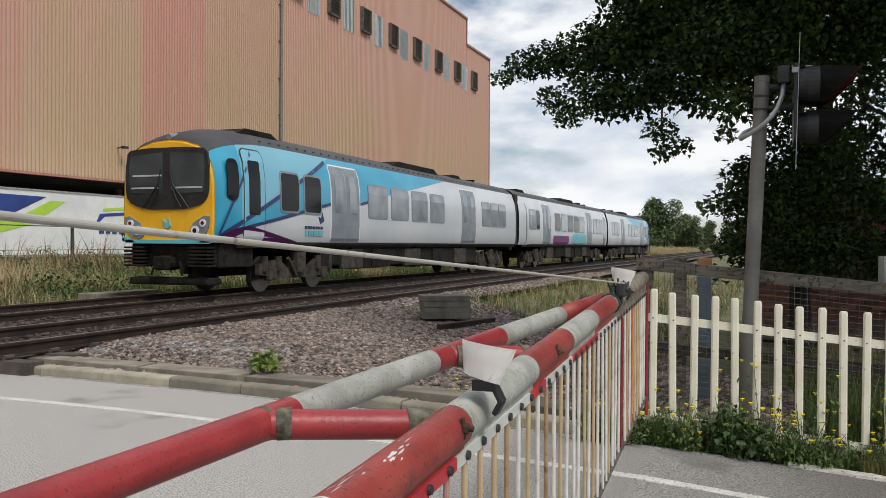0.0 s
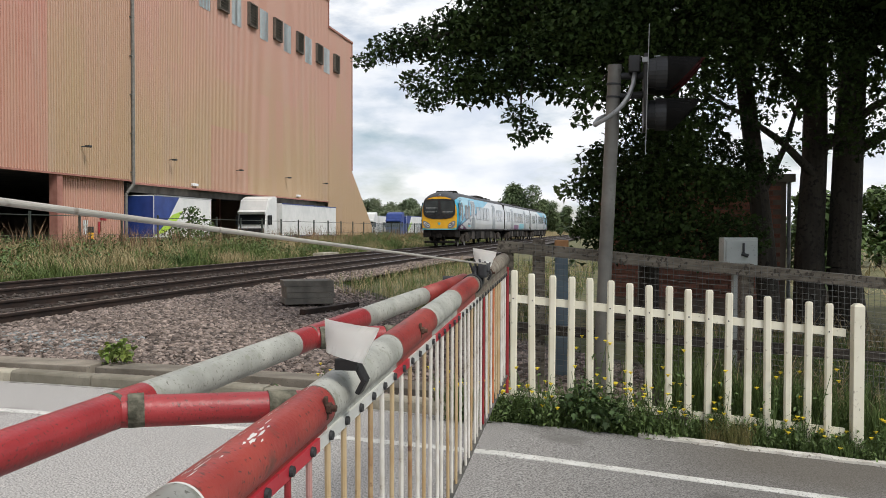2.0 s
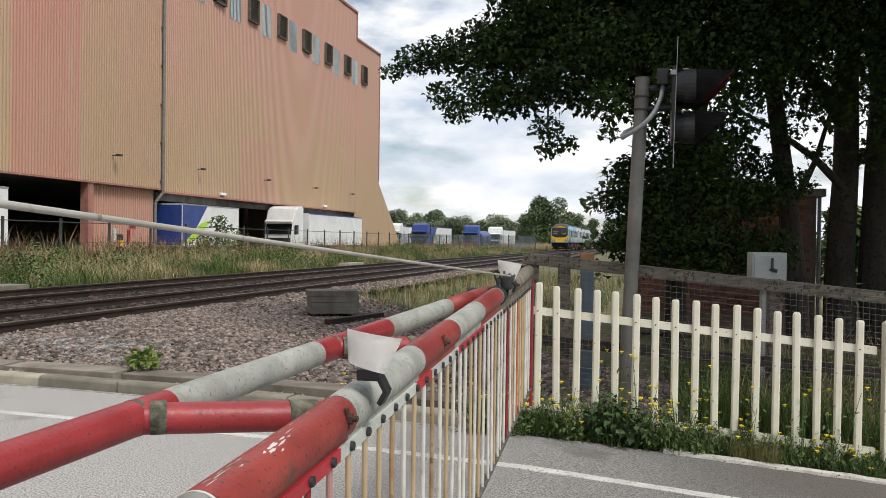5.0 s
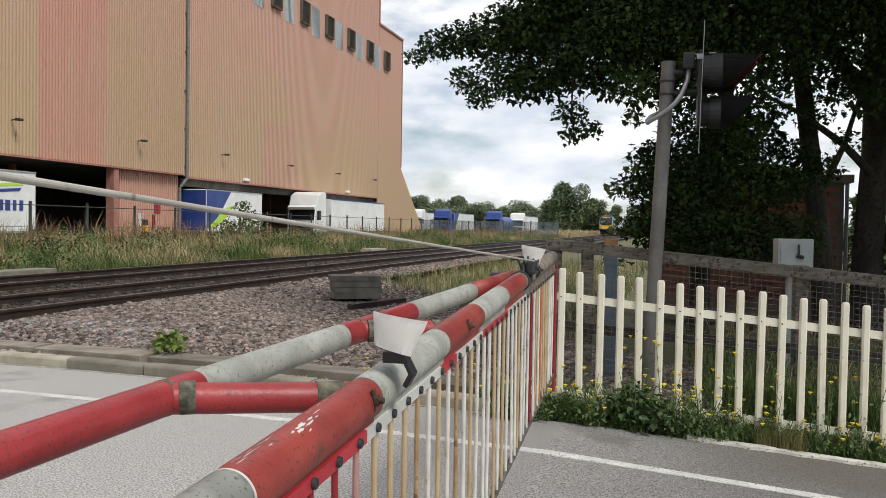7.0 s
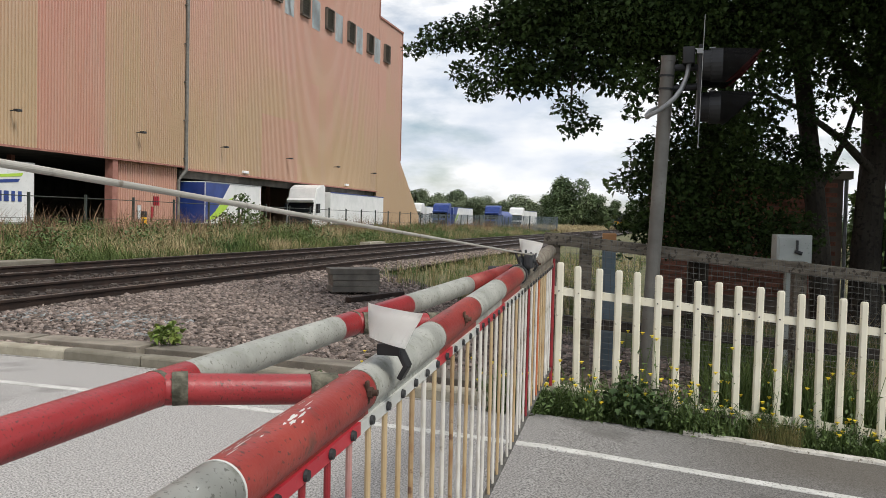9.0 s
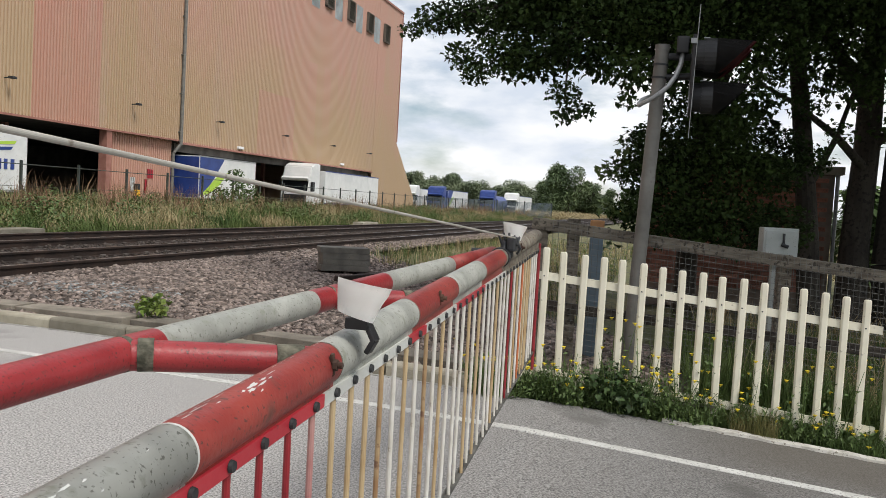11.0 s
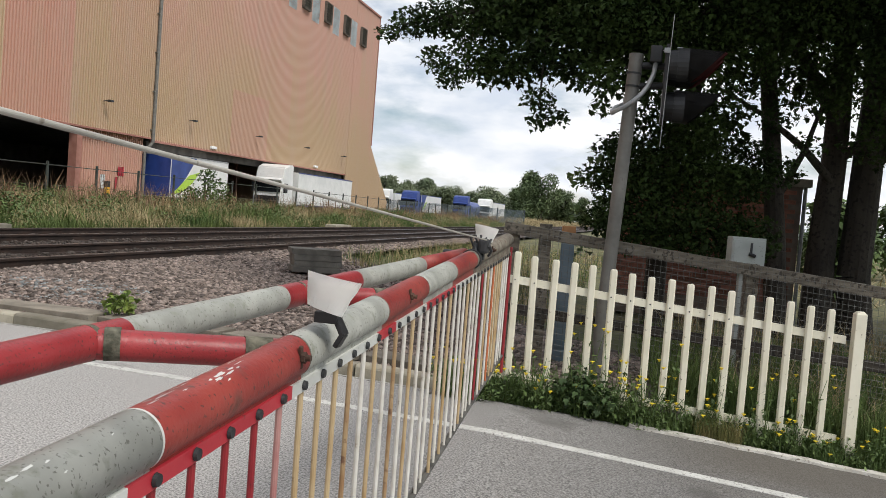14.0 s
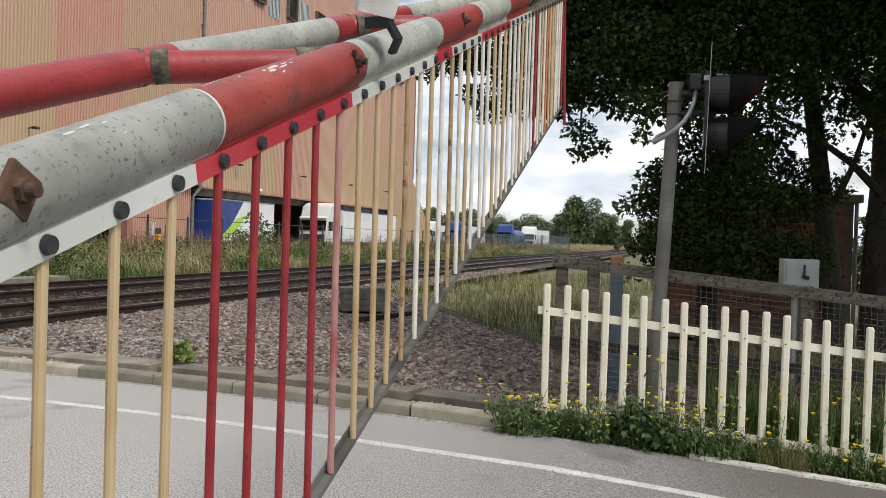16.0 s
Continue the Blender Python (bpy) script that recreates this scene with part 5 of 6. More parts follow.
    side_panel("cab_door_gap", 0.9, 1.74, 1.18, 3.29, BLACK, car, 0.006, 0.14)
    door_ = side_panel("cab_door", 0.93, 1.71, 1.2, 3.26, LIVERY_CAB, car, 0.012, 0.12)
    side_panel("cab_door_window", 1.1, 1.52, 1.8, 3.02, GLASS, door_, 0.02, 0.05)
    for sgn in (1, -1):
        for (ya, za), (yb, zb), w, m in (((0.03, 1.3), (1.28, 3.2), 0.06, TRAIN_NAVY), ((0.1, 1.3), (4.75, 3.3), 0.055, TRAIN_NAVY), ((1.0, 1.5), (4.85, 2.2), 0.04, TRAIN_NAVY), ((6.6, 2.28), (7.1, 2.36), 0.04, TRAIN_NAVY)):
            steps = 10
            b = bmesh.new()
            rows = []
            for k in range(steps + 1):
                y, z = ya + (yb - ya) * k / steps, za + (zb - za) * k / steps
                tap = 0.965 + 0.035 * min(1, y / 1.5)
                rows.append([b.verts.new((sgn * (side_x(z + d) * tap + 0.0135), y, z + d)) for d in (-w, w)])
            for q0, q1 in zip(rows, rows[1:]):
                b.faces.new((q0[0], q1[0], q1[1], q0[1]))
            part("livery_stripe", b, m, car)
        for k, (ya, w_, zz, hh) in enumerate(((3.5, 0.95, 1.56, 0.07), (3.55, 0.9, 1.42, 0.12))):
            b = bmesh.new()
            for q in range(7):
                bx(b, (sgn * 1.352, ya + w_ * (q + 0.5) / 7, zz), (0.012, w_ / 7 * 0.72, hh))
            tagged(part("lettering_bar", b, TRAIN_NAVY if k == 0 else TRAIN_TEAL, car), kind="stuff")
        b = bmesh.new()
        prism(b, [(4.3, 1.66), (4.5, 1.74), (4.4, 1.96), (4.34, 1.82), (4.2, 1.84)], "x", sgn * 1.346, sgn * 1.358)
        part("emblem", b, TRAIN_NAVY, car)
        b = bmesh.new()
        zs = [(0.04, 1.18, 1.24), (0.5, 1.17, 1.46), (1.1, 1.17, 1.55), (1.9, 1.17, 1.42), (3.2, 1.17, 1.2)]
        lo = [b.verts.new((sgn * (side_x(z0) * (0.975 + 0.025 * min(1, y / 1.5)) + 0.02), y, z0)) for y, z0, z1 in zs]
        hi = [b.verts.new((sgn * (side_x(z1) * (0.975 + 0.025 * min(1, y / 1.5)) + 0.02), y, z1)) for y, z0, z1 in zs]
        for k in range(len(zs) - 1):
            b.faces.new((lo[k], lo[k + 1], hi[k + 1], hi[k]))
        bmesh.ops.solidify(b, geom=b.faces[:], thickness=0.005)
        part("purple_vinyl", b, TRAIN_PURPLE, car)
    return car


build_car(0.0, True)
build_car(22.85, False)
build_car(45.7, True, flip=True)

# ---- trucks in the yard ----
def truck(x, y, yaw=0, cab=TRUCK_WHITE, trailer=TRUCK_WHITE, swoosh=False, has_cab=True, length=13.4, tank=False, label="", bars=False):
    """An articulated lorry facing -y; its trailer runs towards +y."""
    lorry = thing("lorry", (x, y, -0.1), yaw, label, "lorry", "lorries in the yard")
    y0 = 3.3 if has_cab else 0.0
    if has_cab:
        b = bmesh.new()
        prism(b, [(0.15, 0.6), (0.0, 1.0), (0.05, 2.0), (0.25, 3.0), (0.6, 3.95), (1.3, 4.2), (2.25, 4.25), (2.25, 0.6)], "x", -1.22, 1.22)
        bmesh.ops.bevel(b, geom=b.edges[:], offset=0.09, segments=2, affect="EDGES")
        cabin = part("cab", b, cab, lorry)
        b = bmesh.new()
        prism(b, [(-0.02, 1.95), (0.2, 2.75), (0.26, 2.75), (0.06, 1.95)], "x", -1.1, 1.1)
        part("windscreen", b, GLASS, cabin)
        b = bmesh.new()
        prism(b, [(0.0, 2.8), (-0.1, 2.95), (0.22, 3.1), (0.3, 2.9)], "x", -1.15, 1.15)
        part("sun_visor", b, cab, cabin)
        b = bmesh.new()
        bx(b, (0, 0.0, 1.2), (2.1, 0.1, 0.9), 0.03)
        part("grille", b, BLACK, cabin)
        for s in (-1, 1):
            b = bmesh.new()
            prism(b, [(0.45, 1.95), (0.55, 2.7), (1.2, 2.7), (1.2, 1.95)], "x", s * 1.2, s * 1.235)
            part("side_window", b, GLASS, cabin)
            b = bmesh.new()
            bx(b, (s * 1.38, 0.3, 2.3), (0.2, 0.14, 0.75), 0.05)
            rod(b, (s * 1.2, 0.35, 2.6), (s * 1.38, 0.32, 2.62), 0.02)
            part("mirror", b, BLACK, cabin)
            b = bmesh.new()
            rod(b, (s * 0.9, 1.2, 0.48), (s * 1.2, 1.2, 0.48), 0.5, seg=22)
            part("wheel", b, RUBBER, lorry)
    b = bmesh.new()
    if tank:
        rod(b, (0, y0, 2.2), (0, y0 + length, 2.2), 1.22, seg=28)
    else:
        bx(b, (0, y0 + length / 2, 2.36), (2.5, length, 2.72), 0.04)
    body_ = part("trailer_body", b, trailer, lorry)
    b = bmesh.new()
    bx(b, (0, y0 + length / 2, 0.86), (2.2, length - 0.3, 0.22))
    part("chassis", b, STEEL_DARK, lorry)
    if not tank:
        b = bmesh.new()
        for s in (-1, 1):
            bx(b, (s * 1.25, y0 + length / 2, 3.7), (0.05, length, 0.08))
            bx(b, (s * 1.25, y0 + length / 2, 1.02), (0.05, length, 0.1))
        part("trim_rail", b, TRUCK_BLUE if has_cab else GALV, body_)
    if swoosh:
        b = bmesh.new()
        prism(b, [(y0 + 0.02, 1.1), (y0 + 0.02, 3.66), (y0 + 3.1, 3.66), (y0 + 1.9, 2.4), (y0 + 1.0, 1.6)], "x", 1.251, 1.262)
        part("blue_panel", b, TRUCK_BLUE, body_)
        b = bmesh.new()
        prism(b, [(y0 + 0.05, 1.15), (y0 + 1.0, 1.7), (y0 + 2.2, 2.5), (y0 + 3.6, 2.8), (y0 + 2.6, 2.0), (y0 + 1.4, 1.4)], "x", 1.264, 1.275)
        part("lime_swoosh", b, TRUCK_LIME, body_)
        b = bmesh.new()
        bx(b, (0, y0 - 0.01, 2.36), (2.4, 0.03, 2.6))
        part("front_board", b, TRUCK_BLUE, body_)
    if bars:
        b = bmesh.new()
        for k, w in enumerate((0.3, 0.26, 0.28, 0.2, 0.22)):
            bx(b, (1.265, y0 + length - 2.5 + 0.4 * k, 2.2), (0.012, w, 0.46), 0)
        part("lettering_bar", b, TRUCK_BLUE, body_, "dark blue lettering bars")
        b = bmesh.new()
        prism(b, [(y0 + length - 6.9, 2.62), (y0 + length - 7.9, 2.4), (y0 + length - 7.9, 1.95), (y0 + length - 6.4, 2.3), (y0 + length - 4.6, 3.3), (y0 + length - 5.4, 3.3)], "x", 1.258, 1.268)
        part("lime_swoosh", b, TRUCK_LIME, body_)
        b = bmesh.new()
        prism(b, [(y0 + length - 11, 2.6), (y0 + length - 7.2, 2.75), (y0 + length - 5.6, 3.45), (y0 + length - 11, 3.5)], "x", 1.253, 1.262)
        part("blue_panel", b, TRUCK_BLUE, body_)
        b = bmesh.new()
        prism(b, [(y0 + length - 2.4, 3.1), (y0 + length - 0.7, 3.25), (y0 + length - 0.8, 3.1), (y0 + length - 2.4, 2.98)], "x", 1.258, 1.268)
        part("lime_swoosh", b, TRUCK_LIME, body_)
        b = bmesh.new()
        prism(b, [(y0 + length - 2.6, 2.86), (y0 + length - 0.9, 2.98), (y0 + length - 1.0, 2.84), (y0 + length - 2.3, 2.74), (y0 + length - 2.75, 2.4), (y0 + length - 2.85, 2.4)], "x", 1.258, 1.268)
        part("blue_swoosh", b, TRUCK_BLUE, body_)
    for yy in (length - 1.6, length - 2.9, length - 4.2):
        for s in (-1, 1):
            b = bmesh.new()
            rod(b, (s * 0.9, y0 + yy, 0.48), (s * 1.2, y0 + yy, 0.48), 0.5, seg=22)
            part("wheel", b, RUBBER, lorry)
    return lorry


truck(-28.9, 63.0, label="white lorry cab with a long white box trailer under the shed")
truck(-30.1, 48.6, has_cab=False, swoosh=True, length=7.6, label="box trailer with blue front, lime swoosh and white side")
truck(-29.3, 19.6, has_cab=False, swoosh=False, length=13.0, bars=True, label="white box trailer with blue lettering in the loading bay")
truck(-38.6, 125.0, label="white lorry parked in the far yard")
truck(-34.3, 125.0, cab=TRUCK_BLUE, trailer=TRUCK_WHITE, swoosh=True, label="blue lorry with a lime and white trailer")
truck(-28.6, 136.0, cab=TRUCK_BLUE, trailer=TRUCK_BLUE, tank=True, length=9, label="blue tanker lorry parked in the far yard")
truck(-27.2, 150.0, label="white lorry behind a blue tanker")

# yard fence
yard_fence = thing("yard_fence", (0, 0, 0), 0, "dark green post and wire fence above long grass", "fence")
post_bm = bmesh.new()
bx(post_bm, (0, 0, 0.95), (0.09, 0.09, 1.9), 0.01)
post_me = bpy.data.meshes.new("post")
post_bm.to_mesh(post_me)
post_bm.free()
post_me.materials.append(FENCE_GREEN)
for k in range(38):
    ob = new("post", post_me)
    ob.parent = yard_fence
    ob.matrix_basis = pose(-24.0, 14.4 + 3.3 * k, 0.3, 0, 0, random.uniform(-4, 4))
for z in (2.05, 1.2, 0.7):
    b = bmesh.new()
    rod(b, (-24, 11, z), (-24, 137, z), 0.018 if z > 2 else 0.01, seg=6)
    part("rail", b, FENCE_GREEN, yard_fence)
far_fence = thing("palisade_fence", (0, 0, 0), 0, "blue grey palisade fence in front of parked lorries", "fence")
b = bmesh.new()
for k in range(150):
    p = Vector((-33.4 + k * 0.118, 110 + k * 0.07, 0.3))
    bx(b, (p.x, p.y, 1.3), (0.06, 0.03, 2.1))
tagged(part("pales", b, surface("fence_grey", (0.13, 0.17, 0.2), (0.18, 0.22, 0.25), 3, 0.6), far_fence), kind="stuff").name = "palisade"
for k in range(6):
    b = bmesh.new()
    bx(b, (-33.4 + k * 3.5, 110.1 + k * 2.08, 1.2), (0.14, 0.14, 2.5))
    part("post", b, FENCE_GREEN, far_fence)

bollard = thing("bollard", (-29.0, 42.3, -0.1), 0, "yellow and black banded steel bollard at the shed wall", "bollard")
for z0, m in ((0.0, TRAIN_YELLOW), (0.5, BLACK), (1.0, TRAIN_YELLOW), (1.36, BLACK)):
    b = bmesh.new()
    rod(b, (0, 0, z0), (0, 0, z0 + {0.0: 0.5, 0.5: 0.5, 1.0: 0.36, 1.36: 0.34}[z0]), 0.17, seg=16)
    part("band", b, m, bollard)
for yy, zz, w, h, m in ((43.7, 1.55, 0.4, 0.85, TRUCK_WHITE), (45.4, 2.25, 0.65, 0.55, RED_FLAT), (45.0, 1.5, 0.3, 0.8, RED_FLAT)):
    b = bmesh.new()
    bx(b, (WX - 0.29, yy, zz), (0.02, w, h))
    bx(b, (WX - 0.278, yy, zz + h * 0.2), (0.006, w * 0.7, h * 0.1))
    bx(b, (WX - 0.278, yy, zz - h * 0.1), (0.006, w * 0.7, h * 0.1))
    tagged(part("wall_sign", b, m), "small safety sign fixed to the ribbed wall", "sign", "wall signs")

# ---- foliage ----
LOBES = np.array([(0, -0.05), (0.16, 0.02), (0.42, -0.02), (0.36, 0.2), (0.56, 0.42), (0.28, 0.46), (0.24, 0.6), (0, 1.0), (-0.24, 0.6), (-0.28, 0.46), (-0.56, 0.42), (-0.36, 0.2), (-0.42, -0.02), (-0.16, 0.02)])
LEAF_V = np.array([(0, 0.3, 0.0)] + [(x, y, 0.16 * abs(x) - 0.12 * y * y) for x, y in LOBES])
LEAF_T = np.array([(0, k + 1, (k + 1) % 14 + 1) for k in range(14)])
SMALL_V = np.array([(0, 0, 0), (0.3, 0.4, 0.05), (0, 1.0, -0.1), (-0.3, 0.4, 0.05)])
SMALL_T = np.array([(0, 1, 2), (0, 2, 3)])


def in_balls(balls, per, flat=0.8):
    """Points filling a set of balls, thicker towards the rim, in proportion to their size."""
    out = []
    for x, y, z, r in balls:
        n = max(6, int(per * r ** 2.3))
        d = rng.normal(size=(n, 3))
        d /= np.linalg.norm(d, axis=1)[:, None]
        out.append(np.array((x, y, z)) + d * (r * rng.uniform(0.15, 1.12, n) ** 0.55)[:, None] * (1, 1.1, flat))
    return np.concatenate(out)


def leaves(name, pts, size, material, parent=None, proto=(LEAF_V, LEAF_T), droop=0.9):
    n = len(pts)
    v, t = scatter(*proto, pts, rng.uniform(0.6, 1.25, n) * size, rng.uniform(0, 6.28, n), rng.uniform(-0.5 - droop, 0.35, n), rng.uniform(-0.6, 0.6, n))
    return bulk(name, v, t, material, parent)


LIMB_LEFT = [(-3.29, 10.6, 3.65, 0.15), (-3.02, 10.6, 3.77, 0.25), (-2.72, 10.7, 3.87, 0.3), (-2.56, 10.4, 3.3, 0.23), (-2.34, 10.3, 3.06, 0.2), (-2.25, 10.8, 3.94, 0.44), (-2.11, 10.5, 3.31, 0.33),
             (-1.77, 10.4, 3.28, 0.29), (-1.4, 10.2, 3.3, 0.28), (-1.21, 10.0, 2.8, 0.2), (-1.18, 10.0, 2.54, 0.15), (-0.96, 10.0, 2.61, 0.15), (-1.85, 11.0, 4.19, 0.44)]
LIMB_MID = [(-1.64, 10.6, 3.87, 0.49), (-0.97, 10.2, 3.49, 0.51), (-1.09, 10.6, 4.26, 0.63), (-0.57, 10.0, 3.76, 0.53), (-0.49, 9.8, 3.08, 0.29), (-0.47, 9.7, 2.7, 0.14), (-0.07, 10.2, 3.71, 0.61),
            (-0.02, 10.6, 4.4, 0.63), (-0.69, 10.6, 4.71, 0.63), (-1.54, 10.8, 4.69, 0.57), (0.0, 10.4, 3.16, 0.34)]
LIMB_RIGHT = [(0.56, 10.5, 3.95, 0.7), (0.58, 10.6, 3.18, 0.53), (1.17, 11.0, 3.97, 0.69), (1.27, 11.0, 3.43, 0.44), (1.87, 11.5, 4.19, 0.84), (2.39, 11.5, 3.89, 0.61), (1.97, 12.0, 3.44, 0.36),
              (1.06, 11.0, 2.96, 0.33), (0.78, 11.0, 2.69, 0.36), (2.41, 12.0, 3.25, 0.36), (1.72, 12.0, 3.01, 0.29), (2.13, 12.0, 2.64, 0.24), (1.59, 12.0, 2.56, 0.22), (3.02, 12.0, 3.69, 0.72),
              (3.17, 12.5, 2.83, 0.5), (1.15, 11.0, 4.65, 0.73), (2.14, 11.0, 4.58, 0.8)]
IVY = [(-0.54, 11.2, 2.01, 0.24), (-0.46, 11.2, 1.5, 0.27), (-0.32, 11.0, 2.39, 0.25), (-0.14, 11.4, 1.95, 0.45), (-0.1, 11.4, 1.36, 0.42), (0.31, 11.5, 2.24, 0.46), (0.4, 11.6, 1.52, 0.58),
       (0.87, 11.6, 2.1, 0.5), (0.89, 11.6, 1.38, 0.54), (1.37, 11.8, 2.04, 0.35), (1.46, 11.8, 1.39, 0.43), (1.87, 12.0, 2.28, 0.24)]


def limb(b, pts, r0, r1):
    for k in range(len(pts) - 1):
        f0, f1 = k / (len(pts) - 1), (k + 1) / (len(pts) - 1)
        rod(b, pts[k], pts[k + 1], r0 + (r1 - r0) * f0, r0 + (r1 - r0) * f1, seg=12)
    return b


tree = thing("sycamore_tree", (0, 0, 0), 0, "dark leafed sycamore with spreading limbs beside the crossing", "tree")
b = limb(bmesh.new(), [(2.78, 13.9, -0.1), (2.8, 14, 1.2), (2.86, 14, 2.6), (2.84, 13.9, 4.2), (2.9, 13.7, 6.5)], 0.24, 0.13)
part("trunk", b, BARK, tree)
for pts, r0, r1 in (([(2.84, 13.9, 3.2), (2.0, 12.8, 4.1), (0.9, 11.6, 4.4), (-0.6, 10.8, 4.4), (-2.0, 10.7, 4.0), (-3.1, 10.6, 3.75)], 0.11, 0.012),
                    ([(-0.6, 10.8, 4.4), (-1.2, 10.3, 3.6), (-1.2, 10.05, 2.7)], 0.03, 0.008), ([(2.84, 13.9, 2.3), (2.3, 13.4, 2.75), (1.6, 12.6, 3.1), (0.8, 11.4, 3.3)], 0.07, 0.015),
                    ([(2.86, 14, 2.6), (3.6, 13.6, 3.3), (4.6, 13.0, 3.7)], 0.08, 0.03), ([(0.9, 11.6, 4.4), (0.2, 10.6, 3.7), (-0.45, 9.9, 3.0)], 0.04, 0.008)):
    part("limb", limb(bmesh.new(), pts, r0, r1), BARK, tree)
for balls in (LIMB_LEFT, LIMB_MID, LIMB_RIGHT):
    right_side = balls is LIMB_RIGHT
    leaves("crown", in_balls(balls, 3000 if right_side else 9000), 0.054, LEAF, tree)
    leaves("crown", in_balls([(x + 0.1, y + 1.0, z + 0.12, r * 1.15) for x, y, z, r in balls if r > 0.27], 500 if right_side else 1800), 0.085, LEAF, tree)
# high leaves, mostly out of view, added to darken the trees below
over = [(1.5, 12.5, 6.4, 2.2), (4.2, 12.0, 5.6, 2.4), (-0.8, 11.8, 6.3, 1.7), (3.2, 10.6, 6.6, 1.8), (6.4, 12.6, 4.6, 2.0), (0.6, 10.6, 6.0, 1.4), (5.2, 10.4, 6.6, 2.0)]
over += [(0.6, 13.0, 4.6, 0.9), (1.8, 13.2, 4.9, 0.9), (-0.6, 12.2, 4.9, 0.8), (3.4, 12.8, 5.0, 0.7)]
# unseen leaf balls added to shade the signal, boxes and timber fence
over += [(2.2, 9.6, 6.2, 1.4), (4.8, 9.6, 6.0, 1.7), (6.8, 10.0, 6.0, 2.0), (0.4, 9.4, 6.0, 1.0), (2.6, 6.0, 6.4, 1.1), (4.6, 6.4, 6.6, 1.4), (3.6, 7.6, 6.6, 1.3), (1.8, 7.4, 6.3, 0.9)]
# further unseen crown, added to hold sun and sky off the lower leaves
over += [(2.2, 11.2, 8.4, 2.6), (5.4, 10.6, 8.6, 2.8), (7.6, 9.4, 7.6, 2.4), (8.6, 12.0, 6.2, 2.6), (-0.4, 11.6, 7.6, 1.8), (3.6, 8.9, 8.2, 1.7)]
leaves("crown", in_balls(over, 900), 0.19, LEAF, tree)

second = thing("sycamore_tree", (0, 0, 0), 0, "thick dark sycamore trunk beside another trunk", "tree")
part("trunk", limb(bmesh.new(), [(3.4, 14.0, -0.1), (3.29, 14, 0.9), (3.34, 14, 2.7), (3.42, 14.1, 4.2), (3.6, 14.4, 7.0)], 0.27, 0.17), BARK, second)
part("limb", limb(bmesh.new(), [(3.36, 14, 2.6), (4.1, 13.8, 3.1), (5.2, 13.6, 3.6)], 0.09, 0.03), BARK, second)
leaves("crown", in_balls([(4.6, 14.6, 3.9, 0.8), (5.4, 13.6, 3.3, 0.8), (4.0, 15.0, 5.2, 1.4), (5.6, 14.4, 5.0, 1.4), (4.5, 13.4, 2.6, 0.45)], 600), 0.15, LEAF, second)
third = thing("sycamore_tree", (0, 0, 0), 0, "slim leaning tree trunk with ivy in front of a brick hut", "tree")
part("trunk", limb(bmesh.new(), [(2.14, 13.3, -0.1), (2.04, 13.3, 1.2), (1.9, 13.3, 2.4), (1.7, 13.4, 4.0), (1.5, 13.4, 5.4)], 0.17, 0.1), BARK, third)
part("limb", limb(bmesh.new(), [(1.96, 13.3, 1.9), (2.3, 13.2, 2.7), (2.5, 13.1, 3.5)], 0.06, 0.02), BARK, third)
part("limb", limb(bmesh.new(), [(0.35, 12.6, 0), (0.36, 12.6, 1.8), (0.5, 12.5, 2.9), (0.8, 12.4, 3.8)], 0.16, 0.08), BARK, third)
leaves("crown", in_balls([(1.0, 13.6, 3.0, 0.5), (1.5, 13.9, 4.4, 0.9), (2.4, 13.3, 3.7, 0.5)], 700), 0.14, LEAF, third)

ivy = thing("ivy_thicket", (0, 0, 0), 0, "dense dark thicket of ivy and shrubs against a hut", "shrub")
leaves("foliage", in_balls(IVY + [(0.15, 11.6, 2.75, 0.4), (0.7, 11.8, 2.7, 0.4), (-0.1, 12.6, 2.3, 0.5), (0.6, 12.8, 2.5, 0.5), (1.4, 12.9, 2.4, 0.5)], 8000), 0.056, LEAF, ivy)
# sun on the thicket's left edge, painted by using the paler leaf
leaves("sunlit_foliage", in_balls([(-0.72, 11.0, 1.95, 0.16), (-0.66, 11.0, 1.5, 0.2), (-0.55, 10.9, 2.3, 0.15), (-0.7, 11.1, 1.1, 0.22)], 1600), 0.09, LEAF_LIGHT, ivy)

hut = thing("brick_hut", (0, 0, 0), 0, "small dark red brick hut shaded by trees", "hut")
for name, c, sz, m in (("wall", (1.05, 15.6, 1.12), (2.92, 2.6, 2.24), MORTAR), ("roof", (1.12, 15.6, 2.28), (3.0, 2.9, 0.12), SLAB)):
    b = bmesh.new()
    bx(b, c, sz)
    part(name, b, m, hut)
brick_bm = bmesh.new()
bx(brick_bm, (0, 0, 0), (0.215, 0.02, 0.065), 0.004)
brick_me = bpy.data.meshes.new("brick")
brick_bm.to_mesh(brick_me)
brick_bm.free()
brick_me.materials.append(BRICK)
for row in range(25):
    for col in range(12):
        x = -0.27 + 0.225 * col + (0.1125 if row % 2 else 0)
        ob = new("brick", brick_me)
        ob.parent = hut
        ob.matrix_basis = pose(x, 14.293 + random.uniform(-0.003, 0.003), 0.4 + 0.075 * row)
b = bmesh.new()
rod(b, (2.56, 14.35, 0), (2.56, 14.35, 2.25), 0.03, seg=10)
part("downpipe", b, GALV, hut)


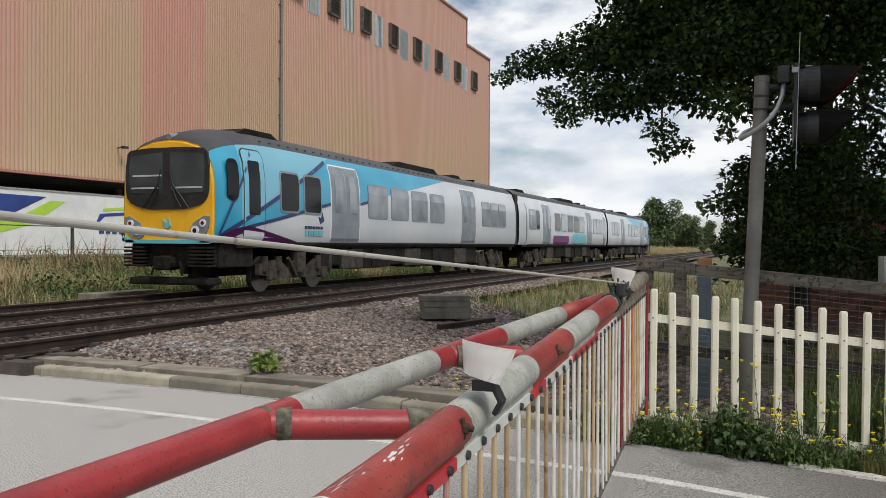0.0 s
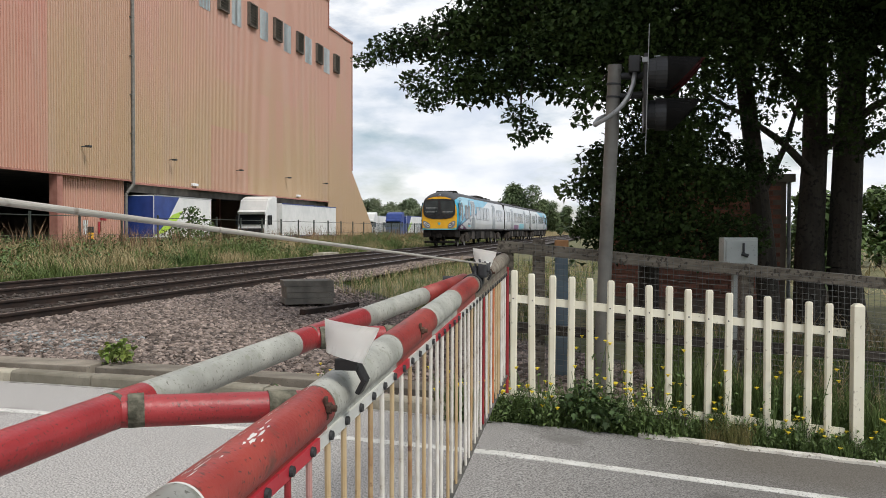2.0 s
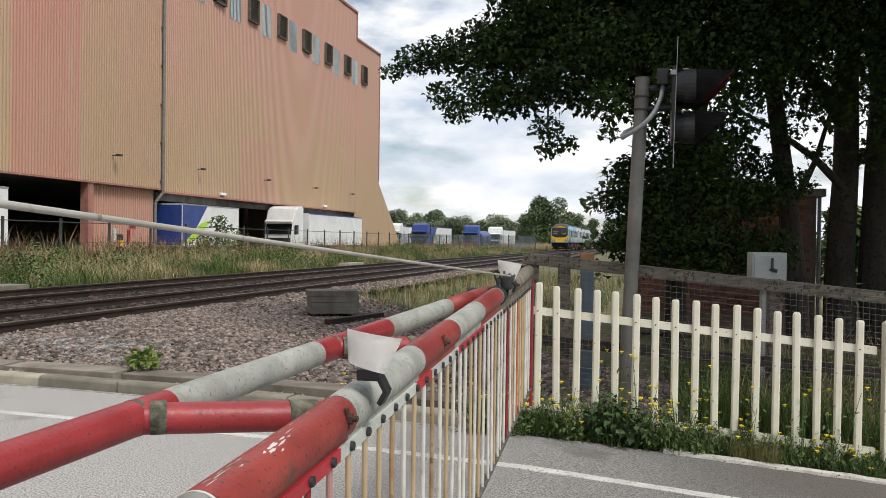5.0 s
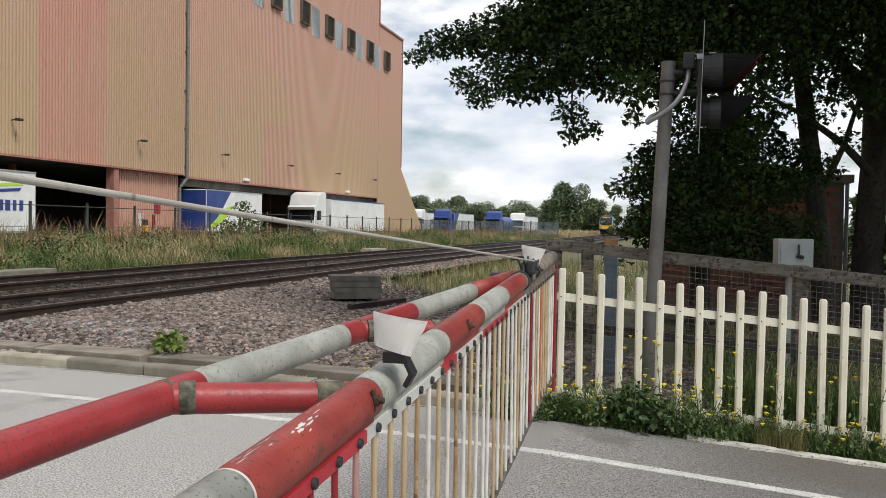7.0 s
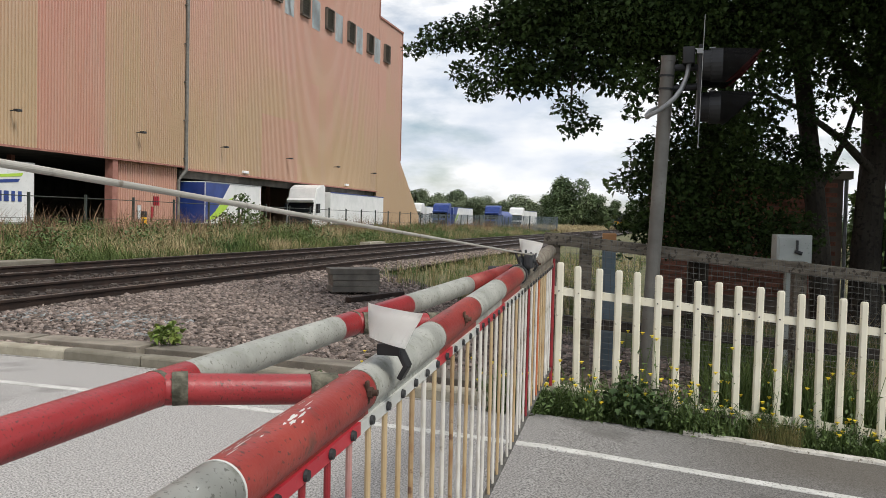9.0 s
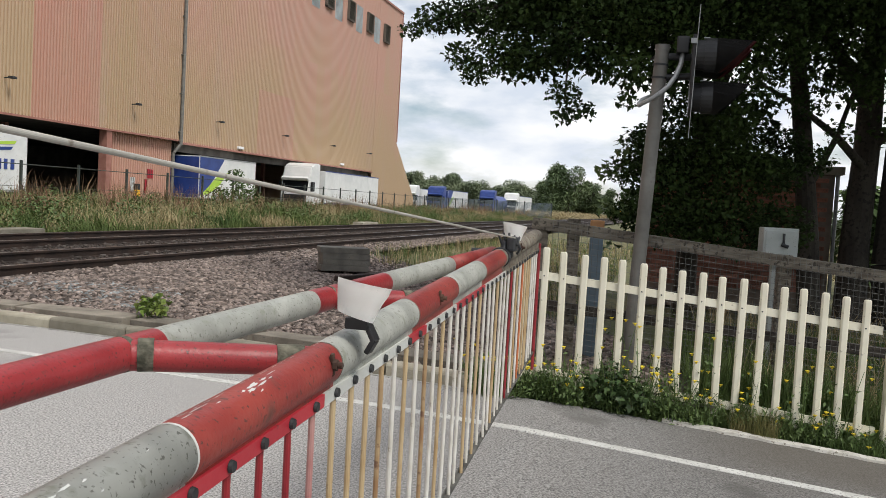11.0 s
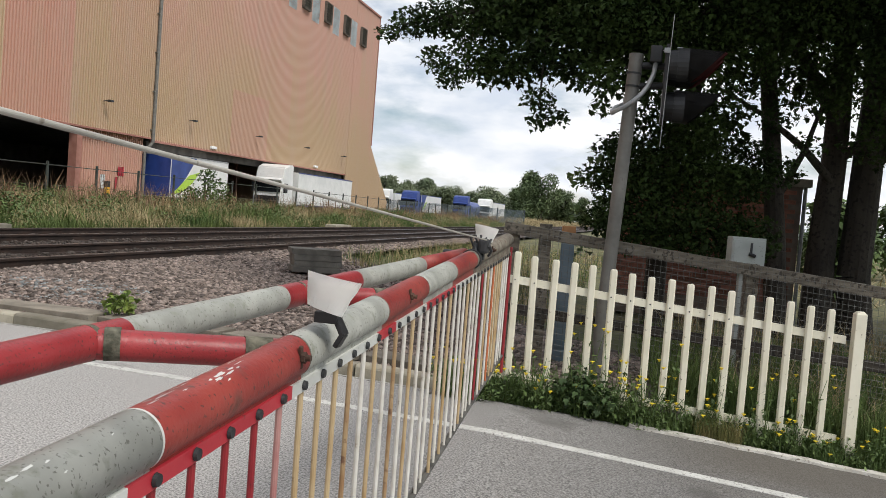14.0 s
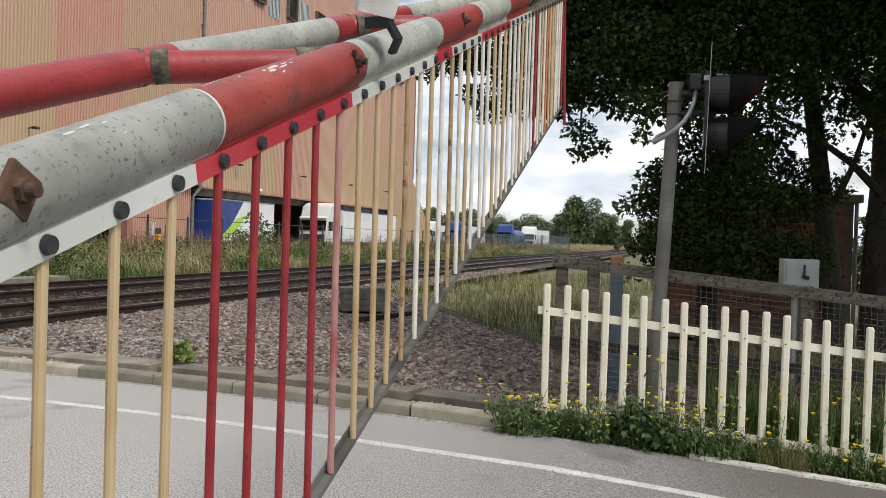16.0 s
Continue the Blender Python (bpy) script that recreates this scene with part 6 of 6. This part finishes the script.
def far_tree(x, y, h, w, label, seed, material=None):
    r_ = np.random.default_rng(seed)
    t_ = thing("tree", (x, y, 0), 0, label, "tree", "far trees")
    b = limb(bmesh.new(), [(0, 0, -0.2), (0.05 * w, 0, h * 0.35), (0, 0.03 * w, h * 0.75)], 0.04 * h, 0.015 * h)
    for k in range(4):
        a = 1.57 * k + 0.4
        rod(b, (0, 0, h * (0.3 + 0.08 * k)), (0.3 * w * math.cos(a), 0.3 * w * math.sin(a), h * (0.55 + 0.07 * k)), 0.014 * h, 0.006 * h, seg=6)
    part("trunk", b, BARK, t_)
    balls = []
    for k in range(16):
        zz = r_.uniform(0.16, 0.95)
        rr = w * 0.5 * math.sqrt(max(0.08, 1 - ((zz - 0.5) / 0.58) ** 2)) * r_.uniform(0.2, 0.75)
        a = r_.uniform(0, 6.28)
        balls.append((rr * math.cos(a), rr * math.sin(a), zz * h, w * r_.uniform(0.13, 0.24)))
    pts = in_balls(balls, (7000 if w > 6 else 3000) / (16 * (0.18 * w) ** 2.3), 0.9)
    leaves("crown", pts, 0.05 * w + 0.1, material or LEAF_FAR, t_, (SMALL_V, SMALL_T), 0.6)


far_tree(-25.5, 222, 13.2, 13, "broad rounded green tree beside the line", 1)
far_tree(-20.5, 240, 9.5, 9, "green tree beside the line", 2)
far_tree(-32, 235, 9.0, 9, "green tree beyond the yard", 3)
far_tree(-17.5, 262, 8.0, 8, "green tree beside the line", 21)
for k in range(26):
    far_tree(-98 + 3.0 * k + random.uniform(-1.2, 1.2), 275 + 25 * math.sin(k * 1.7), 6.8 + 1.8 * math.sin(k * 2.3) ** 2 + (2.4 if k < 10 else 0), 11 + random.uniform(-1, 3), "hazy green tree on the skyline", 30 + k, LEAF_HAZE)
for k in range(7):
    far_tree(-6.5 + 2.2 * k, 180 + 18 * k, 7 + random.uniform(-1, 2), 8, "green tree beyond the fence", 60 + k)
for k in range(8):
    far_tree(7.2 + 3.0 * k, 34 + 4 * k, 2.6 + random.uniform(-0.5, 0.6), 3.6, "pale green hedgerow shrub in a field", 80 + k, LEAF_LIGHT)
for x, y, h in ((3.2, 46, 4.6), (4.6, 55, 5.6), (3.6, 64, 6.0), (6.0, 74, 6.6), (4.4, 86, 7.4), (7.5, 95, 8.0)):
    far_tree(x, y, h, h * 0.95, "green lineside tree beyond the hut", int(y))
far_tree(4.1, 19.0, 2.3, 1.6, "bright green shrub behind the hut", 95, LEAF_LIGHT)
far_tree(6.2, 17.0, 1.7, 1.7, "bright green shrub beside the trees", 96, LEAF_LIGHT)

# ---- grass and weeds ----
def tuft(n=8, spread=0.18):
    v, t = [], []
    for k in range(n):
        a, lean, h = rng.uniform(0, 6.28), rng.uniform(0.12, 0.8), rng.uniform(0.45, 1.0)
        bxx, byy = rng.uniform(-spread, spread), rng.uniform(-spread, spread)
        dx, dy, w = math.cos(a), math.sin(a), 0.009
        i = len(v)
        v += [(bxx - dy * w, byy + dx * w, 0), (bxx + dy * w, byy - dx * w, 0), (bxx + dx * lean * 0.35 - dy * w * 0.8, byy + dy * lean * 0.35 + dx * w * 0.8, 0.6 * h),
              (bxx + dx * lean * 0.35 + dy * w * 0.8, byy + dy * lean * 0.35 - dx * w * 0.8, 0.6 * h), (bxx + dx * lean, byy + dy * lean, h)]
        t += [(i, i + 1, i + 3), (i, i + 3, i + 2), (i + 2, i + 3, i + 4)]
    return np.array(v), np.array(t)


def meadow(name, count, xr, yr, hr, material, label, z=ground_z, patch=None, wide=1.0):
    ps, hs = [], []
    while len(ps) < count:
        x, y = rng.uniform(*xr), yr[0] + (yr[1] - yr[0]) * rng.uniform() ** 1.6
        k = noise.noise(Vector((x * 0.35, y * 0.25, 2.0)))
        if patch and not patch(x, y, k):
            continue
        ps.append((x, y, z(x, y) - 0.01))
        hs.append(rng.uniform(*hr) * (1 + 0.35 * k))
    ps, hs = np.array(ps), np.array(hs)
    vs, ts, base = [], [], 0
    for k in range(4):
        sub, h = ps[k::4], hs[k::4]
        v, t = scatter(*tuft(), sub, h, rng.uniform(0, 6.28, len(sub)), rng.uniform(-0.12, 0.12, len(sub)), None, np.tile((wide, wide, 1.0), (len(sub), 1)))
        vs.append(v)
        ts.append(t + base)
        base += len(v)
    return tagged(bulk(name, np.concatenate(vs), np.concatenate(ts), material), label, "grass", kind="stuff")


meadow("long_grass", 11000, (-24.2, -15.0), (11, 130), (0.25, 0.7), GRASS, "long green grass on the bank beyond the line", patch=lambda x, y, k: k < 0.14 or x > -16.2, wide=1.3)
meadow("dry_grass", 2400, (-24.2, -15.0), (11, 130), (0.3, 0.8), GRASS_DRY, "dry straw coloured grass on the bank", patch=lambda x, y, k: k > 0.1, wide=1.3)
SEED = surface("brown_seedhead", (0.16, 0.085, 0.05), (0.3, 0.2, 0.12), 1.2, 0.9, per="island")
meadow("seeding_dock", 800, (-24.3, -18.5), (11, 120), (0.8, 1.6), SEED, "tall brown seeding dock and grass heads", patch=lambda x, y, k: abs(k) < 0.2, wide=0.8)
meadow("short_grass", 6500, (-18.5, -14.7), (9, 90), (0.12, 0.4), GRASS, "short green grass beside the far track", wide=1.2)
meadow("dry_grass", 2200, (-22, -14.9), (120, 260), (0.6, 1.2), GRASS_DRY, "dry grass beside the distant line", wide=2.5)
meadow("dry_grass", 420, (-6.5, -0.9), (9.6, 34), (0.25, 0.65), GRASS_DRY, "dry seeding grass between ballast and fence", z=lambda x, y: 0.05, patch=lambda x, y, k: x > bed_right(y) - 0.1 and x < -0.75 + (y - 9) * 0.02)
meadow("long_grass", 1500, (-6.5, -0.9), (9.6, 34), (0.12, 0.45), GRASS, "green grass between ballast and fence", z=lambda x, y: 0.05, patch=lambda x, y, k: x > bed_right(y) - 0.2)
meadow("long_grass", 4200, (-0.9, 4.5), (6.7, 10.5), (0.18, 0.6), GRASS, "rank green grass behind the picket fence", z=fall, patch=lambda x, y, k: y > 6.7 + 0.133 * (x + 0.84) and x > 0.25 + 0.5 * k)
meadow("dry_grass", 600, (0.6, 5), (7.6, 12), (0.3, 0.7), GRASS_DRY, "brown dry grass behind the fence", z=fall)
meadow("long_grass", 520, (-0.9, 2.6), (6.4, 7.1), (0.1, 0.3), GRASS, "short grass at the foot of the picket fence", z=fall, patch=lambda x, y, k: (0.06 if x < 0 else 0.1) < (y - kerb_y(x)) < 0.34)
meadow("dry_grass", 2000, (3, 60), (20, 120), (0.3, 0.8), GRASS_DRY, "pale dry field grass", z=lambda x, y: -0.05, wide=3)


def hummocks(name, count, per, spread, height, material, label):
    """Separate fluffy clumps of grass lying over the bank."""
    ps, hs = [], []
    for k in range(count):
        cx, cy = rng.uniform(-23.8, -15.6), 12 + 85 * rng.uniform() ** 1.4
        r = spread * rng.uniform(0.5, 1.3)
        for q in range(per):
            dx, dy = rng.normal() * r * 0.5, rng.normal() * r
            ps.append((cx + dx, cy + dy, ground_z(cx + dx, cy + dy) - 0.02))
            hs.append(height * rng.uniform(0.6, 1.2) * max(0.35, 1 - (dx * dx + dy * dy) / (3.5 * r * r)))
    ps, hs = np.array(ps), np.array(hs)
    v, t = scatter(*tuft(11, 0.3), ps, hs, rng.uniform(0, 6.28, len(ps)), rng.uniform(-0.3, 0.3, len(ps)), None, np.tile((1.4, 1.4, 1.0), (len(ps), 1)))
    tagged(bulk(name, v, t, material), label, "grass", kind="stuff")


hummocks("dry_hummocks", 64, 80, 1.1, 0.75, GRASS_DRY, "pale dry grass lying in clumps on the bank")
hummocks("green_hummocks", 80, 55, 0.9, 0.85, GRASS, "lush green grass clumps on the bank")
bank_balls = []
for k in range(640):
    x, y = rng.uniform(-24, -15.8), 12 + 90 * rng.uniform() ** 1.5
    if noise.noise(Vector((x * 0.3, y * 0.14, 7.0))) < -0.12:
        continue
    bank_balls.append((x, y, ground_z(x, y) + rng.uniform(0.1, 0.6), rng.uniform(0.22, 0.55)))
tagged(leaves("bank_weeds", in_balls(bank_balls, 420, 0.75), 0.12, LEAF_LIGHT, None, (SMALL_V, SMALL_T), 0.5), "leafy green weeds and brambles on the bank", "weeds", kind="stuff")


def weed(x, y, h, flowers, label):
    """A bushy weed: stems, narrow leaves and small yellow heads."""
    w = thing("ragwort" if flowers else "weed", (x, y, fall(x)), 0, label, "wild plant", "weeds along the fence")
    stems = bmesh.new()
    tips, lp = [], []
    for k in range(9 if h < 0.5 else 4):
        a, r = rng.uniform(0, 6.28), rng.uniform(0.05, 0.2)
        tip = Vector((r * math.cos(a) * 1.2, r * math.sin(a) * 0.8, h * rng.uniform(0.55, 1.0)))
        rod(stems, (tip.x * 0.2, tip.y * 0.2, -0.02), tip, 0.004, 0.002, seg=4)
        tips.append(tip)
        for q in range(20):
            f = rng.uniform(0.02, 0.95) ** 1.3
            lp.append((tip.x * (0.2 + 0.8 * f) + rng.normal() * 0.035, tip.y * (0.2 + 0.8 * f) + rng.normal() * 0.035, tip.z * f + rng.normal() * 0.015))
    tagged(part("stalk", stems, GRASS, w), kind="stuff")
    leaves("leaves", np.array(lp), 0.045, LEAF_LIGHT, w, (SMALL_V * (0.7, 1, 1), SMALL_T), 0.5)
    for k in range(flowers):
        t_ = tips[k % len(tips)]
        c = t_ + Vector((rng.normal() * 0.02, rng.normal() * 0.02, 0.01 + rng.uniform(0, 0.03)))
        b = bmesh.new()
        bmesh.ops.create_cone(b, cap_ends=True, segments=9, radius1=0.006, radius2=0.01, depth=0.016, matrix=Matrix.Translation(c))
        for q in range(8):
            a = q * 0.785
            bx(b, (c.x + 0.011 * math.cos(a), c.y + 0.011 * math.sin(a), c.z + 0.006), (0.012, 0.008, 0.003), 0, pose(0, 0, 0, 0, -25, math.degrees(a)))
        part("flower", b, YELLOW_FLOWER, w)


for k in range(46):
    s = -0.45 + 0.072 * k
    near = s < 1.25
    p = F0 + FU * s - FN * ((0.02 + 0.24 * rng.uniform()) if near else -0.06 + 0.12 * rng.uniform())
    weed(p.x, p.y, rng.uniform(0.2, 0.5) if near else rng.uniform(0.1, 0.3), int(rng.integers(2, 6)) if k % 3 != 1 else 0,
         "bushy green weed with yellow flowers at the fence" if k % 3 != 1 else "bushy green weed at the foot of the fence")
for s in (0.55, 0.8, 1.0, 1.25, 1.6, 1.95, 2.2, 2.5):
    p = F0 + FU * s - FN * rng.uniform(-0.1, 0.1)
    weed(p.x, p.y, rng.uniform(0.5, 0.72), 3, "tall thin ragwort with yellow flowers at the fence")
tussock = F0 + FU * 1.62 - FN * 0.1
TUSSOCK = surface("tussock_grass", (0.13, 0.14, 0.04), (0.26, 0.22, 0.09), 5, 0.85, per="island")
meadow("grass_tussock", 70, (tussock.x - 0.16, tussock.x + 0.16), (tussock.y - 0.08, tussock.y + 0.08), (0.14, 0.26), TUSSOCK, "yellowish grass tussock at the fence foot", z=fall, wide=0.7)
dock = thing("dock_plant", (-0.42, 6.5, -0.02), 0, "broad leafed dark green plant at the fence", "wild plant")
leaves("leaves", in_balls([(0.1, 0, 0.16, 0.16), (0.3, -0.04, 0.14, 0.15), (0.16, 0.05, 0.27, 0.12)], 9000, 0.7), 0.05, surface("dock_leaf", (0.03, 0.065, 0.018), (0.06, 0.1, 0.03), 0.8, 0.6, per="island"), dock)
seedling = thing("seedling", (-4.95, 7.64, 0.06), 0, "small leafy green seedling beside trough lids", "wild plant")
leaves("leaves", in_balls([(0, 0, 0.14, 0.15), (0.08, 0, 0.22, 0.1), (-0.1, 0, 0.18, 0.1)], 9000, 0.9), 0.06, surface("young_leaf", (0.1, 0.17, 0.03), (0.2, 0.24, 0.05), 6, 0.6, per="island"), seedling)
weed(-2.55, 7.35, 0.2, 6, "yellow flowering weed in the ballast")
weed(-3.2, 7.0, 0.1, 0, "small weed in a kerb joint")
for k in range(6):
    weed(-1.25 + 0.1 * k, kerb_y(-1.2) + 0.12 + 0.05 * k, rng.uniform(0.15, 0.35), int(rng.integers(0, 3)), "green weed with yellow flowers beside the kerb end")
# leafy shrub on the bank
shrub = thing("bank_shrub", (-23.0, 42.0, 0.4), 0, "leafy green shrub on the grassy bank", "shrub")
part("stems", limb(bmesh.new(), [(0, 0, 0), (0.1, 0.2, 0.7), (0.3, 0.1, 1.5)], 0.05, 0.02), BARK, shrub)
leaves("foliage", in_balls([(0, 0, 0.9, 0.8), (0.3, 1.0, 1.3, 0.7), (-0.2, -0.9, 0.8, 0.6), (0.1, 0.2, 1.9, 0.5), (0.2, 1.9, 0.8, 0.7), (0.2, 2.6, 0.6, 0.5), (0, 0.8, 2.1, 0.35)], 520), 0.14, LEAF_LIGHT, shrub)


def motions():
    """The train runs away along the far track; the boom rises at the end."""
    walk(train, [(t, pose(TX, y, RAIL_Z)) for t, y in TRAIN_Y])
    walk(boom, [(t, pose(*PIVOT, a, 0, 2.5)) for t, a in BOOM_ANGLE])
    for ob, l, z, da, db in SKIRT_RODS:  # the rods hang plumb from their bolts
        walk(ob, [(t, pose(-0.006, l, z, da - a, db, 0)) for t, a in BOOM_ANGLE])
    walk(bottom_rail, [(t, pose(0, -0.725 * math.sin(radians(a)), 0.725 * (1 - math.cos(radians(a))))) for t, a in BOOM_ANGLE])


TRAIN_Y = ((0.0, 15.1), (0.5, 25.7), (1.0, 35.7), (1.5, 46.1), (2.0, 56.5), (2.5, 66.8), (3.0, 77.2), (3.5, 87.5), (4.0, 97.7), (6.5, 150.0), (7.0, 160.5), (9.0, 203.0), (16.0, 350.0))
BOOM_ANGLE = ((0.0, 0.0), (14.0, 0.0), (14.5, 0.5), (15.0, 2.9), (15.5, 9.1), (16.0, 16.4))
motions()
